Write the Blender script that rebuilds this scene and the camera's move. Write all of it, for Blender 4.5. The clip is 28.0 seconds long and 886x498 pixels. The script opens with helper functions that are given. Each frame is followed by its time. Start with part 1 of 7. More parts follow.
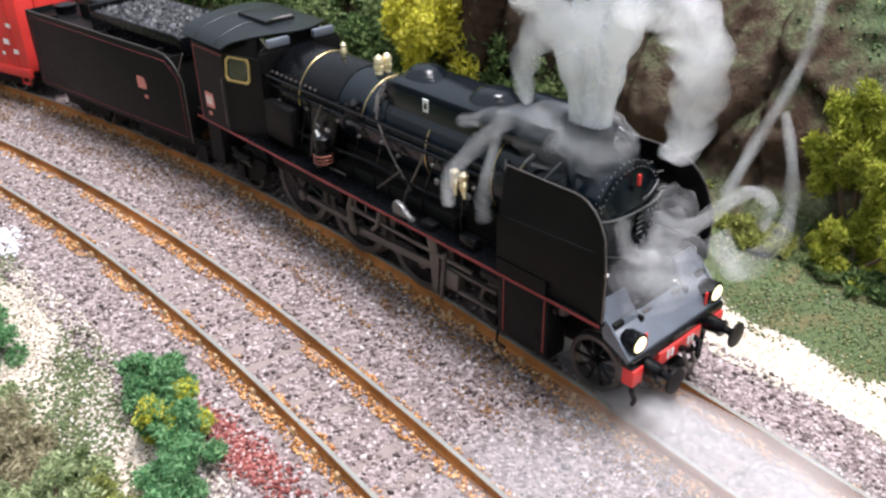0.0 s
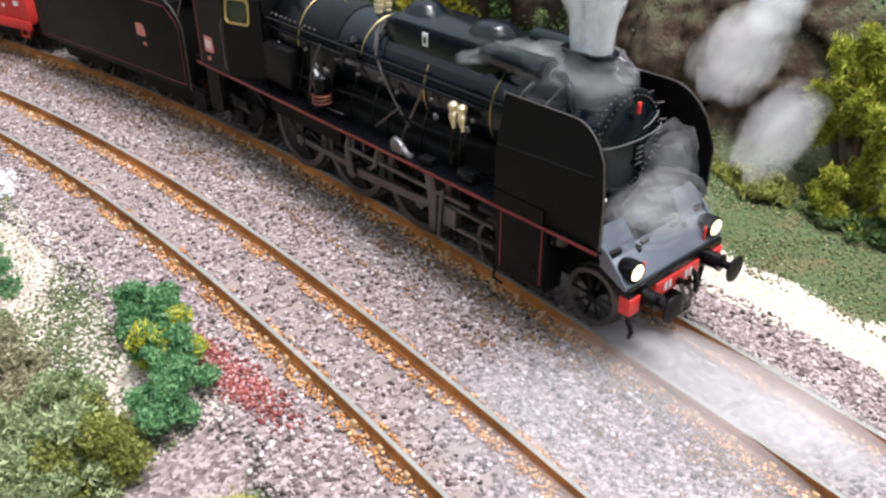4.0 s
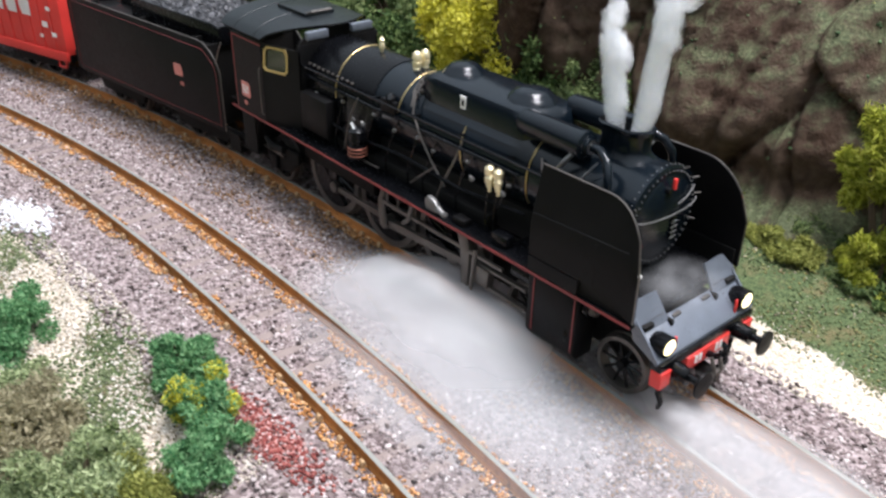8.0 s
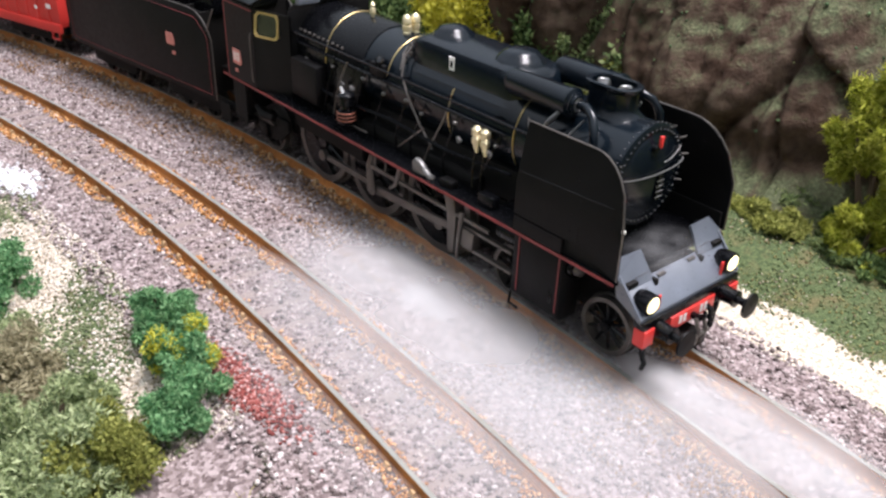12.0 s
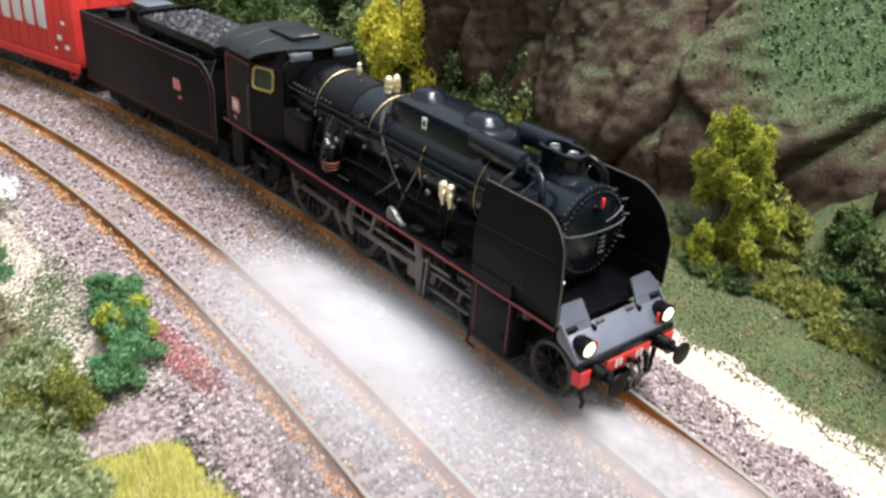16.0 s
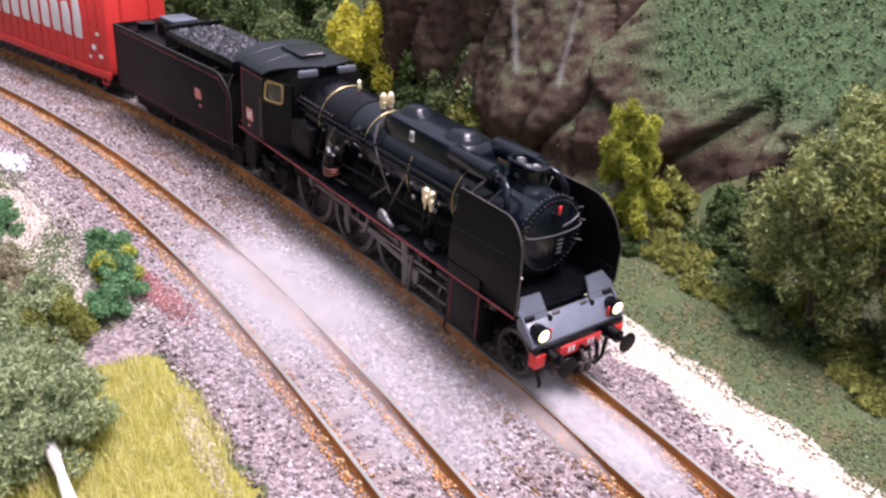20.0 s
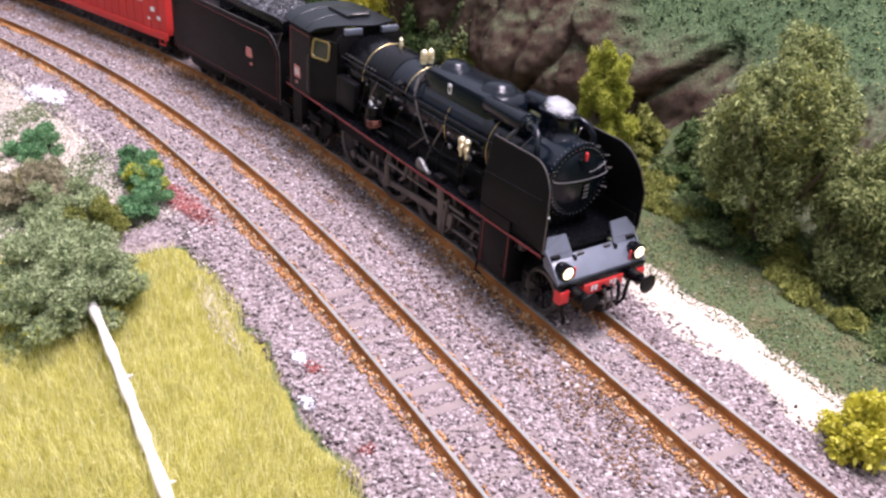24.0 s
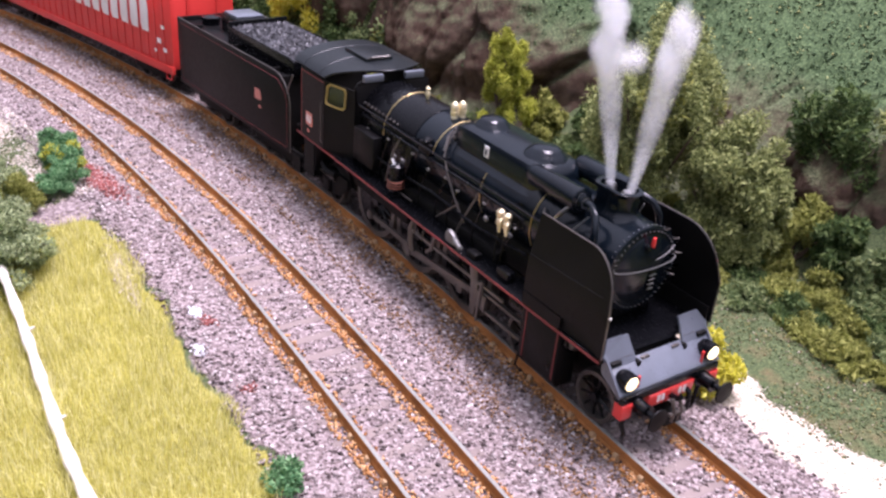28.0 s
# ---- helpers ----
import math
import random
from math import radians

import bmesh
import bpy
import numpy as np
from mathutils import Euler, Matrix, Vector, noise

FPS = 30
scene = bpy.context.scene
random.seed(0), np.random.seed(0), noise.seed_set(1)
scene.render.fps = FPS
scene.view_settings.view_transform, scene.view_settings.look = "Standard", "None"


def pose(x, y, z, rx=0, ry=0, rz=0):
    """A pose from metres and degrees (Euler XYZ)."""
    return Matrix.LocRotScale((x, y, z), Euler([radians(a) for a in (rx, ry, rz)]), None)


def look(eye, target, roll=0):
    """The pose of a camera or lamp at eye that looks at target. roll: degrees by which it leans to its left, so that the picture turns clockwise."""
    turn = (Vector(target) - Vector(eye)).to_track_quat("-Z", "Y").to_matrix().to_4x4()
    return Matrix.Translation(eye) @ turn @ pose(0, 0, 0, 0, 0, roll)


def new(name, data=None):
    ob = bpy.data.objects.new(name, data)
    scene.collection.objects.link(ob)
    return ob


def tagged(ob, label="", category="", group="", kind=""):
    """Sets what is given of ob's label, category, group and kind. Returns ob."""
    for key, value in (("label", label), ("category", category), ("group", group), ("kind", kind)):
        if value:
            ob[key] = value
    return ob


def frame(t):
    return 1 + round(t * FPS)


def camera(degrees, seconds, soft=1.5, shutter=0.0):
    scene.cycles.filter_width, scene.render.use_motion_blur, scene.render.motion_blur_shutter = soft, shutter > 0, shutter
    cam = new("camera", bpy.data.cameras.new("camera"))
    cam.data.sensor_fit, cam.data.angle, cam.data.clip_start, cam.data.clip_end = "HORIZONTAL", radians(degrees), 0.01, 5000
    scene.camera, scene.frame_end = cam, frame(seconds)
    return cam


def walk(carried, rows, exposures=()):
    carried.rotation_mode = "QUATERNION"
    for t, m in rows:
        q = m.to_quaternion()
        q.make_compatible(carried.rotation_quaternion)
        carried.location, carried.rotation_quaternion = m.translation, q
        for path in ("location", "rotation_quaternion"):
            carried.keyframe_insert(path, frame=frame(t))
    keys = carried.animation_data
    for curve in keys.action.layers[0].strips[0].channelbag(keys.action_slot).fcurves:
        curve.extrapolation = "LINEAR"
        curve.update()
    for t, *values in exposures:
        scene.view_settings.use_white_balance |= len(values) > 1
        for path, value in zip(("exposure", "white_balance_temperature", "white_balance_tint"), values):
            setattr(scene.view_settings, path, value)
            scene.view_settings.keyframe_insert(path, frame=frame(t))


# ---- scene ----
cam = camera(54.32, 28.0, soft=2.5, shutter=0.5)
# seconds, eye, yaw, pitch and roll
ROWS = [
    (0.0, 0.00213, -0.00273, 0.10986, 70.783, -30.021, -0.999),
    (0.5, 0.00110, -0.00058, 0.10903, 70.715, -30.177, -0.956),
    (1.0, 0.00211, -0.00061, 0.10683, 70.180, -30.280, -0.511),
    (1.5, 0.00233, -0.00223, 0.10663, 70.369, -30.021, -0.483),
    (2.0, 0.00205, -0.00511, 0.10875, 70.850, -30.226, -0.588),
    (2.5, 0.00289, -0.00379, 0.10774, 70.837, -29.982, -0.784),
    (3.0, 0.00366, -0.00491, 0.10693, 70.988, -29.608, -0.454),
    (3.5, 0.00727, -0.00386, 0.09873, 70.934, -30.439, -0.502),
    (5.5, 0.00491, -0.00391, 0.09961, 70.964, -30.357, 0.561),
    (6.0, 0.00456, -0.00474, 0.09963, 71.116, -30.436, 0.657),
    (6.5, 0.00381, -0.00411, 0.09927, 71.020, -30.161, 0.831),
    (7.0, 0.00397, -0.00371, 0.09868, 71.043, -30.391, 0.828),
    (7.5, 0.00329, -0.00179, 0.10302, 71.137, -30.537, 2.019),
    (8.0, 0.00286, -0.00706, 0.10881, 71.755, -29.721, 1.138),
    (8.5, 0.00155, -0.00857, 0.11159, 72.191, -29.559, 1.396),
    (9.0, 0.00248, -0.00681, 0.10655, 71.670, -29.312, 1.121),
    (9.5, 0.00839, -0.00628, 0.10129, 71.762, -29.735, 1.375),
    (10.0, 0.00649, -0.00585, 0.10224, 71.511, -30.163, 1.585),
    (10.5, 0.00702, -0.00275, 0.10202, 71.431, -30.001, 1.585),
    (11.0, 0.00680, -0.00339, 0.10499, 71.617, -29.669, 1.405),
    (11.5, 0.00765, -0.00427, 0.10326, 71.645, -29.424, 1.806),
    (13.5, 0.00770, -0.00629, 0.09843, 71.568, -30.515, 2.706),
    (14.0, 0.00386, -0.00097, 0.10359, 71.406, -28.756, 4.102),
    (14.5, 0.01763, 0.00324, 0.10742, 69.826, -27.552, 5.282),
    (15.0, 0.02560, 0.00548, 0.10730, 69.494, -27.981, 5.299),
    (15.5, 0.03547, 0.00535, 0.11181, 69.809, -27.325, 4.544),
    (16.0, 0.04646, 0.00294, 0.11177, 70.862, -27.291, 3.890),
    (16.5, 0.05861, 0.00119, 0.10618, 71.955, -28.249, 3.597),
    (17.0, 0.05760, 0.00572, 0.11117, 71.792, -27.997, 3.170),
    (17.5, 0.06378, 0.00706, 0.11070, 71.462, -28.181, 3.451),
    (18.0, 0.06775, 0.00595, 0.11243, 71.729, -28.048, 3.512),
    (18.5, 0.07233, 0.00543, 0.11552, 71.695, -27.727, 3.689),
    (19.0, 0.07872, 0.00417, 0.11923, 71.446, -27.666, 4.270),
    (19.5, 0.08559, 0.00542, 0.12436, 71.452, -27.412, 4.493),
    (20.0, 0.09553, 0.00705, 0.12438, 70.849, -27.260, 4.547),
    (20.5, 0.10598, 0.00971, 0.12609, 71.248, -27.218, 4.368),
    (21.0, 0.11619, 0.01023, 0.12338, 71.558, -27.392, 4.329),
    (21.5, 0.12186, 0.00960, 0.12271, 71.927, -27.638, 4.281),
    (23.5, 0.13389, 0.00715, 0.12187, 72.272, -28.419, 4.498),
    (24.0, 0.13600, 0.00578, 0.12181, 72.196, -28.515, 4.751),
    (24.5, 0.13880, 0.00543, 0.12169, 72.538, -28.291, 4.846),
    (25.0, 0.14128, 0.00545, 0.12062, 72.307, -28.249, 5.123),
    (25.5, 0.13847, 0.00684, 0.12596, 72.596, -28.194, 5.245),
    (26.0, 0.13717, 0.00974, 0.12770, 72.411, -28.292, 5.276),
    (26.5, 0.13885, 0.01167, 0.12661, 72.216, -28.138, 5.198),
    (27.0, 0.14429, 0.01482, 0.12686, 71.098, -28.180, 5.332),
    (27.5, 0.15834, 0.02095, 0.12396, 70.032, -28.244, 5.398),
    (28.0, 0.16343, 0.02081, 0.12101, 69.914, -27.758, 4.996),
]
# seconds, stops, kelvin and tint: the film turns slightly magenta in its second half
EXPOSURES = [
    (0.0, 0.62, 6300, 3), (7.0, 0.65, 6300, 3), (8.0, 0.53, 6250, 1), (9.0, 0.60, 6300, 3), (11.0, 0.58, 6450, 5), (14.0, 0.53, 6400, 5),
    (16.0, 0.60, 6500, 2), (17.5, 0.60, 6450, 8), (19.0, 0.58, 6300, 22), (21.0, 0.61, 6250, 22), (25.0, 0.65, 6200, 20), (28.0, 0.71, 6150, 24),
]
walk(cam, [(t, pose(x, y, z, 90 + pitch, 0, yaw) @ pose(0, 0, 0, 0, 0, roll)) for t, x, y, z, yaw, pitch, roll in ROWS], EXPOSURES)

# ---- light: a hall with a lamp bank over the layout ----
world = bpy.data.worlds.new("hall")
world.use_nodes = True
scene.world = world
wn, wl = world.node_tree.nodes, world.node_tree.links
up = wn.new("ShaderNodeSeparateXYZ")
wl.new(wn.new("ShaderNodeTexCoord").outputs["Generated"], up.inputs[0])
hall = wn.new("ShaderNodeValToRGB")
for e, (at_, c_) in zip(hall.color_ramp.elements, ((0.06, (0.016, 0.016, 0.018)), (0.74, (0.74, 0.77, 0.88)))):
    e.position, e.color = at_, (*c_, 1)
wl.new(up.outputs["Z"], hall.inputs["Fac"])
wl.new(hall.outputs["Color"], wn["Background"].inputs["Color"])
wn["Background"].inputs["Strength"].default_value = 1.0
scene.cycles.transparent_max_bounces = 72


def area(name, eye, target, sx, sy, watts, colour):
    data = bpy.data.lights.new(name, "AREA")
    data.shape, data.size, data.size_y, data.energy, data.color = "RECTANGLE", sx, sy, watts, colour
    ob = new(name, data)
    ob.matrix_world = look(eye, target)
    return ob


area("layout_lamp", (-0.05, 0.24, 0.90), (-0.08, 0.08, 0.0), 0.5, 0.28, 15.0, (1.0, 0.905, 0.975))

# ---- materials ----


def nodes_of(name):
    m = bpy.data.materials.new(name)
    m.use_nodes = True
    nt = m.node_tree
    return m, nt.nodes, nt.links, nt.nodes["Principled BSDF"]


def noise_node(n, l, coord, scale, detail=4.0, rough=0.6):
    t = n.new("ShaderNodeTexNoise")
    t.inputs["Scale"].default_value, t.inputs["Detail"].default_value, t.inputs["Roughness"].default_value = scale, detail, rough
    l.new(coord, t.inputs["Vector"])
    return t.outputs["Fac"]


def ramp(n, l, fac, stops):
    r = n.new("ShaderNodeValToRGB")
    while len(r.color_ramp.elements) < len(stops):
        r.color_ramp.elements.new(0.5)
    for e, (p, c) in zip(r.color_ramp.elements, stops):
        e.position, e.color = p, (*c, 1)
    l.new(fac, r.inputs["Fac"])
    return r.outputs["Color"]


def mixed(n, l, fac, a, b, kind="MIX"):
    m = n.new("ShaderNodeMix")
    m.data_type, m.blend_type = "RGBA", kind
    for sock, val in ((m.inputs[0], fac), (m.inputs[6], a), (m.inputs[7], b)):
        if isinstance(val, (int, float)):
            sock.default_value = val
        elif isinstance(val, tuple):
            sock.default_value = (*val, 1)
        else:
            l.new(val, sock)
    return m.outputs[2]


def bumped(n, l, p, fac, strength, dist):
    b = n.new("ShaderNodeBump")
    b.inputs["Strength"].default_value, b.inputs["Distance"].default_value = strength, dist
    l.new(fac, b.inputs["Height"])
    l.new(b.outputs["Normal"], p.inputs["Normal"])


def paint(name, base, rough=0.4, metal=0.0, vary=0.25, scale=300.0, bump=0.15, spec=0.5, dirt=None):
    """Painted or bare surface with grain and wear at two scales."""
    m, n, l, p = nodes_of(name)
    co = n.new("ShaderNodeTexCoord").outputs["Object"]
    big, small = noise_node(n, l, co, scale * 0.25, 3), noise_node(n, l, co, scale * 3, 5)
    lo, hi = tuple(c * (1 - vary) for c in base), tuple(min(1, c * (1 + vary)) for c in base)
    col = ramp(n, l, big, [(0.3, lo), (0.7, hi)])
    if dirt:
        col = mixed(n, l, ramp(n, l, small, [(0.55, (0, 0, 0)), (0.75, (1, 1, 1))]), col, dirt)
    l.new(col, p.inputs["Base Color"])
    rr = n.new("ShaderNodeMapRange")
    rr.inputs["To Min"].default_value, rr.inputs["To Max"].default_value = max(0.03, rough - 0.1), min(1, rough + 0.12)
    l.new(small, rr.inputs["Value"])
    l.new(rr.outputs[0], p.inputs["Roughness"])
    p.inputs["Metallic"].default_value = metal
    p.inputs["Specular IOR Level"].default_value = spec
    if bump:
        bumped(n, l, p, small, bump, 0.00015)
    return m


def grains(name, stops, rough=0.9, spec=0.25):
    """Loose stones or leaves: a colour for each piece from its own random value."""
    m, n, l, p = nodes_of(name)
    g = n.new("ShaderNodeNewGeometry")
    co = n.new("ShaderNodeTexCoord").outputs["Object"]
    col = ramp(n, l, g.outputs["Random Per Island"], stops)
    big = noise_node(n, l, co, 60, 3)
    col = mixed(n, l, 1.0, col, ramp(n, l, big, [(0.3, (0.78, 0.78, 0.78)), (0.7, (1, 1, 1))]), "MULTIPLY")
    l.new(col, p.inputs["Base Color"])
    p.inputs["Roughness"].default_value, p.inputs["Specular IOR Level"].default_value = rough, spec
    return m


def glow(name, colour, strength):
    m, n, l, p = nodes_of(name)
    p.inputs["Base Color"].default_value = (*colour, 1)
    p.inputs["Emission Color"].default_value, p.inputs["Emission Strength"].default_value = (*colour, 1), strength
    return m


BLACK = paint("black_enamel", (0.003, 0.0032, 0.004), 0.24, 0, 0.3, 400, 0.10, 0.22)
BOILER = paint("boiler_black", (0.003, 0.0055, 0.0085), 0.20, 0, 0.3, 300, 0.05, 0.36)
MATT = paint("matt_black", (0.0050, 0.0048, 0.0050), 0.45, 0, 0.35, 300, 0.12, 0.13)
SOOT = paint("frame_black", (0.004, 0.0037, 0.0034), 0.65, 0, 0.4, 300, 0.3, 0.2, (0.010, 0.008, 0.0065))
# grey base paints the lamp's reflection into the black gloss platform plates
GREY = paint("platform_sheen_grey", (0.105, 0.118, 0.142), 0.30, 0.0, 0.2, 400, 0.1, 0.8)
STEEL = paint("bright_steel", (0.42, 0.41, 0.40), 0.32, 1.0, 0.2, 500, 0.1)
DARKSTEEL = paint("oiled_steel", (0.12, 0.108, 0.098), 0.36, 0.6, 0.3, 500, 0.15)
PEWTER = paint("cast_grey", (0.17, 0.165, 0.16), 0.4, 0.5, 0.25, 500, 0.2)
BRASS = paint("brass", (0.62, 0.47, 0.22), 0.34, 1.0, 0.15, 500, 0.1)
GILT = paint("turned_brass", (0.80, 0.70, 0.45), 0.38, 0.7, 0.12, 500, 0.1)
RED = paint("signal_red", (0.62, 0.035, 0.03), 0.42, 0, 0.12, 400, 0.1)
LINE = paint("red_lining", (0.20, 0.026, 0.026), 0.5, 0, 0.2, 400, 0.0)
PINK = paint("red_number_plate", (0.62, 0.22, 0.18), 0.5, 0, 0.2, 500, 0.0)
WHITE = paint("white_lettering", (0.78, 0.77, 0.74), 0.5, 0, 0.08, 400, 0.0)
WAGON = paint("wagon_red", (0.55, 0.035, 0.028), 0.45, 0, 0.15, 200, 0.1, 0.5)
COPPER = paint("dull_copper", (0.25, 0.09, 0.06), 0.45, 0.6, 0.3, 400, 0.1)
RUST = paint("rusty_rail", (0.36, 0.15, 0.045), 0.85, 0, 0.4, 200, 0.5, 0.2, (0.16, 0.07, 0.03))
HEAD = paint("worn_rail_head", (0.23, 0.23, 0.205), 0.55, 0.2, 0.15, 200, 0.2, 0.5, (0.20, 0.17, 0.14))
SLEEPER = paint("grey_sleeper", (0.21, 0.17, 0.155), 0.9, 0, 0.2, 300, 0.4, 0.2)
COAL = grains("coal", [(0.0, (0.012, 0.012, 0.014)), (0.6, (0.035, 0.036, 0.04)), (1.0, (0.11, 0.11, 0.12))], 0.5, 0.5)
LENS = glow("lit_lamp_lens", (1.0, 0.83, 0.48), 1.6)
ROOF = paint("roof_black", (0.006, 0.0085, 0.010), 0.36, 0, 0.35, 300, 0.1, 0.4)
m, n, l, p = nodes_of("window_glass")
p.inputs["Base Color"].default_value, p.inputs["Roughness"].default_value = (0.7, 0.7, 0.6, 1), 0.08
p.inputs["Transmission Weight"].default_value = 1.0
GLASS = m
BALLAST = grains("mauve_ballast", [(0.0, (0.040, 0.030, 0.028)), (0.16, (0.135, 0.103, 0.098)), (0.45, (0.285, 0.234, 0.224)), (0.8, (0.425, 0.362, 0.348)), (1.0, (0.66, 0.60, 0.58))])
RUSTY = grains("rust_stained_ballast", [(0.0, (0.27, 0.11, 0.035)), (0.5, (0.54, 0.26, 0.09)), (1.0, (0.74, 0.48, 0.25))])
BRICKRED = grains("red_crumbs", [(0.0, (0.09, 0.022, 0.02)), (0.5, (0.25, 0.065, 0.055)), (0.85, (0.36, 0.15, 0.13)), (1.0, (0.55, 0.40, 0.38))])
SANDY = grains("pale_sand_grains", [(0.0, (0.26, 0.20, 0.14)), (0.3, (0.50, 0.43, 0.35)), (0.7, (0.60, 0.54, 0.46)), (1.0, (0.72, 0.66, 0.59))])
SPECK = grains("speckled_sand", [(0.0, (0.07, 0.075, 0.03)), (0.16, (0.22, 0.18, 0.11)), (0.26, (0.50, 0.43, 0.35)), (0.7, (0.64, 0.57, 0.49)), (1.0, (0.80, 0.75, 0.68))])
TURF = grains("green_turf_crumbs", [(0.0, (0.05, 0.068, 0.027)), (0.4, (0.105, 0.145, 0.06)), (0.68, (0.18, 0.215, 0.09)), (0.82, (0.30, 0.27, 0.10)), (0.93, (0.16, 0.10, 0.06)), (1.0, (0.60, 0.55, 0.42))])
OLIVE = grains("olive_turf_crumbs", [(0.0, (0.06, 0.08, 0.035)), (0.5, (0.15, 0.18, 0.09)), (1.0, (0.27, 0.29, 0.16))])


def leaf(name, a, b, c):
    m = grains(name, [(0.0, a), (0.5, b), (1.0, c)], 0.75, 0.25)
    n, l = m.node_tree.nodes, m.node_tree.links
    p = n["Principled BSDF"]
    through_, mix = n.new("ShaderNodeBsdfTranslucent"), n.new("ShaderNodeMixShader")
    l.new(p.inputs["Base Color"].links[0].from_socket, through_.inputs["Color"])
    mix.inputs[0].default_value = 0.45
    l.new(p.outputs[0], mix.inputs[1])
    l.new(through_.outputs[0], mix.inputs[2])
    l.new(mix.outputs[0], n["Material Output"].inputs["Surface"])
    return m


L_GREEN = leaf("blue_green_leaf", (0.05, 0.155, 0.06), (0.17, 0.37, 0.16), (0.36, 0.58, 0.29))
L_YELLOW = leaf("yellow_leaf", (0.42, 0.40, 0.03), (0.72, 0.68, 0.07), (0.86, 0.82, 0.18))
L_LIME = leaf("lime_leaf", (0.16, 0.19, 0.02), (0.42, 0.46, 0.05), (0.66, 0.66, 0.14))
L_DARK = leaf("dark_leaf", (0.025, 0.050, 0.015), (0.085, 0.145, 0.045), (0.20, 0.27, 0.09))
L_MID = leaf("mid_green_leaf", (0.06, 0.095, 0.035), (0.18, 0.25, 0.095), (0.36, 0.42, 0.18))
L_SAGE = leaf("sage_leaf", (0.11, 0.15, 0.07), (0.38, 0.46, 0.23), (0.66, 0.73, 0.42))
L_BANK = leaf("bank_leaf", (0.08, 0.105, 0.035), (0.28, 0.325, 0.12), (0.55, 0.59, 0.24))
L_TAN = leaf("tan_foam", (0.20, 0.18, 0.10), (0.40, 0.36, 0.22), (0.58, 0.53, 0.36))
L_OLIVE = leaf("olive_leaf", (0.12, 0.14, 0.03), (0.28, 0.30, 0.07), (0.46, 0.47, 0.14))
L_DRY = leaf("dry_grass", (0.48, 0.46, 0.09), (0.76, 0.72, 0.23), (0.94, 0.91, 0.52))
TWIG = paint("twig_brown", (0.10, 0.07, 0.045), 0.85, 0, 0.3, 300, 0.3)
BIRCH = paint("white_birch_bark", (0.70, 0.66, 0.60), 0.8, 0, 0.15, 200, 0.5, 0.3, (0.40, 0.35, 0.30))

# ---- geometry helpers: all in millimetres ----
MM = 0.001


class Geo:
    def __init__(self):
        self.v, self.f = [], []

    def add(self, v, f):
        o = len(self.v)
        self.v += [tuple(p) for p in v]
        self.f += [tuple(i + o for i in q) for q in f]
        return self

    def box(self, x0, x1, y0, y1, z0, z1):
        v = [(x, y, z) for x in (x0, x1) for y in (y0, y1) for z in (z0, z1)]
        return self.add(v, [(0, 1, 3, 2), (4, 6, 7, 5), (0, 4, 5, 1), (2, 3, 7, 6), (0, 2, 6, 4), (1, 5, 7, 3)])

    def prism(self, poly, axis, a, b):
        """A closed outline in the plane across the axis, pulled from a to b."""
        put = {"x": lambda u, w, t: (t, u, w), "y": lambda u, w, t: (u, t, w), "z": lambda u, w, t: (u, w, t)}[axis]
        n = len(poly)
        v = [put(u, w, a) for u, w in poly] + [put(u, w, b) for u, w in poly]
        f = [tuple(range(n))[::-1], tuple(range(n, 2 * n))] + [(i, (i + 1) % n, n + (i + 1) % n, n + i) for i in range(n)]
        return self.add(v, f)

    def rings(self, rings, closed=True, caps=True):
        n = len(rings[0])
        v = [p for r in rings for p in r]
        f = []
        for k in range(len(rings) - 1):
            for i in range(n if closed else n - 1):
                j = (i + 1) % n
                f.append((k * n + i, k * n + j, (k + 1) * n + j, (k + 1) * n + i))
        if caps:
            f += [tuple(range(n))[::-1], tuple(range((len(rings) - 1) * n, len(rings) * n))]
        return self.add(v, f)

    def cyl(self, p0, p1, r0, r1=None, n=16, caps=True):
        return self.lathe([(r0, 0.0), (r0 if r1 is None else r1, 1.0)], p0, Vector(p1) - Vector(p0), n, caps)

    def lathe(self, profile, origin, axis, n=24, caps=True):
        """profile: (radius, place along the axis)."""
        o, a = Vector(origin), Vector(axis)
        u = a.orthogonal().normalized()
        w = a.normalized().cross(u)
        rings = []
        for r, h in profile:
            rings.append([o + a * h + (u * math.cos(2 * math.pi * i / n) + w * math.sin(2 * math.pi * i / n)) * max(r, 0.01) for i in range(n)])
        return self.rings(rings, True, caps)

    def tube(self, pts, r, n=8, caps=True):
        pts = [Vector(p) for p in pts]
        rings, u = [], None
        for i, p in enumerate(pts):
            d = (pts[min(i + 1, len(pts) - 1)] - pts[max(i - 1, 0)]).normalized()
            u = d.orthogonal().normalized() if u is None else (u - d * u.dot(d)).normalized()
            w = d.cross(u)
            rr = r[i] if isinstance(r, (list, tuple)) else r
            rings.append([p + (u * math.cos(2 * math.pi * k / n) + w * math.sin(2 * math.pi * k / n)) * rr for k in range(n)])
        return self.rings(rings, True, caps)

    def ball(self, c, r, n=12, squash=(1, 1, 1)):
        rings = []
        for k in range(1, n // 2):
            a = math.pi * k / (n // 2)
            rings.append([(c[0] + squash[0] * r * math.sin(a) * math.cos(2 * math.pi * i / n), c[1] + squash[1] * r * math.sin(a) * math.sin(2 * math.pi * i / n), c[2] + squash[2] * r * math.cos(a)) for i in range(n)])
        return self.rings(rings)


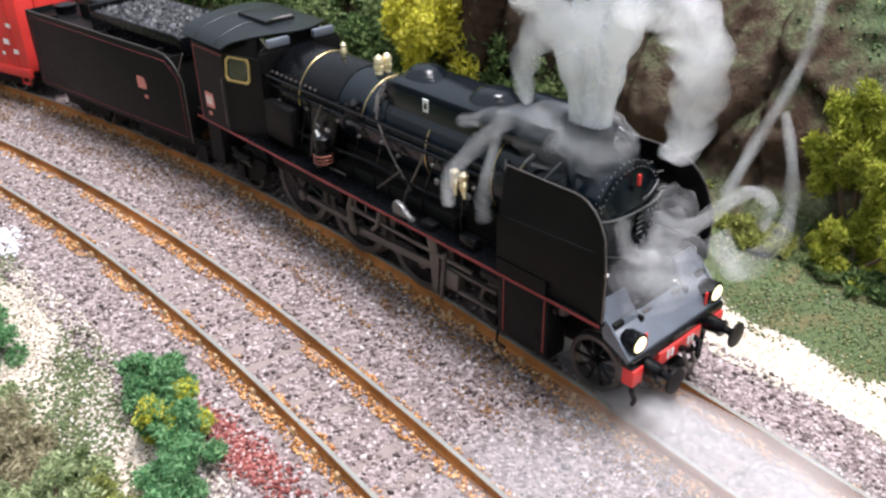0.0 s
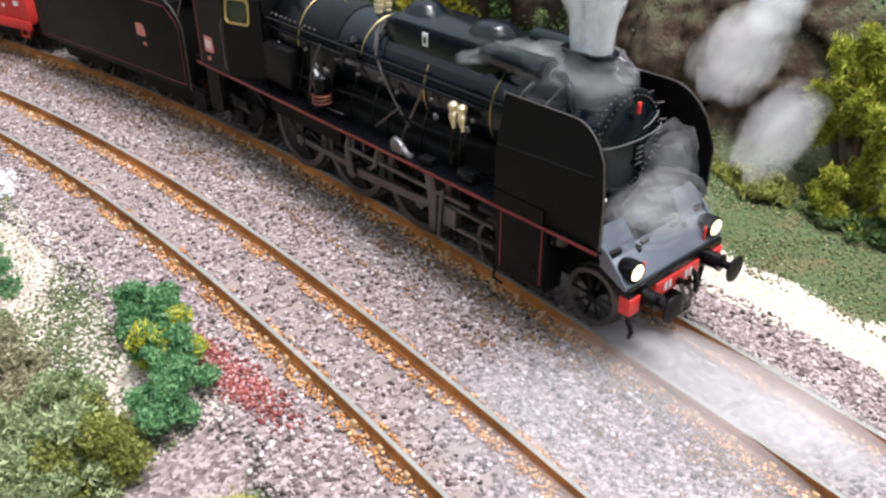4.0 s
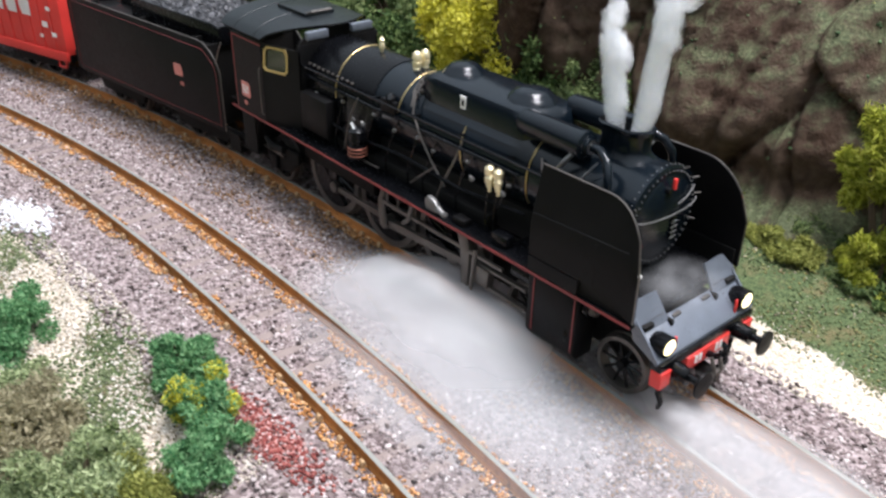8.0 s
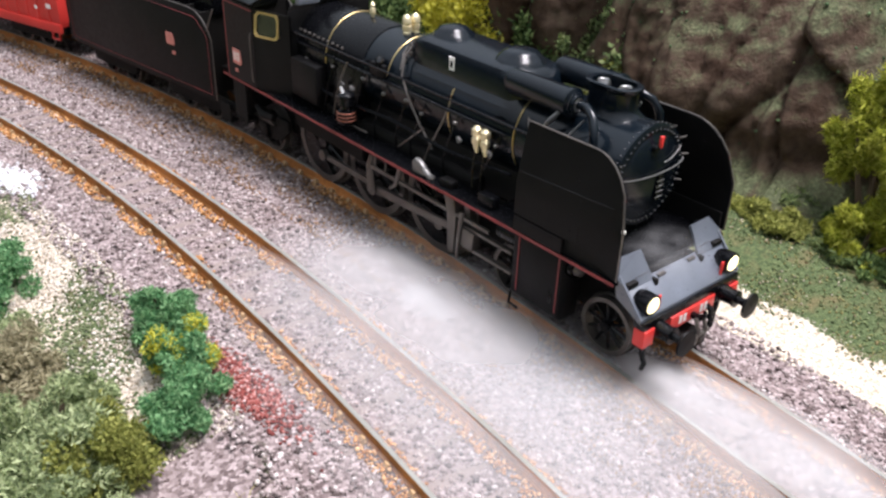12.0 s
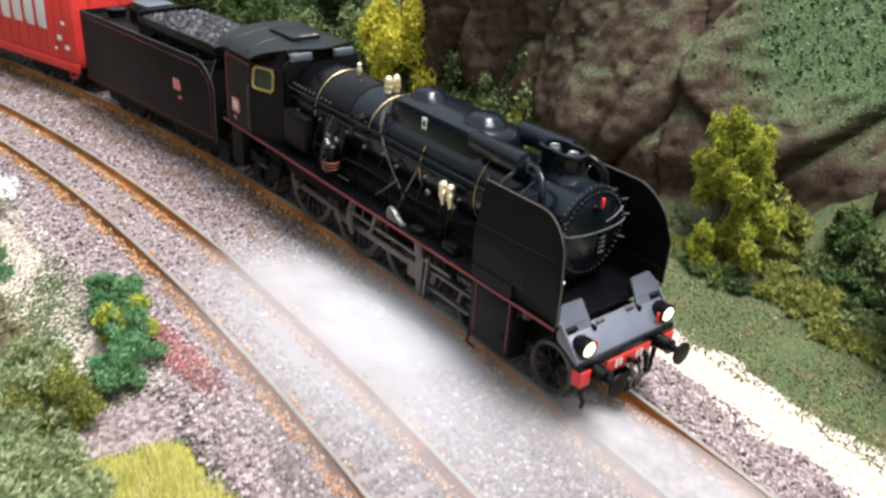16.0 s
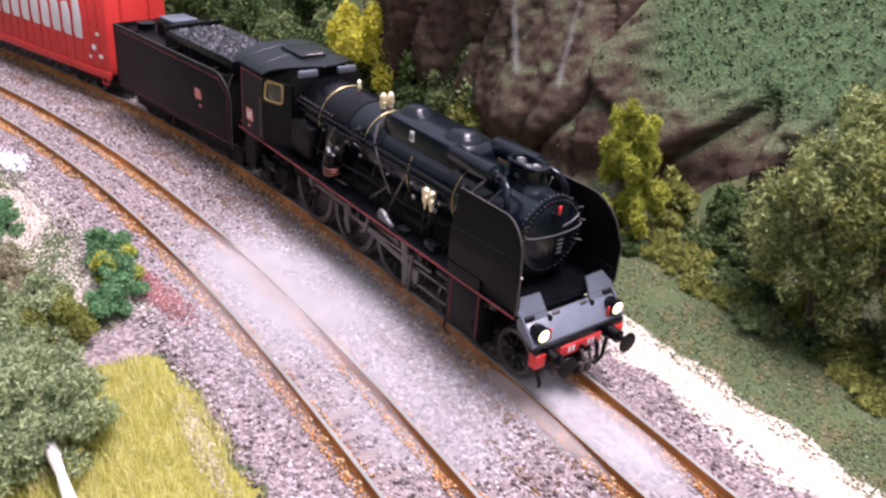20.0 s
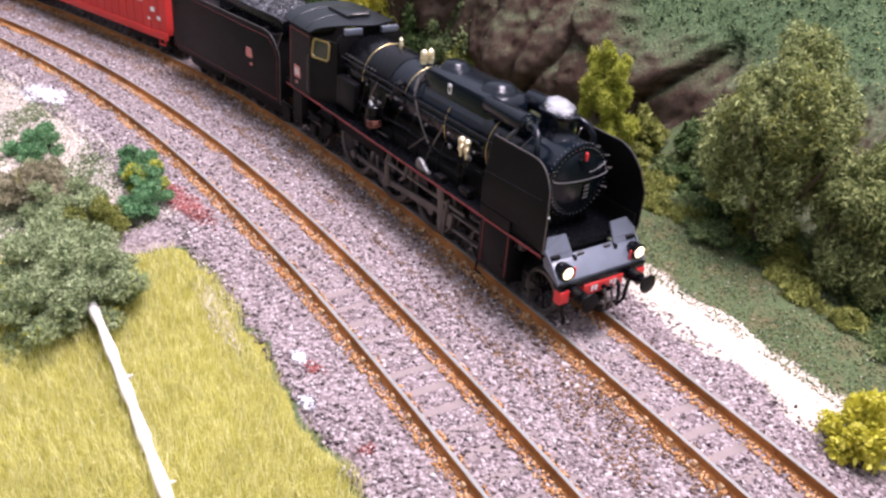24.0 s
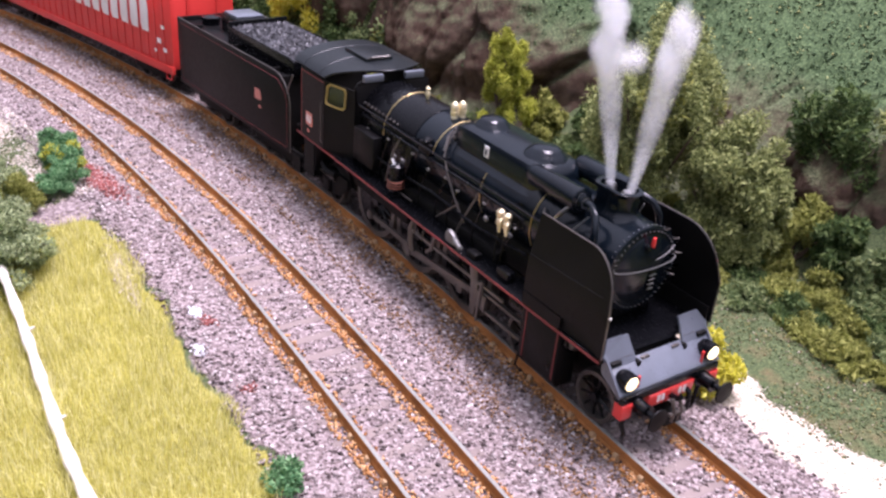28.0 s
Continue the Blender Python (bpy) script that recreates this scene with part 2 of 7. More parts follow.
def arc(c, r, a0, a1, n, ry=None):
    return [(c[0] + r * math.cos(radians(a0 + (a1 - a0) * i / n)), c[1] + (ry or r) * math.sin(radians(a0 + (a1 - a0) * i / n))) for i in range(n + 1)]


def part(name, geo, material, parent=None, label="", bevel=0.0, at=None, smooth=True):
    bm = bmesh.new()
    vs = [bm.verts.new((x * MM, y * MM, z * MM)) for x, y, z in geo.v]
    for f in geo.f:
        try:
            bm.faces.new([vs[i] for i in f])
        except ValueError:
            pass
    bmesh.ops.recalc_face_normals(bm, faces=bm.faces)
    if bevel:
        sharp = [e for e in bm.edges if len(e.link_faces) == 2 and e.calc_face_angle(0) > 0.7]
        bmesh.ops.bevel(bm, geom=sharp, offset=bevel * MM, segments=2, affect="EDGES", profile=0.5, clamp_overlap=True)
    me = bpy.data.meshes.new(name)
    bm.to_mesh(me)
    bm.free()
    if smooth:
        me.polygons.foreach_set("use_smooth", [True] * len(me.polygons))
        me.set_sharp_from_angle(angle=radians(38))
    me.materials.append(material)
    ob = new(name, me)
    if parent:
        ob.parent = parent
    if at:
        ob.location = [c * MM for c in at]
    if label:
        tagged(ob, label)
    return ob


def fast_mesh(name, verts, faces, material, smooth=False):
    """A mesh from arrays; faces all have the same number of corners."""
    me = bpy.data.meshes.new(name)
    verts, faces = np.asarray(verts, np.float32), np.asarray(faces, np.int32)
    k = faces.shape[1]
    me.vertices.add(len(verts))
    me.vertices.foreach_set("co", verts.ravel())
    me.loops.add(faces.size)
    me.loops.foreach_set("vertex_index", faces.ravel())
    me.polygons.add(len(faces))
    me.polygons.foreach_set("loop_start", np.arange(0, faces.size, k, dtype=np.int32))
    me.polygons.foreach_set("loop_total", np.full(len(faces), k, np.int32))
    if smooth:
        me.polygons.foreach_set("use_smooth", np.ones(len(faces), bool))
    me.update(calc_edges=True)
    me.validate()
    me.materials.append(material)
    return new(name, me)


# ---- the line: two curved tracks ----
CUBIC = (0.931911, -0.238654, 0.258735, 0.050536)
GAUGE, SPACING = 0.0173, 0.04838
xs = np.linspace(-0.40, 0.10, 2001)
a1 = np.stack([xs, np.polyval(CUBIC, xs)], 1)
head1 = np.arctan(np.polyval(np.polyder(CUBIC), xs))


def extended(pts, heads):
    """Carry the line on: back along a constant curve, ahead straight."""
    step, back, p, h = 0.002, [], pts[0].copy(), heads[0]
    for _ in range(450):
        h += step / 0.93
        p = p - step * np.array([np.cos(h), np.sin(h)])
        back.append((*p, h))
    ahead, p = [], pts[-1].copy()
    for _ in range(300):
        p = p + step * np.array([np.cos(heads[-1]), np.sin(heads[-1])])
        ahead.append((*p, heads[-1]))
    return np.array(back[::-1]), np.array(ahead)


def offset_line(d):
    pts = a1 + d * np.stack([-np.sin(head1), np.cos(head1)], 1)
    back, ahead = extended(pts, head1)
    allp = np.concatenate([back[:, :2], pts, ahead[:, :2]])
    s = np.r_[0, np.cumsum(np.linalg.norm(np.diff(allp, axis=0), axis=1))]
    return allp, s - s[len(back)]


LINE_B, S_B = offset_line(SPACING + GAUGE / 2)
LINE_A, S_A = offset_line(GAUGE / 2)


def on_line(line, s_of, s):
    return np.array([np.interp(s, s_of, line[:, 0]), np.interp(s, s_of, line[:, 1])])


def carried_pose(s, front, rear, ref=0.0):
    """The pose of a vehicle whose axles or bogies stand on track B at s+front and s+rear; its origin lies at s+ref along it."""
    p, r = on_line(LINE_B, S_B, s + front), on_line(LINE_B, S_B, s + rear)
    d = (p - r) / np.linalg.norm(p - r)
    o = p + d * (ref - front)
    return pose(o[0], o[1], 0, 0, 0, math.degrees(math.atan2(d[1], d[0])))


# Place of the buffers along track B, in metres, time by time.
RUN = [(0.0, 0.3898), (11.8, 0.39), (12.3, 0.392), (13.0, 0.3965), (13.5, 0.3999), (14.0, 0.403), (14.5, 0.4061), (15.0, 0.4093), (15.5, 0.4124), (16.0, 0.4158), (16.5, 0.419), (17.0, 0.4222), (17.5, 0.4254), (18.0, 0.4287), (18.5, 0.4319), (19.0, 0.4349), (19.5, 0.4381), (20.0, 0.4415), (20.5, 0.4446), (21.0, 0.4477), (21.5, 0.4509), (23.5, 0.4637), (24.0, 0.4669), (24.5, 0.4744), (25.0, 0.4836), (25.5, 0.4931), (26.0, 0.5025), (26.5, 0.5121), (27.0, 0.5215), (27.5, 0.5311), (28.0, 0.5413)]


def run_at(t):
    return float(np.interp(t, [r[0] for r in RUN], [r[1] for r in RUN]))


TIMES = [0.0, 11.7] + [11.9 + 0.23 * i for i in range(70)] + [28.0]

# ---- ground: one sheet, with cover weights for its material ----


def lateral(px, py):
    """Distance to the left of the near rail of track A, and the place along it."""
    p = np.stack([px, py], 1)
    near = LINE_A[::4]
    d, s = np.empty(len(p)), np.empty(len(p))
    tan = np.gradient(near, axis=0)
    tan /= np.linalg.norm(tan, axis=1)[:, None]
    for k in range(0, len(p), 4000):
        q = p[k:k + 4000]
        i = ((q[:, None] - near[None]) ** 2).sum(2).argmin(1)
        off = q - near[i]
        d[k:k + 4000] = tan[i, 0] * off[:, 1] - tan[i, 1] * off[:, 0] + GAUGE / 2
        s[k:k + 4000] = S_A[::4][i]
    return d, s


def ripple(x, y, scale, seed=0.0):
    return np.array([noise.noise((a * scale, b * scale, seed)) for a, b in zip(x, y)])


def smooth(a, b, x):
    t = np.clip((x - a) / (b - a), 0, 1)
    return t * t * (3 - 2 * t)


def height(x, y, d):
    n1, n2 = ripple(x, y, 28, 1.0), ripple(x, y, 110, 2.0)
    z = -0.0030 + 0.0 * d
    z = z - 0.0022 * smooth(0.014, 0.034, -d) + (n1 * 0.0016 + n2 * 0.0007) * smooth(0.018, 0.04, -d)
    z = z - 0.004 * smooth(0.05, 0.14, -d)
    bank = smooth(0.148, 0.205, d) * 0.045 + np.clip(d - 0.185, 0, 0.5) * 0.42
    z = z + 0.003 * smooth(0.096, 0.118, d) + bank * (1 + 0.25 * n1) + (n1 * 0.002 + n2 * 0.0012) * smooth(0.095, 0.12, d)
    return z


def spaced(lo, a, b, hi, step, far):
    return np.concatenate([np.arange(lo, a, far), np.arange(a, b, step), np.arange(b, hi + far, far)])


gx, gy = spaced(-1.5, -0.40, 0.16, 1.1, 0.002, 0.03), spaced(-1.1, -0.10, 0.26, 1.3, 0.002, 0.03)
X, Y = np.meshgrid(gx, gy)
X, Y = X.ravel(), Y.ravel()
D, S_ALONG = lateral(X, Y)
Zg = height(X, Y, D)
nx, ny = len(gx), len(gy)
ii = (np.arange(ny - 1)[:, None] * nx + np.arange(nx - 1)[None]).ravel()
quads = np.stack([ii, ii + 1, ii + nx + 1, ii + nx], 1)

# weights: ballast, pale sand, green turf, dry grass
wob = ripple(X, Y, 60, 5.0) * 0.006 + ripple(X, Y, 200, 6.0) * 0.002
dd = D + wob
w_bal = smooth(-0.022, -0.016, dd) * (1 - smooth(0.080, 0.085, dd))
w_bal = np.maximum(w_bal, 0.95 * smooth(0.016, 0.022, -dd) * smooth(-0.130, -0.117, X) * (1 - smooth(-0.100, -0.090, X + wob)) * (1 - smooth(0.034, 0.050, -D)))
w_path = smooth(0.080, 0.085, dd) * (1 - smooth(0.095, 0.101, dd))
w_left = smooth(0.016, 0.022, -dd)
dry_x = smooth(-0.100, -0.090, X + wob)
w_sand = w_path + w_left * (1 - dry_x) * (1 - smooth(-0.122, -0.110, X)) * smooth(-0.05, 0.25, ripple(X, Y, 32, 9.0) + 0.12 - np.clip((-D - 0.055) * 20, 0, 1)) + w_left * dry_x * (1 - smooth(0.020, 0.026, -dd)) * 0.3
w_dry = w_left * dry_x * smooth(0.018, 0.023, -dd) * (1 - smooth(0.16, 0.22, -D))


def soil():
    m, n, l, p = nodes_of("layout_ground")
    at = n.new("ShaderNodeVertexColor")
    at.layer_name = "cover"
    sep = n.new("ShaderNodeSeparateColor")
    l.new(at.outputs["Color"], sep.inputs[0])
    co = n.new("ShaderNodeTexCoord").outputs["Object"]
    fine, mid = noise_node(n, l, co, 1500, 4), noise_node(n, l, co, 160, 4)
    v = n.new("ShaderNodeTexVoronoi")
    v.inputs["Scale"].default_value = 1300
    l.new(co, v.inputs["Vector"])
    green = ramp(n, l, fine, [(0.3, (0.03, 0.044, 0.02)), (0.55, (0.082, 0.11, 0.048)), (0.75, (0.16, 0.185, 0.085))])
    green = mixed(n, l, ramp(n, l, mid, [(0.5, (0, 0, 0)), (0.72, (0.8, 0.8, 0.8))]), green, (0.15, 0.115, 0.06))
    bal = ramp(n, l, v.outputs["Color"], [(0.1, (0.09, 0.066, 0.064)), (0.5, (0.22, 0.175, 0.17)), (0.9, (0.40, 0.335, 0.33))])
    sand = ramp(n, l, fine, [(0.3, (0.22, 0.18, 0.12)), (0.5, (0.52, 0.45, 0.36)), (0.65, (0.72, 0.65, 0.55))])
    dry = ramp(n, l, fine, [(0.3, (0.16, 0.15, 0.03)), (0.7, (0.36, 0.33, 0.08))])

    def soft_mask(w):
        add = n.new("ShaderNodeMath")
        add.operation = "ADD"
        l.new(w, add.inputs[0])
        mm = n.new("ShaderNodeMapRange")
        mm.inputs["To Min"].default_value, mm.inputs["To Max"].default_value = -0.45, 0.45
        l.new(fine, mm.inputs["Value"])
        l.new(mm.outputs[0], add.inputs[1])
        r = n.new("ShaderNodeMapRange")
        r.inputs["From Min"].default_value, r.inputs["From Max"].default_value = 0.4, 0.6
        l.new(add.outputs[0], r.inputs["Value"])
        return r.outputs[0]

    c = mixed(n, l, soft_mask(sep.outputs[0]), green, bal)
    c = mixed(n, l, soft_mask(sep.outputs[1]), c, sand)
    c = mixed(n, l, soft_mask(sep.outputs[2]), c, dry)
    l.new(c, p.inputs["Base Color"])
    p.inputs["Roughness"].default_value, p.inputs["Specular IOR Level"].default_value = 0.95, 0.15
    bumped(n, l, p, fine, 0.7, 0.0006)
    return m


ground = fast_mesh("ground", np.stack([X, Y, Zg], 1), quads, soil(), True)
col = ground.data.color_attributes.new("cover", "FLOAT_COLOR", "POINT")
col.data.foreach_set("color", np.stack([w_bal, w_sand, w_dry, np.ones_like(D)], 1).astype(np.float32).ravel())
tagged(ground, "modelled ground with ballast, sand, turf and dry grass", "ground", kind="structure")


def ground_z(x, y):
    d, _ = lateral(np.atleast_1d(x), np.atleast_1d(y))
    return height(np.atleast_1d(x), np.atleast_1d(y), d)


# ---- loose stones, joined ----
rng = np.random.default_rng(11)
OCTA = np.array([(1, 0, 0), (-1, 0, 0), (0, 1, 0), (0, -1, 0), (0, 0, 1), (0, 0, -1)], float)
OCTF = np.array([(0, 2, 4), (2, 1, 4), (1, 3, 4), (3, 0, 4), (2, 0, 5), (1, 2, 5), (3, 1, 5), (0, 3, 5)])


def stones(name, x, y, z, size, material, label, category):
    n = len(x)
    a = rng.uniform(0, 2 * np.pi, n)
    shape = OCTA[None] * rng.uniform(0.65, 1.25, (n, 6, 1)) + rng.normal(0, 0.14, (n, 6, 3))
    c, s = np.cos(a)[:, None], np.sin(a)[:, None]
    px = shape[..., 0] * c - shape[..., 1] * s
    py = shape[..., 0] * s + shape[..., 1] * c
    v = np.stack([px, py, shape[..., 2] * 0.8], 2) * size[:, None, None] + np.stack([x, y, z], 1)[:, None]
    f = OCTF[None] + (np.arange(n) * 6)[:, None, None]
    return tagged(fast_mesh(name, v.reshape(-1, 3), f.reshape(-1, 3), material), label, category, kind="stuff")


def scatter_line(n, s0, s1, d0, d1):
    """Random places along the line, by lateral distance from its near rail."""
    s, d = rng.uniform(s0, s1, n), rng.uniform(d0, d1, n)
    p = np.stack([np.interp(s, S_A, LINE_A[:, 0]), np.interp(s, S_A, LINE_A[:, 1])], 1)
    q = np.stack([np.interp(s + 1e-3, S_A, LINE_A[:, 0]), np.interp(s + 1e-3, S_A, LINE_A[:, 1])], 1)
    t = (q - p) / 1e-3
    p = p + (d - GAUGE / 2)[:, None] * np.stack([-t[:, 1], t[:, 0]], 1)
    return p[:, 0], p[:, 1], d, s


x, y, d, s = scatter_line(90000, 0.02, 0.60, -0.021, 0.085)
rail_gap = np.min(np.abs(d[:, None] - np.array([0, GAUGE, SPACING, SPACING + GAUGE])[None]), 1)
between = ((d > 0.001) & (d < GAUGE - 0.001)) | ((d > SPACING + 0.001) & (d < SPACING + GAUGE - 0.001))
on_sleeper = between & (np.abs(((s / 0.0078) % 1) - 0.5) < 0.15) & (np.array([noise.noise((a * 38, b * 60, 2.0)) for a, b in zip(s, d)]) > 0.16)
keep = (rail_gap > 0.0009) & ~on_sleeper
x, y, d, s = x[keep], y[keep], d[keep], s[keep]
stones("ballast_stones", x, y, -0.0030 + rng.uniform(-0.0002, 0.0003, len(x)), 0.00018 + 0.00062 * rng.uniform(size=len(x)) ** 2.0, BALLAST, "loose mauve-grey ballast stones between the rails", "ballast")
xs_, ys_, zs_ = [], [], []
for r in (0, GAUGE, SPACING, SPACING + GAUGE):
    x, y, d, s = scatter_line(11000, 0.02, 0.60, r - 0.0036, r + 0.0030)
    patch = np.array([noise.noise((a * 75, r * 900, 3.0)) for a in s]) + 0.35 * np.array([noise.noise((a * 300, r * 900, 4.0)) for a in s])
    side = np.where(d < r, 0.42, 0.0) + 0.32 * smooth(0.24, 0.34, s)
    k = (patch + side > rng.uniform(-0.15, 0.35, len(s)) + np.abs(d - r) * 95) & (np.abs(d - r) > 0.0009)
    xs_.append(x[k]), ys_.append(y[k]), zs_.append(-0.0026 + rng.uniform(-0.0003, 0.0003, k.sum()))
x, y, z = np.concatenate(xs_), np.concatenate(ys_), np.concatenate(zs_)
stones("rusty_ballast", x, y, z, rng.uniform(0.00025, 0.00055, len(x)), RUSTY, "orange rust-stained ballast along the rails", "ballast")


# brown rust along the train's near rail; the wider spread paints the train's shade
RUST_SHADE = grains("rust_and_shade_grains", [(0.0, (0.09, 0.045, 0.02)), (0.5, (0.25, 0.13, 0.05)), (1.0, (0.44, 0.25, 0.11))])
x, y, d, s = scatter_line(46000, 0.02, 0.60, SPACING - 0.0185, SPACING - 0.0008)
away = (SPACING - d) / 0.0185
patch = np.array([noise.noise((a * 60, b * 160, 6.0)) for a, b in zip(s, d)])
k = rng.uniform(size=len(s)) < np.clip(1.0 - 2.6 * away + 1.9 * away ** 2 + 0.5 * patch, 0, 1)
stones("rust_and_shade_grains", x[k], y[k], -0.0027 + rng.uniform(-0.0002, 0.0002, k.sum()), rng.uniform(0.00018, 0.0004, k.sum()), RUST_SHADE, "brown rust beside the rail, spread wider as painted train shade", "ballast")


def heap(name, cx, cy, rx, ry, turn, n, size, material, label, category, dz=0.0002):
    r, a = np.sqrt(rng.uniform(size=n)) * (1 + 0.25 * rng.normal(size=n)), rng.uniform(0, 2 * np.pi, n)
    u, w = r * np.cos(a) * rx, r * np.sin(a) * ry
    x, y = cx + u * np.cos(turn) - w * np.sin(turn), cy + u * np.sin(turn) + w * np.cos(turn)
    return stones(name, x, y, ground_z(x, y) + dz, rng.uniform(0.6, 1.3, n) * size, material, label, category)


heap("red_crumbs", -0.126, 0.0002, 0.018, 0.0042, 0.45, 1300, 0.0005, BRICKRED, "dark red crumbled brick on the ballast edge", "gravel")
heap("red_crumbs", -0.0302, 0.0296, 0.0024, 0.0018, 0.4, 90, 0.00045, BRICKRED, "small spill of dark red crumbs", "gravel")
heap("red_crumbs", 0.000, 0.0363, 0.0018, 0.0022, 0.4, 50, 0.0004, BRICKRED, "small spill of dark red crumbs", "gravel")
PALE = grains("pale_stone", [(0.0, (0.5, 0.5, 0.52)), (1.0, (0.85, 0.86, 0.88))])
heap("pale_stones", -0.0345, 0.0265, 0.0024, 0.0016, 0.4, 60, 0.0006, PALE, "few pale stones on the ballast", "gravel")
heap("pale_stones", -0.018, 0.0262, 0.003, 0.0016, 0.4, 60, 0.0005, PALE, "few pale stones on the ballast", "gravel")
heap("pale_stones", -0.060, 0.0085, 0.016, 0.0022, 0.24, 500, 0.0005, SANDY, "cream stones along the edge of the grass", "gravel")
heap("pale_stones", -0.232, -0.052, 0.012, 0.006, 0.6, 500, 0.0007, PALE, "pale grey rubble beside the track", "gravel")

# sand path grains, turf crumbs
x, y, d, s = scatter_line(16000, 0.0, 0.62, 0.081, 0.100)
stones("path_sand", x, y, ground_z(x, y), rng.uniform(0.0001, 0.00028, len(x)), SANDY, "pale sand grains on the path", "sand")
x, y, d, s = scatter_line(80000, 0.0, 0.62, 0.094, 0.152)
k = (ripple(x, y, 70, 12.0) + 0.2 + (d - 0.1) * 12) > rng.uniform(-0.2, 0.5, len(x))
x, y = x[k], y[k]
stones("green_turf", x, y, ground_z(x, y) + 0.0002, rng.uniform(0.00014, 0.00042, len(x)), TURF, "short green turf on the verge", "grass")
x, y, d, s = scatter_line(110000, -0.05, 0.33, -0.115, -0.015)
k = (ripple(x, y, 40, 9.5) + 0.35 * ripple(x, y, 160, 3.0) + (-d - 0.045) * 9) > rng.uniform(-0.25, 0.42, len(x))
x1, y1 = x[k], y[k]
stones("olive_turf", x1, y1, ground_z(x1, y1) + 0.0002, rng.uniform(0.0002, 0.0006, len(x1)), OLIVE, "patchy olive turf over sand", "grass")
x1, y1 = x[~k], y[~k]
stones("loose_sand", x1, y1, ground_z(x1, y1) + rng.uniform(-0.0001, 0.0003, len(x1)), rng.uniform(0.00018, 0.0005, len(x1)), SPECK, "pale loose speckled sand", "sand")

# ---- rails and sleepers ----
CHAIR = paint("tan_chair", (0.36, 0.24, 0.13), 0.9, 0, 0.3, 300, 0.4, 0.2, (0.20, 0.10, 0.04))


def build_track(name, line, s_of, s0, s1, label):
    track = tagged(new(name), label, "railway track", "railway tracks", kind="structure")
    n = 400
    ss = np.linspace(s0, s1, n)
    c = np.stack([np.interp(ss, s_of, line[:, 0]), np.interp(ss, s_of, line[:, 1])], 1)
    t = np.gradient(c, axis=0)
    t /= np.linalg.norm(t, axis=1)[:, None]
    nrm = np.stack([-t[:, 1], t[:, 0]], 1)
    for side in (-1, 1):
        def swept(prof):
            v = []
            for k in range(n):
                for w, z in prof:
                    q = c[k] + nrm[k] * (side * GAUGE / 2 + w * MM)
                    v.append((q[0] / MM, q[1] / MM, z))
            m_ = len(prof)
            f = [(k * m_ + i, k * m_ + (i + 1) % m_, (k + 1) * m_ + (i + 1) % m_, (k + 1) * m_ + i) for k in range(n - 1) for i in range(m_)]
            return Geo().add(v, f)
        rail = part("rail", swept([(-0.7, -2.9), (-0.7, -2.6), (-0.25, -2.2), (-0.22, -0.9), (-0.48, -0.65), (-0.48, -0.12), (0.48, -0.12), (0.48, -0.65), (0.22, -0.9), (0.25, -2.2), (0.7, -2.6), (0.7, -2.9)]), RUST, track, "rust-brown steel rail")
        part("rail_head", swept([(-0.47, -0.13), (-0.45, -0.03), (-0.3, 0.0), (0.3, 0.0), (0.45, -0.03), (0.47, -0.13)]), HEAD, rail, "worn grey running surface")
    base = Geo().box(-1.25, 1.25, -14.0, 14.0, -4.2, -2.92)
    first = chair = None
    k = 0
    s = math.floor(s0 / 0.0078) * 0.0078 + 0.0039
    while s < s1:
        a, b = on_line(line, s_of, s), on_line(line, s_of, s + 0.001)
        if first is None:
            first = part("sleeper", base, SLEEPER, track, bevel=0.15)
            ob = first
        else:
            ob = new("sleeper", first.data)
            ob.parent = track
        ob.location = (a[0], a[1], 0)
        turn = math.atan2(*(b - a)[::-1])
        ob.rotation_euler = (0, 0, turn)
        if 0.0 < s < 0.62:
            t_ = (b - a) / np.linalg.norm(b - a)
            for w in (-GAUGE / 2 - 0.00115, GAUGE / 2 + 0.00115):
                if chair is None:
                    chair = part("rail_chair", Geo().prism([(-0.55, -3.1), (0.55, -3.1), (0.5, -1.9), (0.2, -1.5), (-0.2, -1.5), (-0.5, -1.9)], "x", -0.6, 0.6), CHAIR, track, "tan cast rail chair")
                    oc = chair
                else:
                    oc = new("rail_chair", chair.data)
                    oc.parent = track
                oc.location = (a[0] - t_[1] * w, a[1] + t_[0] * w, 0)
                oc.rotation_euler = (0, 0, turn)
        s += 0.0078
    return track


build_track("railway_track", LINE_A, S_A, -0.35, 0.72, "curved empty track with rusty rails in mauve ballast")
build_track("railway_track", LINE_B, S_B, -0.35, 0.75, "curved track with rusty rails carrying the train")

# ---- plants ----


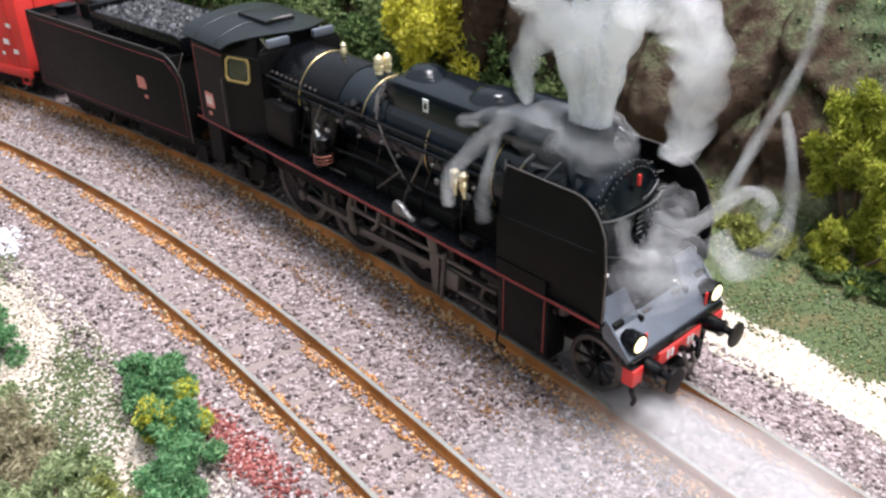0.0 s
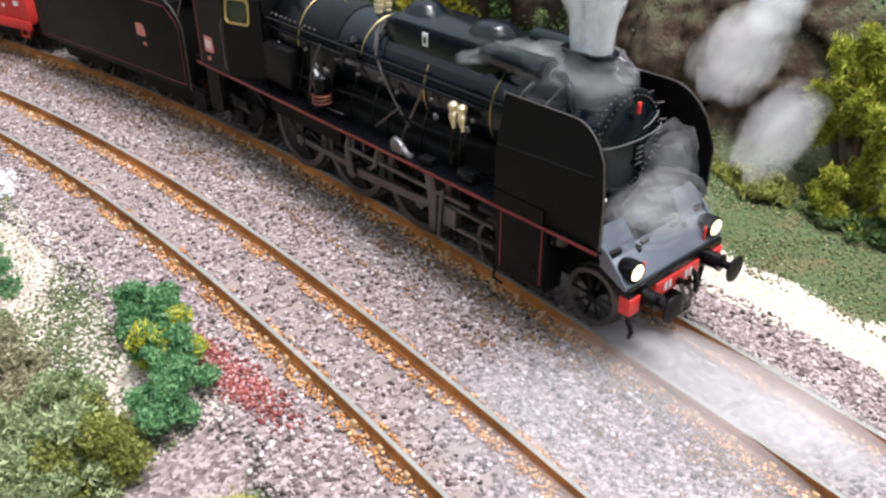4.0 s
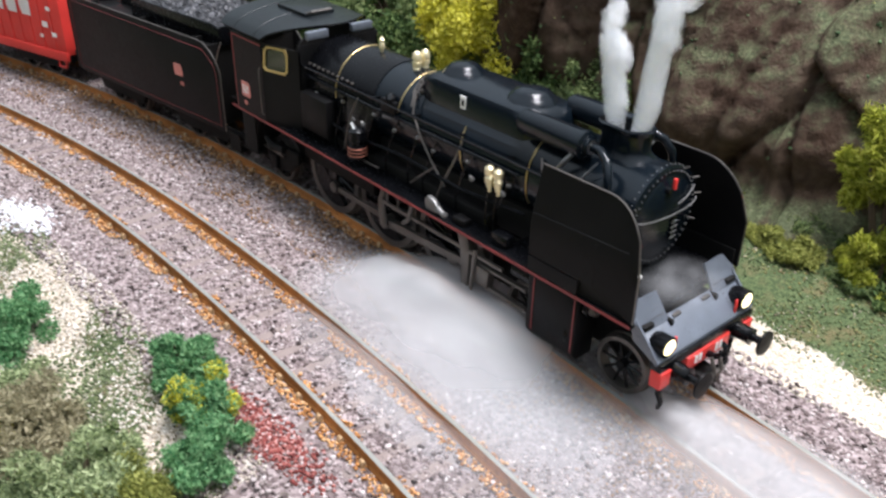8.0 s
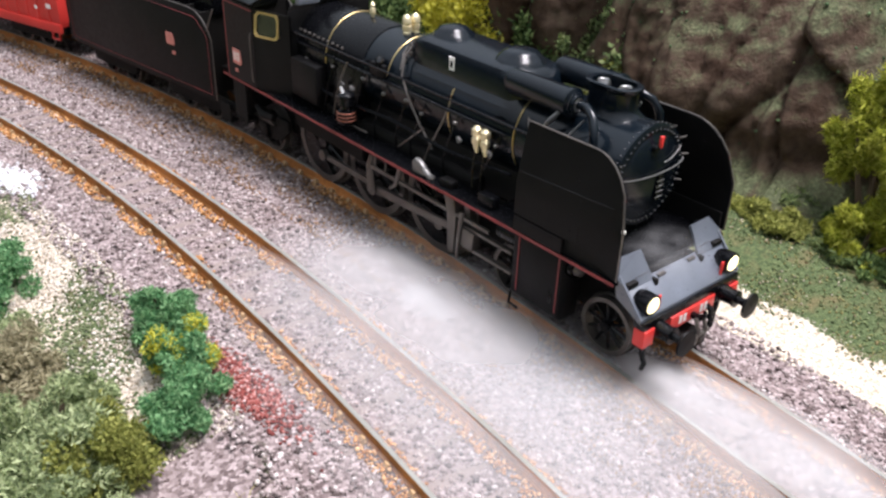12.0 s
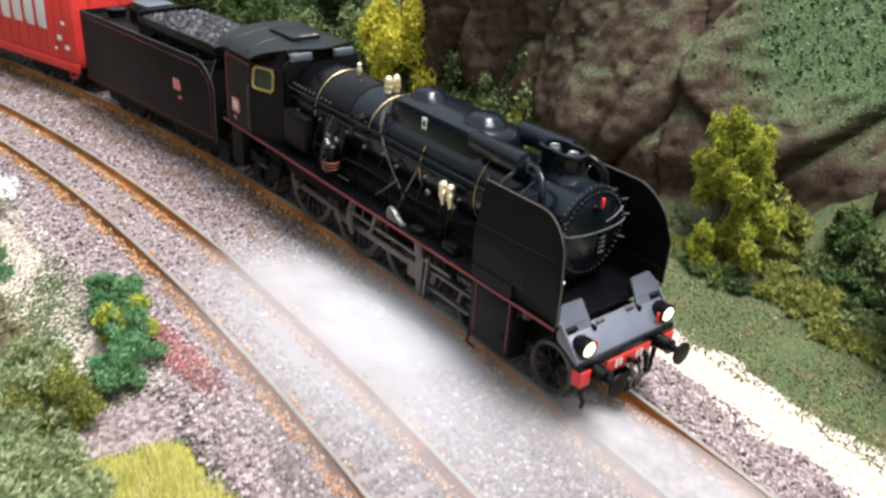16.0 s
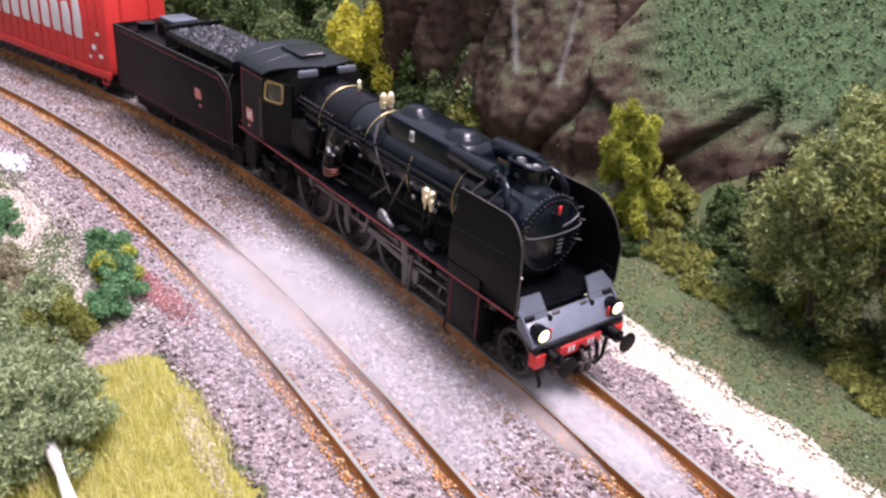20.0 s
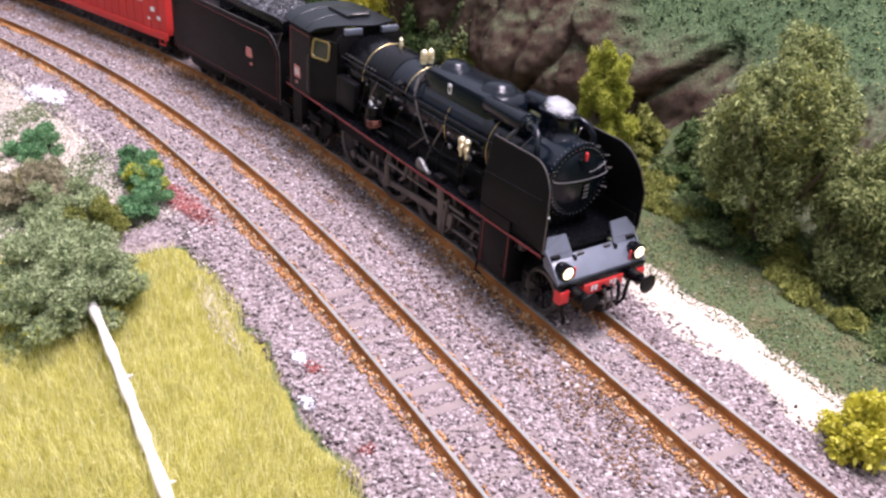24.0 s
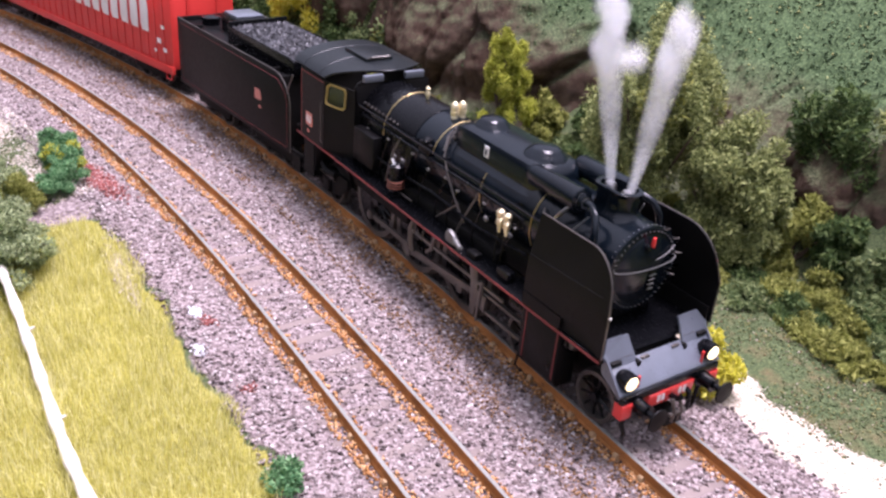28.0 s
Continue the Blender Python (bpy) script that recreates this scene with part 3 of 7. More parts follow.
def leaves(n, centres, radii, size, flat=0.55, long=1.0, seed=1, shell=0.55):
    """Folded leaf flakes in and on a cloud of small clumps."""
    r = np.random.default_rng(seed)
    w = np.array([a[0] * a[1] for a in radii])
    pick = r.choice(len(centres), n, p=w / w.sum())
    u = r.normal(size=(n, 3))
    u /= np.linalg.norm(u, axis=1)[:, None]
    rad = (shell + (1 - shell) * r.uniform(size=n) ** 0.5)[:, None] * np.clip(1 + 0.18 * r.normal(size=(n, 1)), 0.5, 1.5)
    c = np.array(centres)[pick] + u * rad * np.array(radii)[pick]
    a = r.normal(size=(n, 3))
    a = a + u * 0.8
    a /= np.linalg.norm(a, axis=1)[:, None]
    b = np.cross(a, r.normal(size=(n, 3)))
    b /= np.linalg.norm(b, axis=1)[:, None]
    nn = np.cross(a, b)
    s = size * r.uniform(0.55, 1.35, (n, 1))
    v = np.stack([c - a * s * long, c + b * s * flat + nn * s * 0.25, c + a * s * long, c - b * s * flat + nn * s * 0.25], 1)
    base = (np.arange(n) * 4)[:, None]
    f = np.concatenate([base + np.array([0, 1, 2]), base + np.array([0, 2, 3])], 1).reshape(-1, 3)
    return v.reshape(-1, 3), f


def clumps(c, r, n, seed, small=0.36, low=-0.6):
    """Centres and radii of the clumps that make an uneven crown in an ellipsoid."""
    g = np.random.default_rng(seed)
    cs, rs = [], []
    while len(cs) < n:
        u = g.normal(size=3)
        u /= np.linalg.norm(u)
        if u[2] < low:
            continue
        k = g.uniform(0.35, 0.98)
        q = small * g.uniform(0.55, 1.25)
        cs.append((c[0] + u[0] * r[0] * k, c[1] + u[1] * r[1] * k, c[2] + u[2] * r[2] * k))
        rs.append((r[0] * q, r[1] * q, r[2] * q))
    return cs, rs


def bush(name, label, c, r, n, size, material, seed, extra=(), category="bush", stem=True, count=26, small=0.34, shell=0.55, long=1.0, flat=0.55):
    """c, r in mm: the middle of the crown above the ground and its half sizes."""
    z0 = float(ground_z(c[0] * MM, c[1] * MM)[0])
    top = tagged(new(name), label, category)
    top.location = (c[0] * MM, c[1] * MM, z0)
    cs, rs = clumps((0, 0, c[2] * MM), [q * MM for q in r], count, seed, small)
    cs = [(a, b, max(z, 0.0012)) for a, b, z in cs]
    v, f = leaves(n, cs, rs, size * MM, flat, long, seed, shell)
    v[:, 2] = np.maximum(v[:, 2], -0.0004)
    crown = fast_mesh("crown", v, f, material)
    crown.parent = top
    for mat_, share, k in extra:
        cs2, rs2 = cs[k::5], [tuple(q * 1.02 for q in rr) for rr in rs[k::5]]
        v, f = leaves(int(n * share), cs2, rs2, size * MM, flat, long, seed + 7, 0.8)
        v[:, 2] = np.maximum(v[:, 2], -0.0004)
        e = fast_mesh("blossom", v, f, mat_)
        e.parent = top
    if stem:
        g = Geo()
        rr = np.random.default_rng(seed)
        for k in range(5):
            q = cs[k]
            g.tube([(rr.uniform(-1, 1) * r[0] * 0.12, rr.uniform(-1, 1) * r[1] * 0.12, -1.0), (q[0] / MM * 0.5, q[1] / MM * 0.5, q[2] / MM * 0.45), (q[0] / MM, q[1] / MM, q[2] / MM)], [0.9, 0.6, 0.25], 6)
        part("stem", g, TWIG, top)
    return top


def blades(name, label, n, place, h, material, seed):
    """Standing fibres of dry grass. place(r, n) gives x, y."""
    r = np.random.default_rng(seed)
    x, y = place(r, n)
    n = len(x)
    z = ground_z(x, y) - 0.0003
    a, lean_ = r.uniform(0, 2 * np.pi, n), r.uniform(0.1, 0.75, n)
    hh = h * r.uniform(0.6, 1.25, n)
    w = 0.00007
    b = np.stack([x, y, z], 1)
    side = np.stack([-np.sin(a), np.cos(a), 0 * a], 1) * w
    out = np.stack([np.cos(a), np.sin(a), 0 * a], 1)
    mid = b + out * (hh * lean_ * 0.35)[:, None] + np.stack([0 * a, 0 * a, hh * 0.6], 1)
    tip = b + out * (hh * lean_)[:, None] + np.stack([0 * a, 0 * a, hh * (1 - 0.3 * lean_)], 1)
    v = np.stack([b - side, b + side, mid + side * 0.8, mid - side * 0.8, tip], 1).reshape(-1, 3)
    k = (np.arange(n) * 5)[:, None]
    f = np.concatenate([k + np.array(q) for q in ((0, 1, 2), (0, 2, 3), (3, 2, 4))], 1).reshape(-1, 3)
    return tagged(fast_mesh(name, v, f, material), label, "grass", kind="stuff")


def meadow(r, n):
    x, y = r.uniform(-0.115, 0.13, n), r.uniform(-0.11, 0.06, n)
    d, _ = lateral(x, y)
    edge = 0.0215 + 0.007 * np.array([noise.noise((a * 60, b * 60, 8.0)) for a, b in zip(x, y)])
    k = (d < -edge) & (x > -0.097 + 0.012 * r.uniform(size=n)) & (d > -0.115)
    return x[k], y[k]


blades("dry_grass", "tall yellow-green dry meadow grass", 120000, meadow, 0.0048, L_DRY, 3)


def sprigs(name, label, items):
    for k, (c, r, n, size, material, seed, extra, kw) in enumerate(items):
        bush(name, label, c, r, n, size, material, seed, extra, **kw)


# near side
bush("creeping_bush", "low blue-green creeping bush with yellow tips", (-146, -13, 4.5), (8.5, 7.5, 6), 9000, 0.46, L_GREEN, 21, count=34, small=0.24, long=1.5, flat=0.38)
bush("creeping_bush", "low blue-green creeping bush with bright yellow flowers", (-134, -10.5, 4.5), (8.5, 7.0, 6), 9000, 0.46, L_GREEN, 22, ((L_YELLOW, 0.3, 0), (L_YELLOW, 0.12, 2),), count=34, small=0.24, long=1.5, flat=0.38)
bush("creeping_bush", "low blue-green creeping bush beside the ballast", (-121, -10.5, 4.0), (9.5, 7.5, 5.5), 9000, 0.46, L_GREEN, 23, count=34, small=0.24, long=1.5, flat=0.38)
bush("rounded_shrub", "dense sage-green rounded shrub by the meadow", (-71, -28, 7), (26, 20, 13), 36000, 0.55, L_SAGE, 31, ((L_YELLOW, 0.012, 1),), count=90, small=0.18, shell=0.7, long=1.5, flat=0.4)
bush("rounded_shrub", "pale olive low shrub beside the sand", (-114, -32, 5), (16, 14, 9), 15000, 0.55, L_SAGE, 32, count=44, small=0.24, long=1.4, flat=0.4)
bush("rounded_shrub", "pale olive low shrub beside the sand", (-136, -44, 4), (17, 13, 8), 13000, 0.55, L_TAN, 33, count=44, small=0.24, long=1.4, flat=0.4)
bush("low_tuft", "small blue-green tuft on the ballast edge", (33, 40, 1.5), (5.5, 4.0, 3), 900, 0.6, L_GREEN, 34, stem=False)

bush("foam_clump", "dark green foam bush on the sand", (-174, -48, 3), (13, 9, 7), 9000, 0.45, L_GREEN, 35, stem=False, count=30, small=0.26)
bush("foam_clump", "pale tan-green foam clump on the sand", (-138, -40, 2), (11, 8, 6), 8000, 0.45, L_TAN, 36, stem=False, count=30, small=0.26)
bush("foam_clump", "pale tan-green foam clump on the sand", (-150, -44, 2), (11, 8, 6), 8000, 0.45, L_SAGE, 37, stem=False, count=30, small=0.26)
bush("foam_clump", "green foam tuft beside the creeping bush", (-129, -27, 1), (7, 5, 4), 4000, 0.4, L_MID, 38, stem=False, count=16, small=0.3)
bush("foam_clump", "olive foam clump beside the creeping bush", (-110, -24, 3), (12, 9, 8), 9000, 0.42, L_OLIVE, 39, stem=False, count=16, small=0.3)
bush("yellow_bush", "small bright yellow tuft among green foam", (-134, -46, 6), (5, 4, 5), 800, 0.7, L_YELLOW, 40, stem=False, count=12)

# far side, along the foot of the bank
for k, (x, y, r_, h, m_) in enumerate(((-302, 70, 15, 20, L_DARK), (-322, 62, 15, 22, L_MID), (-345, 50, 16, 22, L_DARK), (-247, 106, 11, 20, L_DARK), (-214, 120, 9, 14, L_OLIVE), (-222, 126, 12, 26, L_MID), (-288, 88, 14, 14, L_DARK))):
    bush("bank_bush", ("lively green bush behind the train", "olive-green bush behind the train")[m_ == L_OLIVE], (x, y, h * 0.6), (r_, r_ * 0.85, h), 4200, 1.0, m_, 500 + k, stem=False, count=30, small=0.28)
bush("yellow_tree", "bright yellow-leaved young tree", (-272, 95, 30), (24, 17, 28), 22000, 0.8, L_YELLOW, 41, category="tree", count=30, small=0.26, shell=0.6, long=1.3, flat=0.45)
bush("green_tree", "mid-green bushy young tree", (-233, 118, 18), (15, 12, 18), 14000, 0.75, L_MID, 42, category="tree", count=34, small=0.28)
bush("lime_shrub", "yellow-green lichen shrub against the rock", (-139, 153, 23), (18, 9, 20), 13000, 0.8, L_LIME, 43, count=54, small=0.17, shell=0.7, long=1.8, flat=0.28)
bush("large_shrub", "large sage-green leafy shrub on the bank", (-70, 175, 31), (25, 19, 33), 46000, 0.75, L_BANK, 44, ((L_OLIVE, 0.12, 2),), count=110, small=0.21, long=1.3, flat=0.4)
bush("large_shrub", "large sage-green shrub on the bank", (-36, 186, 20), (19, 15, 25), 28000, 0.75, L_BANK, 45, count=80, small=0.21, long=1.3, flat=0.4)
bush("yellow_bush", "low bright yellow bush on the sand", (23, 142, 5), (10, 8, 9), 4000, 0.85, L_YELLOW, 46, count=26)
rr = np.random.default_rng(77)
for k in range(30):
    x = -520 + k * 11.5 + rr.uniform(-5, 5)
    s = float(np.interp(x * MM, LINE_A[300:, 0], S_A[300:]))
    pa, pb = on_line(LINE_A, S_A, s), on_line(LINE_A, S_A, s + 0.001)
    t = (pb - pa) / np.linalg.norm(pb - pa)
    dist = 0.135 + rr.uniform(-0.008, 0.06)
    q = pa + dist * np.array([-t[1], t[0]])
    if -0.262 < q[0] < -0.150 and dist < 0.165:
        continue
    r_ = rr.uniform(13, 21)
    bush("bank_bush", "dark green bush on the wooded bank", (q[0] / MM, q[1] / MM, r_ * 0.75), (r_, r_ * 0.9, r_ * rr.uniform(0.9, 1.3)), 4200, 1.3, (L_DARK, L_DARK, L_MID)[k % 3], 100 + k, count=26)
# the overgrown bank beyond the rock: rows of shrubs standing close
rr = np.random.default_rng(91)
KINDS = ((L_BANK, "sage-green lichen shrub on the overgrown bank"), (L_OLIVE, "olive-yellow shrub on the overgrown bank"), (L_DARK, "dark green shrub on the overgrown bank"), (L_MID, "mid-green shrub on the overgrown bank"))
k = 0
for row, (dist, r_lo, r_hi, gap) in enumerate(((0.147, 7, 11, 13), (0.170, 14, 19, 22), (0.197, 16, 22, 25), (0.232, 18, 25, 30))):
    s = (0.362, 0.462, 0.475, 0.52)[row]
    while s < 0.70:
        pa, pb = on_line(LINE_A, S_A, s), on_line(LINE_A, S_A, s + 0.001)
        t = (pb - pa) / np.linalg.norm(pb - pa)
        q = pa + (dist + rr.uniform(-0.005, 0.005)) * np.array([-t[1], t[0]])
        r_ = rr.uniform(r_lo, r_hi)
        s += gap * MM * rr.uniform(0.8, 1.2)
        k += 1
        if row < 3 and (abs(q[0] + 0.070) < 0.024 or abs(q[0] + 0.036) < 0.014) and q[1] < 0.20:
            continue
        m_, text = KINDS[(2, 1, 2, 3)[k % 4] if row == 0 else (0, 1, 0, 2, 0, 3, 1, 0)[k % 8]]
        bush("bank_shrub", text, (q[0] / MM, q[1] / MM, r_ * 0.7), (r_, r_ * 0.9, r_ * rr.uniform(0.85, 1.25)), int(1400 + 17 * r_ * r_), rr.uniform(0.85, 1.1), m_, 200 + k, stem=row < 2, count=int(16 + r_), small=0.27, long=1.35, flat=0.4)

# low scrub along the verge
for k in range(72):
    s = 0.285 + 0.0040 * k + rr.uniform(-0.002, 0.002)
    pa, pb = on_line(LINE_A, S_A, s), on_line(LINE_A, S_A, s + 0.001)
    t = (pb - pa) / np.linalg.norm(pb - pa)
    q = pa + (0.1175 + 0.0115 * (k % 3) + rr.uniform(-0.003, 0.004)) * np.array([-t[1], t[0]])
    r_ = rr.uniform(6, 11)
    m_, text = ((L_OLIVE, "low olive scrub on the verge"), (L_DARK, "low dark green scrub on the verge"), (L_MID, "low green scrub on the verge"))[(0, 1, 0, 2, 0)[k % 5]]
    bush("verge_scrub", text, (q[0] / MM, q[1] / MM, 1.0), (r_, r_ * 0.8, (3.0 + 1.6 * (k % 3)) * rr.uniform(0.8, 1.3)), 1500, 0.75, m_, 400 + k, stem=False, count=20, small=0.3, long=1.4, flat=0.4)
bush("lime_shrub", "low yellow-green lichen sprig at the rock's foot", (-132, 146, 6), (13, 8, 12), 6500, 0.75, L_LIME, 47, count=24, small=0.22, long=1.4, flat=0.3)

# ---- rock face ----


def rock():
    u, w = np.meshgrid(np.linspace(0, 1, 460), np.linspace(0, 1, 110))
    u, w = u.ravel(), w.ravel()
    s0, s1 = 0.222, 0.66
    ss = s0 + (s1 - s0) * u
    c = np.stack([np.interp(ss, S_A, LINE_A[:, 0]), np.interp(ss, S_A, LINE_A[:, 1])], 1)
    q = np.stack([np.interp(ss + 1e-3, S_A, LINE_A[:, 0]), np.interp(ss + 1e-3, S_A, LINE_A[:, 1])], 1)
    t = (q - c) / 1e-3
    nrm = np.stack([-t[:, 1], t[:, 0]], 1)
    z = -0.004 + 0.125 * w
    a3, b3 = ss * 6.4, w * 0.8

    def blocks(scale, seed):
        """Broken slabs: a level and a slope of its own for each cell, and the distance to its edge."""
        lev, gap_ = np.empty(len(u)), np.empty(len(u))
        for i_, (p_, q_) in enumerate(zip(a3, b3)):
            warp = 0.35 * noise.noise((p_ * scale * 0.5, q_ * scale * 0.5, seed))
            dist, at = noise.voronoi(Vector((p_ * scale + warp, q_ * scale * 0.30 + warp, seed)))
            cell = noise.noise(at[0] * 3.7)
            tilt_ = noise.noise(at[0] * 5.1 + Vector((9, 2, 5)))
            lev[i_] = cell + 0.8 * tilt_ * (p_ * scale + warp - at[0].x) - 0.5 * cell * (q_ * scale * 0.30 + warp - at[0].y)
            gap_[i_] = dist[1] - dist[0]
        return lev, gap_

    lev1, gap1 = blocks(4.2, 2.3)
    lev2, gap2 = blocks(11.0, 4.7)
    fine = np.array([noise.fractal((p_ * 40, q_ * 40, 7.0), 0.9, 2.0, 5) for p_, q_ in zip(a3, b3)])
    broad = np.array([noise.noise((p_ * 3.5, q_ * 3.0, 2.0)) for p_, q_ in zip(a3, b3)])
    crease = np.array([abs(noise.noise((p_ * 9.0 + 0.8 * q_ + 0.5 * noise.noise((p_ * 4, q_ * 6, 1.0)), q_ * 1.6, 3.0))) + 0.4 * abs(noise.noise((p_ * 24, q_ * 5.0, 8.0))) for p_, q_ in zip(a3, b3)])
    lie = smooth(0.272, 0.376, ss)
    grown_ = smooth(0.0, 0.5, smooth(0.326, 0.350, ss) * (w - 0.27) * 3.0 + 0.16 * broad + 0.10 * fine)
    off = 0.127 + 0.016 * w + smooth(0.329, 0.385, ss) * 0.022 + lie * 0.085 * w - GAUGE / 2 + broad * 0.007
    off = off + (1 - 0.7 * grown_) * (lev1 * 0.010 + lev2 * 0.0022 + 0.006 * np.exp(-gap1 * 34) + 0.0015 * np.exp(-gap2 * 26)) + fine * 0.0009 - (1 - 0.8 * grown_) * 0.0065 * crease + 0.008 * np.exp(-((w - 0.11) / 0.07) ** 2)
    edge = np.minimum(u, 1 - u)
    off = off + 0.05 * np.clip(1 - edge / 0.03, 0, 1) ** 2
    v = np.concatenate([c + nrm * off[:, None], z[:, None]], 1)
    nu, nw = 460, 110
    i = (np.arange(nw - 1)[:, None] * nu + np.arange(nu - 1)[None]).ravel()
    f = np.stack([i, i + 1, i + nu + 1, i + nu], 1)
    m, n, l, p = nodes_of("dark_rock")
    co = n.new("ShaderNodeTexCoord").outputs["Object"]
    big, mid, fine_ = noise_node(n, l, co, 55, 5), noise_node(n, l, co, 240, 6, 0.7), noise_node(n, l, co, 1100, 5)
    stone = ramp(n, l, mid, [(0.34, (0.020, 0.011, 0.007)), (0.50, (0.060, 0.038, 0.024)), (0.64, (0.095, 0.064, 0.044)), (0.82, (0.17, 0.13, 0.10))])
    rusty = ramp(n, l, big, [(0.35, (0.045, 0.020, 0.014)), (0.6, (0.095, 0.07, 0.052))])
    stone = mixed(n, l, 0.35, stone, rusty)
    cover = n.new("ShaderNodeVertexColor")
    cover.layer_name = "turf"
    moss = ramp(n, l, fine_, [(0.35, (0.04, 0.052, 0.024)), (0.55, (0.10, 0.125, 0.06)), (0.7, (0.19, 0.21, 0.115))])
    nz = n.new("ShaderNodeSeparateXYZ")
    l.new(n.new("ShaderNodeNewGeometry").outputs["Normal"], nz.inputs[0])
    grown = n.new("ShaderNodeMath")
    grown.operation = "MULTIPLY_ADD"
    grown.inputs[1].default_value = 0.42
    l.new(nz.outputs["Z"], grown.inputs[0])
    l.new(noise_node(n, l, co, 110, 12, 0.88), grown.inputs[2])
    colr = mixed(n, l, ramp(n, l, grown.outputs[0], [(0.64, (0, 0, 0)), (0.84, (0.8, 0.8, 0.8))]), stone, moss)
    turf_ = ramp(n, l, fine_, [(0.35, (0.026, 0.048, 0.018)), (0.55, (0.066, 0.108, 0.044)), (0.72, (0.13, 0.18, 0.08))])
    colr = mixed(n, l, cover.outputs["Color"], colr, turf_)
    l.new(colr, p.inputs["Base Color"])
    p.inputs["Roughness"].default_value, p.inputs["Specular IOR Level"].default_value = 0.8, 0.2
    bumped(n, l, p, fine_, 0.6, 0.0010)
    ob = fast_mesh("rock_face", v, f, m, True)
    ob.data.color_attributes.new("turf", "FLOAT_COLOR", "POINT").data.foreach_set("color", np.stack([grown_, grown_, grown_, np.ones_like(grown_)], 1).astype(np.float32).ravel())
    # crumbs of turf stuck to the slope
    pale = grains("pale_turf_crumbs", [(0.0, (0.022, 0.045, 0.018)), (0.5, (0.066, 0.112, 0.048)), (0.9, (0.14, 0.195, 0.09)), (1.0, (0.36, 0.34, 0.13))])
    pick = rng.choice(len(v), 26000, p=(grown_ + 0.02) / (grown_ + 0.02).sum())
    at = v[pick] + rng.normal(0, 0.0006, (len(pick), 3))
    stones("slope_turf", at[:, 0], at[:, 1], at[:, 2], rng.uniform(0.00025, 0.0007, len(pick)), pale, "pale green turf crumbs on the rocky slope", "grass")
    return tagged(ob, "steep dark brown rock face streaked with moss", "rock", kind="structure")


rock()

# ---- the fallen birch pole ----
g = Geo()
pts, rad = [], []
for k in range(26):
    u = k / 25
    x, y = -59 + u * 118, -21.4 + u * 32.9 + 0.35 * math.sin(u * 8.0)
    z = float(ground_z(x * MM, y * MM)[0]) / MM + 2.6 + 0.5 * math.sin(u * 9) + 5.0 * max(0.0, 1 - u / 0.3) ** 1.5
    pts.append((x, y, z))
    rad.append(1.15 + 0.25 * math.sin(k * 2.1) + 0.35 * u)
log = part("birch_pole", g.tube(pts, rad, 10), BIRCH)
for k in (6, 13, 19):
    p_ = pts[k]
    part("knot", Geo().tube([p_, (p_[0] + 0.5, p_[1] + 1.4, p_[2] + 0.9), (p_[0] + 0.6, p_[1] + 2.4, p_[2] + 1.4)], [0.6, 0.45, 0.2], 6), BIRCH, log)
tagged(log, "knotty white birch pole lying in dry grass", "log")

# ---- the locomotive: x ahead from its buffers, y to its left, z up from the rail ----
loco = tagged(new("steam_locomotive"), "black steam locomotive with red lining and brass fittings on the rails", "locomotive")
Z0, R0 = 34.6, 9.8


def wheel(r, x, side, parent, spokes, name, inner=8.2, width=1.5, weight=False):
    """A spoked wheel turning about its own axle; side -1 is the right."""
    y0, y1 = side * inner, side * (inner + width)
    g = Geo()
    g.cyl((0, y0, 0), (0, y1 + side * 0.35, 0), r * 0.17, n=14)
    if weight:
        g.prism(arc((0, 0), r * 0.84, 200, 340, 12) , "y", y0 + side * 0.3, y1 - side * 0.2)
    ob = part(name, g, BLACK, parent, at=(x, 0, r))
    first = None
    for k in range(spokes):
        a = 2 * math.pi * k / spokes
        if first is None:
            sp = first = part("spoke", Geo().tube([(r * 0.12, (y0 + y1) / 2, 0), (r * 0.86, (y0 + y1) / 2, 0)], [0.42, 0.28], 6), BLACK, ob)
        else:
            sp = new("spoke", first.data)
            sp.parent = ob
        sp.rotation_euler = (0, -a, 0)
    tyre = Geo().rings([[(rr * math.cos(2 * math.pi * k / 40), yy, rr * math.sin(2 * math.pi * k / 40)) for k in range(40)] for rr, yy in ((r * 0.84, y1), (r * 0.99, y1), (r, y1 - side * 0.2), (r, y0), (r * 1.06, y0 - side * 0.15), (r * 1.06, y0 - side * 0.6), (r * 0.84, y0 - side * 0.6), (r * 0.84, y1))], True, False)
    part("tyre", tyre, DARKSTEEL, ob, "worn dark steel tyre")
    return ob


def sheet(poly, axis, a, b):
    return Geo().prism(poly, axis, a, b)


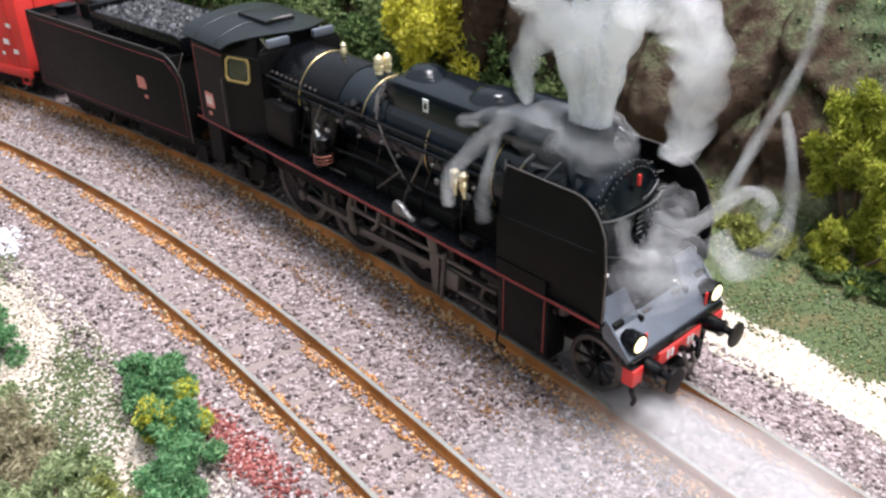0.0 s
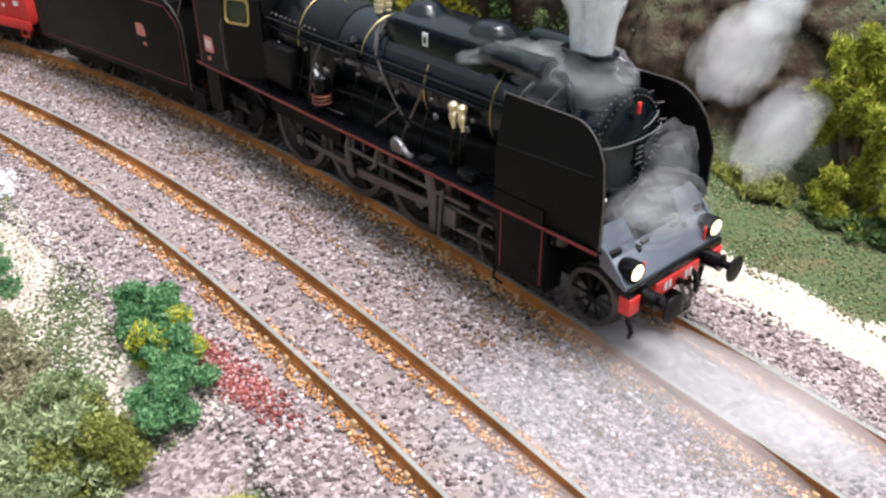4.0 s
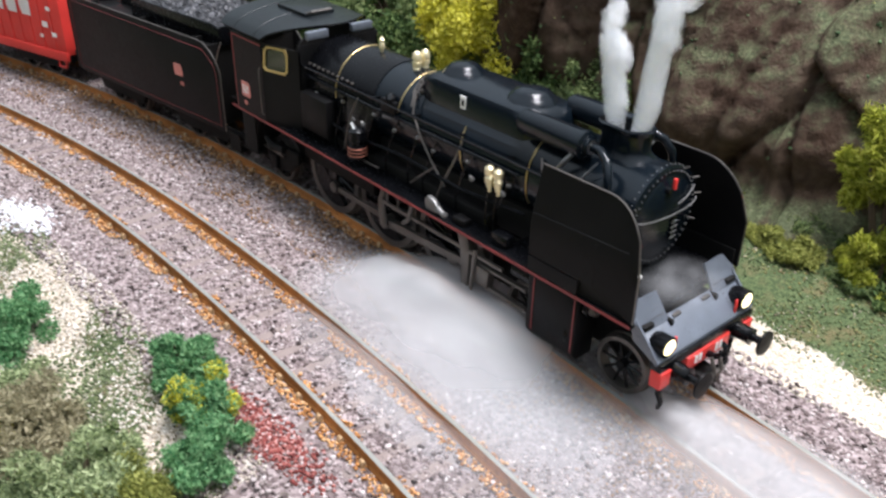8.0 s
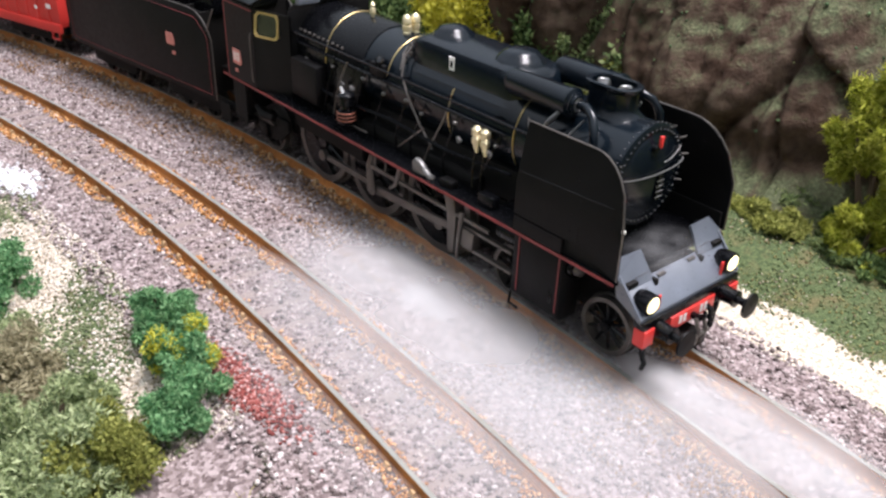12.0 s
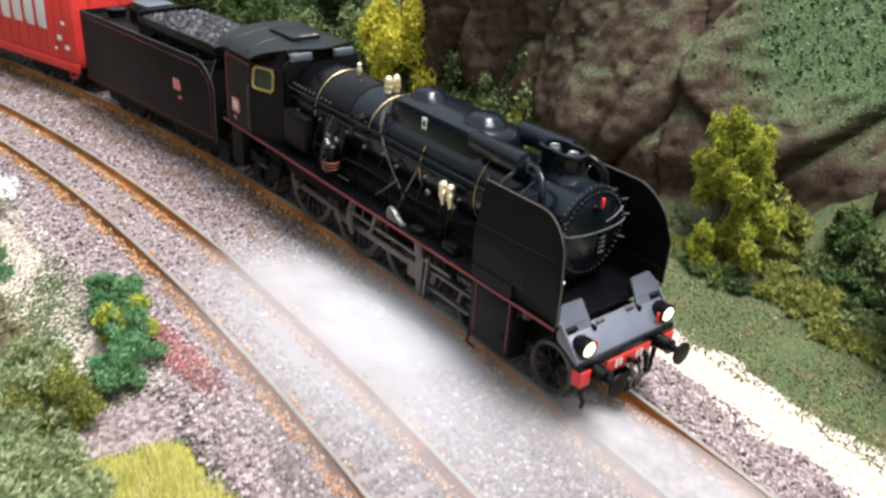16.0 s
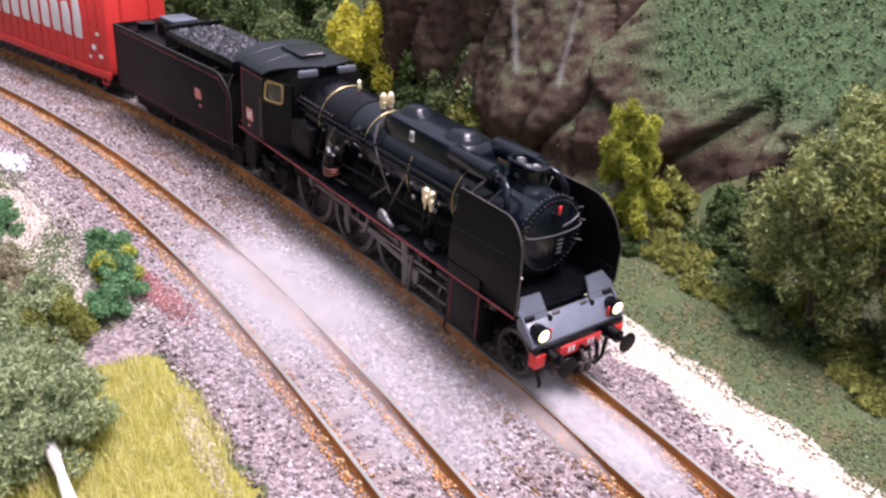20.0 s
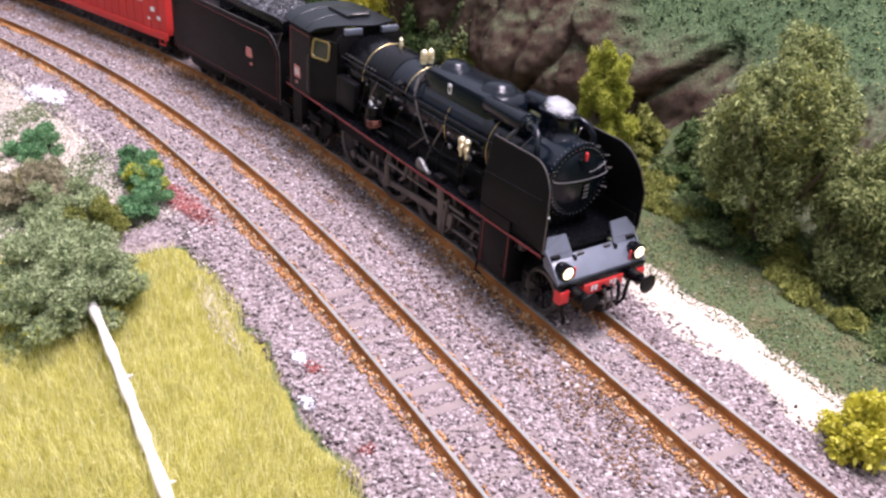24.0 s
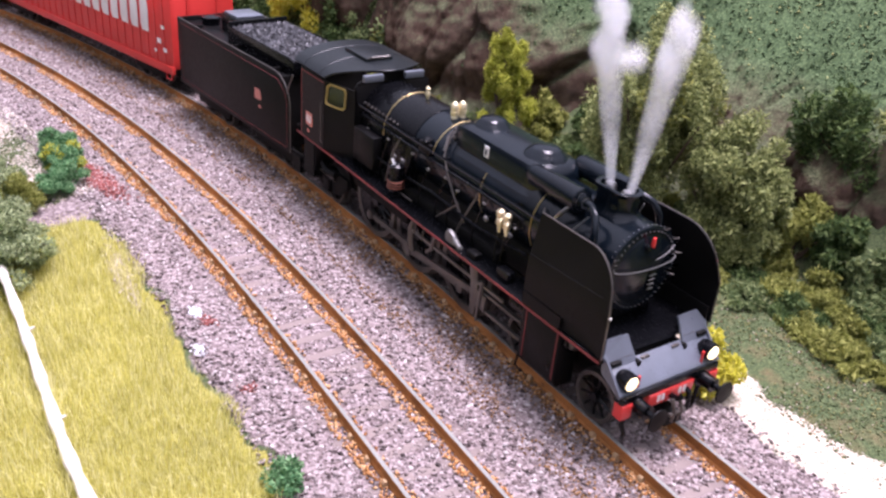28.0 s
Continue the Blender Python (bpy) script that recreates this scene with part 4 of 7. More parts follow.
def build_boiler():
    g = Geo().lathe([(8.6, -131), (10.2, -130), (10.2, -118), (10.1, -92), (9.9, -47)], (0, 0, Z0), (1, 0, 0), 48)
    part("boiler", g, BOILER, loco, "dark blue-black gloss boiler barrel")
    # firebox wrapper: straight sides under a round top
    prof = [(-10.8, 22), (-10.4, Z0)] + [(-y, z) for y, z in arc((0, Z0), 10.4, 0, 180, 20)][1:-1] + [(10.4, Z0), (10.8, 22)]
    part("firebox", sheet(prof, "x", -131, -98), BLACK, loco, bevel=0.2)
    g = Geo().lathe([(R0, -47), (R0, -21.6)], (0, 0, Z0), (1, 0, 0), 48)
    box = part("smokebox", g, BOILER, loco)
    g = Geo().lathe([(R0 - 2.2, -21.8), (R0 + 0.25, -21.8), (R0 + 0.25, -20.6), (R0 - 0.3, -20.3), (R0 - 1.9, -20.3)], (0, 0, Z0), (1, 0, 0), 48)
    part("front_ring", g, BOILER, box)
    g = Geo()
    for k in range(46):
        a = 2 * math.pi * k / 46
        g.ball((-20.25, (R0 - 0.75) * math.sin(a), Z0 + (R0 - 0.75) * math.cos(a)), 0.21, 6)
        g.ball((-21.2, (R0 + 0.27) * math.sin(a), Z0 + (R0 + 0.27) * math.cos(a)), 0.17, 6)
    part("ring_rivets", g, PEWTER, box)
    g = Geo().lathe([(8.7, 0.0), (8.6, 0.25), (7.9, 0.7), (6.4, 1.25), (4.3, 1.75), (2.0, 2.0), (0.02, 2.08)], (-20.9, 0, Z0), (1, 0, 0), 48)
    door = part("smokebox_door", g, BOILER, loco, "domed black smokebox door")
    g = Geo().tube([(-20.2 + 1.9 * math.cos(radians(a) * 0.9), 9.1 * math.sin(radians(a)), Z0 + 1.7 - 0.6 * math.cos(radians(a))) for a in range(-85, 86, 10)], 0.15, 6)
    part("door_handrail", g, PEWTER, door, "worn steel handrail across the door")
    g = Geo().tube([(-18.5, 1.6, Z0 + 2.9), (-18.7, 3.6, Z0 + 3.1), (-19.3, 6.0, Z0 + 3.4), (-20.2, 8.6, Z0 + 4.0)], 0.14, 6)
    for z in (-0.6, -1.7, -2.8, -3.9):
        g.tube([(-18.6, 0.5, Z0 + z - 0.2), (-18.3, 2.0, Z0 + z + 0.1)], 0.12, 6)
    part("door_fittings", g, PEWTER, door, "worn steel door handles")
    g = Geo().box(-18.9, -18.5, 0.6, 1.7, Z0 - 4.6, Z0 + 1.2)
    part("door_dart", g, BLACK, door)
    g = Geo().cyl((-19.9, -1.0, Z0 + 6.0), (-18.7, -1.0, Z0 + 6.0), 0.65)
    part("lamp_socket", g, BLACK, door)
    part("marker", Geo().box(-19.1, -18.5, -0.3, 0.4, Z0 + 6.1, Z0 + 8.3), RED, door, "small bright red marker", 0.1)
    for y, z in ((-8.4, 4.0), (7.9, 5.4), (9.2, 1.9), (8.6, -3.0), (4.4, 8.2)):
        part("clamp", Geo().cyl((-20.9, y, Z0 + z), (-19.6, y * 1.14, Z0 + z * 1.10), 0.17, n=8), DARKSTEEL, door)
    for x, r, a0, a1_ in ((-46.6, R0 + 0.15, -30, 80), (-66.5, 10.02, -30, 70), (-88.6, 10.12, 14, 166), (-113.2, 10.5, -5, 185)):
        pts = [(x, -math.cos(radians(a)) * r, Z0 + math.sin(radians(a)) * r) for a in range(a0, a1_ + 1, 6)]
        part("boiler_band", Geo().tube(pts, 0.15, 6), BRASS, loco, "thin brass boiler band")
    for side in (-1, 1):
        g2 = Geo().tube([(-131 + i * 9.7, side * 11.8, 38.9) for i in range(12)], 0.27, 6)
        for i in range(7):
            g2.tube([(-126 + i * 15, side * 9.2, 38.6), (-126 + i * 15, side * 11.8, 38.9)], 0.3, 6)
        part("boiler_handrail", g2, BLACK, loco, "thin dark steel handrail")
    for side in (-1, 1):
        g = Geo()
        for i in range(11):
            g.ball((-128 + i * 2.1, side * 9.6, Z0 + 4.6 - 0.03 * i), 0.42, 8)
        part("washout_plugs", g, DARKSTEEL, loco)
        part("lower_pipe", Geo().tube([(-128, side * 10.8, 36.2), (-100, side * 10.9, 36.0), (-48, side * 10.6, 35.8)], 0.35, 8), BLACK, loco)


def build_top():
    ch = lambda s, z: [(-31.0 + (2.6 * s if abs(math.cos(a)) > 1e-9 else 0) * (1 if math.cos(a) > 0 else -1) + 2.75 * s * math.cos(a), 3.1 * s * math.sin(a), z) for a in [2 * math.pi * (k + 0.5) / 36 for k in range(36)]]
    g = Geo().rings([ch(1.42, 43.2), ch(1.28, 44.0), ch(1.06, 44.8), ch(0.98, 45.8), ch(0.96, 48.6), ch(1.08, 49.0), ch(1.1, 49.7), ch(1.0, 49.9), ch(0.86, 49.8), ch(0.84, 45.7)])
    c = part("chimney", g, BOILER, loco, "oval double chimney in black enamel")
    for x in (-33.7, -28.3):
        part("blast_nozzle", Geo().lathe([(1.5, 45.6), (1.5, 48.9), (1.15, 49.5), (0.9, 49.2), (0.9, 45.9)], (x, 0, 0), (0, 0, 1), 16), STEEL, c, "small bright smoke outlet")
    # long casing with two domes
    top = [(-8.6, 40.2), (-7.4, 41.6), (-7.3, 45.6), (-6.7, 47.0), (-5.2, 47.7), (0, 48.0), (5.2, 47.7), (6.7, 47.0), (7.3, 45.6), (7.4, 41.6), (8.6, 40.2)]
    rings = []
    for x, s, dz in ((-86.5, 0.62, -3.2), (-85.4, 0.85, -1.2), (-83, 0.97, -0.3), (-80, 1, 0), (-56, 1, 0), (-52.5, 0.96, -0.3), (-50.2, 0.84, -1.4), (-49.2, 0.62, -3.4)):
        rings.append([(x + 1.5, y * s, max(40.2, z + dz)) for y, z in top])
    part("dome_casing", Geo().rings(rings), BOILER, loco, "long rounded black casing")
    for x, r in ((-77.0, 5.0), (-55.8, 5.5)):
        g = Geo().lathe([(r + 0.5, 44.0), (r + 0.4, 46.8), (r + 0.1, 47.4), (r * 0.84, 48.5), (r * 0.70, 49.1), (r * 0.66, 49.4), (r * 0.45, 49.8), (0.02, 50.0)], (x, 0, 0), (0, 0, 1), 32)
        part("dome", g, BOILER, loco, "polished black dome")
    part("data_label", Geo().box(-69.6, -68.0, -7.5, -7.25, 43.2, 46.0), WHITE, loco, "small white label")
    part("label_mark", Geo().box(-69.2, -68.4, -7.56, -7.48, 43.8, 45.2), SOOT, loco)
    for side in (-1, 1):
        g = Geo().lathe([(2.2, -51), (2.7, -50), (2.7, -35.4), (2.9, -35.2), (2.9, -34.5), (2.2, -34.2), (1.7, -33.9), (1.7, -33.3), (0.6, -33.0)], (0, side * 7.0, 46.0), (1, 0, 0), 24)
        t = part("heater_tank", g, BOILER, loco, "horizontal black feed heater drum")
        g = Geo()
        for k in range(2):
            g.lathe([(1.9 - 0.7 * k, 0), (2.05 - 0.7 * k, 0.15), (2.05 - 0.7 * k, 0.3), (1.5 - 0.7 * k, 0.5)], (-34.4 + k * 0.9, side * 7.0, 46.0), (1, 0, 0), 24)
        part("drum_flange", g, STEEL, t, "bright ribbed flange")
        part("heater_pipe", Geo().tube([(-33.4, side * 7.0, 46.0), (-30.6, side * 7.6, 46.4), (-28.2, side * 8.6, 45.4), (-26.8, side * 9.5, 43.0), (-26.4, side * 9.9, 40.4), (-26.6, side * 9.9, 37.5)], 0.85, 12), BOILER, t)
        part("pipe_collar", Geo().cyl((-26.4, side * 9.9, 39.6), (-26.5, side * 9.9, 38.6), 1.3), DARKSTEEL, t)
        part("strut", Geo().tube([(-36.0, side * 8.4, 44.6), (-37.4, side * 9.6, 42.3), (-38.6, side * 10.2, 40.6)], [0.35, 0.6, 0.3], 8), STEEL, t)
        part("thin_rod", Geo().tube([(-30.4, side * 8.2, 44.2), (-33.4, side * 10.0, 39.6)], 0.2, 6), STEEL, t)
    for y in (-1.25, 1.25):
        g = Geo().lathe([(0.9, 44.2), (1.0, 44.9), (0.8, 45.2), (1.15, 45.6), (1.15, 46.5), (0.8, 46.7), (1.15, 47.1), (1.1, 48.2), (0.7, 48.8), (0.02, 49.2)], (-92.2, y * 1.0, 0), (0, 0, 1), 16)
        part("safety_valve", g, GILT, loco, "turned brass safety valve")
    g = Geo().lathe([(0.8, 44.4), (0.5, 44.7), (0.5, 45.6), (0.75, 45.9), (0.75, 47.0), (0.5, 47.4), (0.7, 48.0), (0.02, 48.8)], (-107.5, 0, 0), (0, 0, 1), 14)
    part("whistle", g, GILT, loco, "turned brass whistle")
    for dx in (0, 2.6):
        g = Geo().lathe([(0.55, 29.6), (0.65, 30.4), (1.0, 30.9), (1.0, 32.0), (0.75, 32.3), (1.1, 32.8), (1.1, 34.0), (0.6, 34.5), (0.02, 34.7)], (-55.4 + dx, -11.6, 1.2), (0, 0, 1), 12)
        g.tube([(-54.6 + dx, -12.0, 33.8), (-53.9 + dx, -12.7, 33.4), (-53.9 + dx, -12.8, 30.8)], 0.4, 8)
        part("lubricator", g, GILT, loco, "turned brass lubricator")
        part("feed_pipe", Geo().tube([(-55.4 + dx, -11.6, 31.0), (-55.6 + dx, -12.2, 25), (-55.2 + dx, -12.4, 21.5)], 0.24, 6), BLACK, loco)
    # pipework draped over the near side
    runs = [
        [(-84, -5.5, 45.0), (-83.4, -8.6, 42.6), (-82, -10.6, 39.0), (-78.5, -11.2, 34.5), (-74, -11.6, 30), (-69, -12.0, 26)],
        [(-44, -8.6, 40.6), (-41.6, -10.6, 37.6), (-40.2, -11.6, 33), (-40.4, -12.2, 27), (-42, -12.4, 22.5)],
        [(-86, -4.2, 45.2), (-85, -7.6, 43.0), (-83.5, -9.8, 39.8)],
        [(-102, -11.6, 37), (-103, -13, 33), (-104.5, -13.4, 28), (-106, -13.3, 23)],
        [(-72, -12.2, 30), (-80, -13.0, 23.2)],
        [(-92, -13.2, 22.6), (-101, -13.2, 22.4)],
    ]
    for r in runs:
        part("pipe", Geo().tube(r, 0.24, 6), DARKSTEEL, loco)
    for side in (-1, 1):
        for x_, z_, long_ in ((-50, 33, 7.5), (-62.5, 34, 9), (-74, 32.5, 8), (-79.5, 34, 9.5), (-88, 33, 8.5), (-96, 34.5, 9), (-109, 34, 10), (-121, 33, 9)):
            y_ = side * 10.4
            part("side_pipe", Geo().tube([(x_, y_ * 0.93, z_ + 2.6), (x_ - 0.3, y_ * 1.06, z_), (x_ - 1.6, y_ * 1.14, z_ - long_ * 0.55), (x_ - 3.0, y_ * 1.14, z_ - long_), (x_ - 3.2, y_ * 1.1, 21.0)], 0.22 + 0.1 * (x_ < -90), 6), BLACK, loco)
            part("pipe_union", Geo().lathe([(0.3, 0), (0.5, 0.15), (0.5, 0.6), (0.3, 0.75)], (x_ - 0.3, y_ * 1.06, z_ - 0.4), (0, 0, 1), 8), PEWTER, loco, "small bright pipe union")
        part("feed_main", Geo().tube([(-126, side * 12.0, 27.5), (-104, side * 12.2, 27.0), (-84, side * 12.0, 28.2), (-64, side * 12.0, 27.4), (-45, side * 11.4, 28.6)], 0.42, 8), BLACK, loco)
        part("sand_pipe", Geo().tube([(-66, side * 9.6, 37.6), (-67, side * 10.9, 33), (-70, side * 12.2, 26), (-72, side * 12.4, 21.2)], 0.26, 6), DARKSTEEL, loco)
        part("side_box", Geo().box(-125, -113, min(side * 10.6, side * 13.8), max(side * 10.6, side * 13.8), 23.0, 33.0), MATT, loco, "matt black side box", 0.5)
        part("oil_box", Geo().box(-50.5, -46.0, min(side * 12.6, side * 15.2), max(side * 12.6, side * 15.2), 21.0, 23.8), BLACK, loco, "", 0.35)
        part("tool_tin", Geo().box(-62.5, -58.6, min(side * 13.0, side * 15.4), max(side * 13.0, side * 15.4), 21.0, 22.6), MATT, loco, "", 0.3)
        part("side_step", Geo().tube([(-84, side * 16.6, 20.0), (-84, side * 16.8, 17.4), (-80, side * 16.8, 17.4), (-80, side * 16.6, 20.0)], 0.22, 6), DARKSTEEL, loco)
        for x_ in (-104.0, -99.8, -60.5, -51.0):
            part("cock", Geo().lathe([(0.35, 0), (0.6, 0.3), (0.6, 0.8), (0.25, 1.2), (0.4, 1.6), (0.05, 1.9)], (x_, side * 11.6, 30.5), (0.1, side * 0.5, 0.8), 10), PEWTER, loco, "small bright drain cock")
    g = Geo()
    for k in range(5):
        g.ball((-85.4 + 0.9 * (k % 3), -5.4 - 0.9 * k * 0.7, 44.4 - 0.75 * k), 0.6, 8)
    part("valve_cluster", g, DARKSTEEL, loco, "cluster of small steel valves")
    part("steam_cock", Geo().lathe([(1.2, 0), (1.4, 1), (1.0, 2.6), (0.3, 4.4)], (-91.6, -9.2, 39.6), (0.5, -0.6, 0.1), 12), BLACK, loco)
    part("access_plate", Geo().box(-94, -88.5, -10.9, -9.6, 36.4, 39.4), MATT, loco, "", 0.3)
    # air pump
    pump = part("air_pump", Geo().lathe([(2.0, 23.0), (2.3, 23.4), (2.3, 26.4), (1.6, 26.7), (1.6, 27.4), (2.2, 27.8), (2.2, 30.2), (1.2, 30.8), (0.02, 31.2)], (-99.5, -13.9, 0), (0, 0, 1), 20), BLACK, loco)
    for z in (23.8, 24.7, 25.6):
        part("pump_fin", Geo().lathe([(2.25, z), (2.5, z + 0.15), (2.5, z + 0.35), (2.25, z + 0.5)], (-99.5, -13.9, 0), (0, 0, 1), 20), COPPER, pump, "dull red cooling fin")
    part("pump_valve", Geo().tube([(-101, -14.4, 31.6), (-99.6, -14.6, 30.6), (-98.6, -15.2, 29.2)], [0.5, 0.75, 0.4], 8), STEEL, pump, "bright steel valve")


def build_cab():
    """Side walls, angled front panels with the windows, and a roof swept back at its eaves."""
    back, knee, nose, eave = -155.0, -139.0, -126.6, 42.6
    cab = part("cab", Geo().box(-127.2, -126.6, -12.6, 12.6, 20.4, 44.0), MATT, loco, "matt black driver's cab", 0.1)
    rail_y = lambda x: 16.4 - (x - knee) * 3.8 / (nose - knee)
    for s in (-1, 1):
        ys = sorted((s * 15.9, s * 16.5))
        part("cab_side", Geo().box(back, knee, ys[0], ys[1], 20.4, eave), MATT, cab)
        # front panel: strips round the window
        x0, x1, z0, z1 = -137.6, -130.4, 36.0, 41.8

        def panel(a, b, lo, hi):
            return Geo().add([(x, s * (rail_y(x) - d), z) for x in (a, b) for d in (0, 0.6) for z in (lo, hi)], [(0, 1, 3, 2), (4, 6, 7, 5), (0, 4, 5, 1), (2, 3, 7, 6), (0, 2, 6, 4), (1, 5, 7, 3)])

        for q in ((knee, x0, 20.4, eave), (x1, nose, 20.4, eave), (x0, x1, 20.4, z0), (x0, x1, z1, eave)):
            part("front_panel", panel(*q), MATT, cab)
        hole = [(x0 - 0.1, z0 + 0.6), (x0 + 0.5, z0), (x1 - 1.2, z0), (x1 - 0.3, z0 + 0.8), (x1, z1 - 1.0), (x1 - 0.6, z1), (x0 + 1.4, z1), (x0 + 0.4, z1 - 1.0)]
        mid = ((x0 + x1) / 2, (z0 + z1) / 2)
        grown = [(mid[0] + (x - mid[0]) * 1.17, mid[1] + (z - mid[1]) * 1.19) for x, z in hole]
        put = lambda pts, d: [(x, s * (rail_y(x) + d), z) for x, z in pts]
        part("window_frame", Geo().rings([put(hole, 0.3), put(grown, 0.3), put(grown, -0.1), put(hole, -0.1), put(hole, 0.3)], True, False), BRASS, cab, "polished brass window frame")
        part("pane", panel(x0, x1, z0, z1), GLASS, cab)
        plate = [(-151.0, 25.2), (-147.0, 25.2), (-146.4, 26.2), (-147.0, 29.4), (-151.0, 29.4)]
        part("number_plate", Geo().prism(plate, "y", s * 16.5, s * 16.72), PINK, cab, "small red plate with pale marks")
        for k in range(3):
            part("plate_bar", Geo().box(-150.4 + k * 1.2, -149.8 + k * 1.2, s * 16.6 - 0.2, s * 16.6 + 0.2, 26.2, 28.6), WHITE, cab)
        part("plate_mark", Geo().box(-150.4, -148.8, s * 16.5 - 0.1, s * 16.5 + 0.1, 22.8, 23.8), PINK, cab)
        part("cab_lining", Geo().box(back + 0.4, back + 0.8, s * 16.5 - 0.06, s * 16.5 + 0.06, 20.9, eave - 0.6), LINE, cab)
        part("eaves_lining", Geo().box(back + 0.4, knee, s * 16.5 - 0.07, s * 16.5 + 0.07, eave - 0.9, eave - 0.55), LINE, cab)
        part("grab_rail", Geo().tube([(knee - 0.8, s * 16.6, 22.5), (knee - 0.8, s * 17.1, 23.2), (knee - 0.8, s * 17.1, 35.2), (knee - 0.8, s * 16.6, 36)], 0.17, 6), DARKSTEEL, cab, "thin steel grab rail")

    def crown(y):
        return eave + 5.9 * math.sqrt(max(0.0, 1 - (y / 17.3) ** 2)) ** 0.9

    ys = [float(y) for y in np.linspace(-17.0, 17.0, 29)]
    front = lambda y: -124.6 - 13.6 * (abs(y) / 17.0) ** 1.7
    g = Geo()
    rings = [[(front(y) - f * (front(y) + 159.0), y, crown(y)) for y in ys] + [(front(y) - f * (front(y) + 159.0), y * 0.965, crown(y) - 0.7) for y in ys[::-1]] for f in (0.0, 0.15, 0.4, 0.7, 1.0)]
    part("roof", g.rings(rings), ROOF, cab, "curved dark grey-black cab roof")
    part("roof_rim", Geo().tube([(front(y) + 0.05, y, crown(y) - 0.2) for y in ys], 0.28, 6), BLACK, cab)
    part("spectacle_wall", Geo().prism([(-12.4, 40.0), (12.4, 40.0), (12.0, 44.6), (8.0, 46.9), (0, 47.8), (-8.0, 46.9), (-12.0, 44.6)], "x", -127.2, -126.7), SOOT, cab)
    for y in (-8.2, 5.6):
        part("visor_light", Geo().box(-124.9, -123.4, y - 3.2, y + 3.2, 45.9, 47.9), GREY, cab, "pale grey spectacle panel", 0.2)
    part("roof_hatch", Geo().box(-149, -135, -4.6, 4.6, 48.0, 49.3), ROOF, cab, "", 0.3)
    part("hatch_rail", Geo().tube([(-136, -4.2, 48.8), (-134.2, -3.0, 49.6), (-134.2, 3.0, 49.6)], 0.4, 6), DARKSTEEL, cab)
    for x in (-141.5, -152.0):
        part("roof_seam", Geo().tube([(x, y, crown(y) + 0.02) for y in ys], 0.12, 5), ROOF, cab)
    part("cab_floor", Geo().box(-158, -127, -15.6, 15.6, 19.2, 20.4), SOOT, cab)
    part("fall_plate", Geo().box(-168, -157, -12.0, 12.0, 18.2, 18.9), SOOT, cab, "sooty plate bridging to the tender", 0.1)
    part("drag_box", Geo().box(-160, -148, -12.6, 12.6, 6.5, 19.0), SOOT, loco, "sooty black drag box under the cab", 0.4)
    for s in (-1, 1):
        ys_ = sorted((s * 10.9, s * 12.2))
        truck = part("trailing_frame", Geo().prism([(-154, 9.0), (-150, 5.4), (-146.5, 4.6), (-139.5, 4.6), (-136, 5.4), (-131, 9.4), (-131, 12.4), (-154, 12.4)], "y", ys_[0], ys_[1]), SOOT, loco, "sooty trailing truck frame", 0.3)
        part("axle_box", Geo().box(-145.0, -141.0, min(s * 12.0, s * 13.4), max(s * 12.0, s * 13.4), 4.8, 9.2), MATT, truck, "", 0.4)
        for k in range(4):
            part("spring_leaf", Geo().box(-148.5 + k * 1.1, -137.5 - k * 1.1, min(s * 12.2, s * 13.0), max(s * 12.2, s * 13.0), 9.6 + k * 0.55, 10.0 + k * 0.55), DARKSTEEL, truck)
    part("backhead", Geo().box(-135, -130, -9, 9, 20.4, 40), SOOT, cab, "", 0.5)


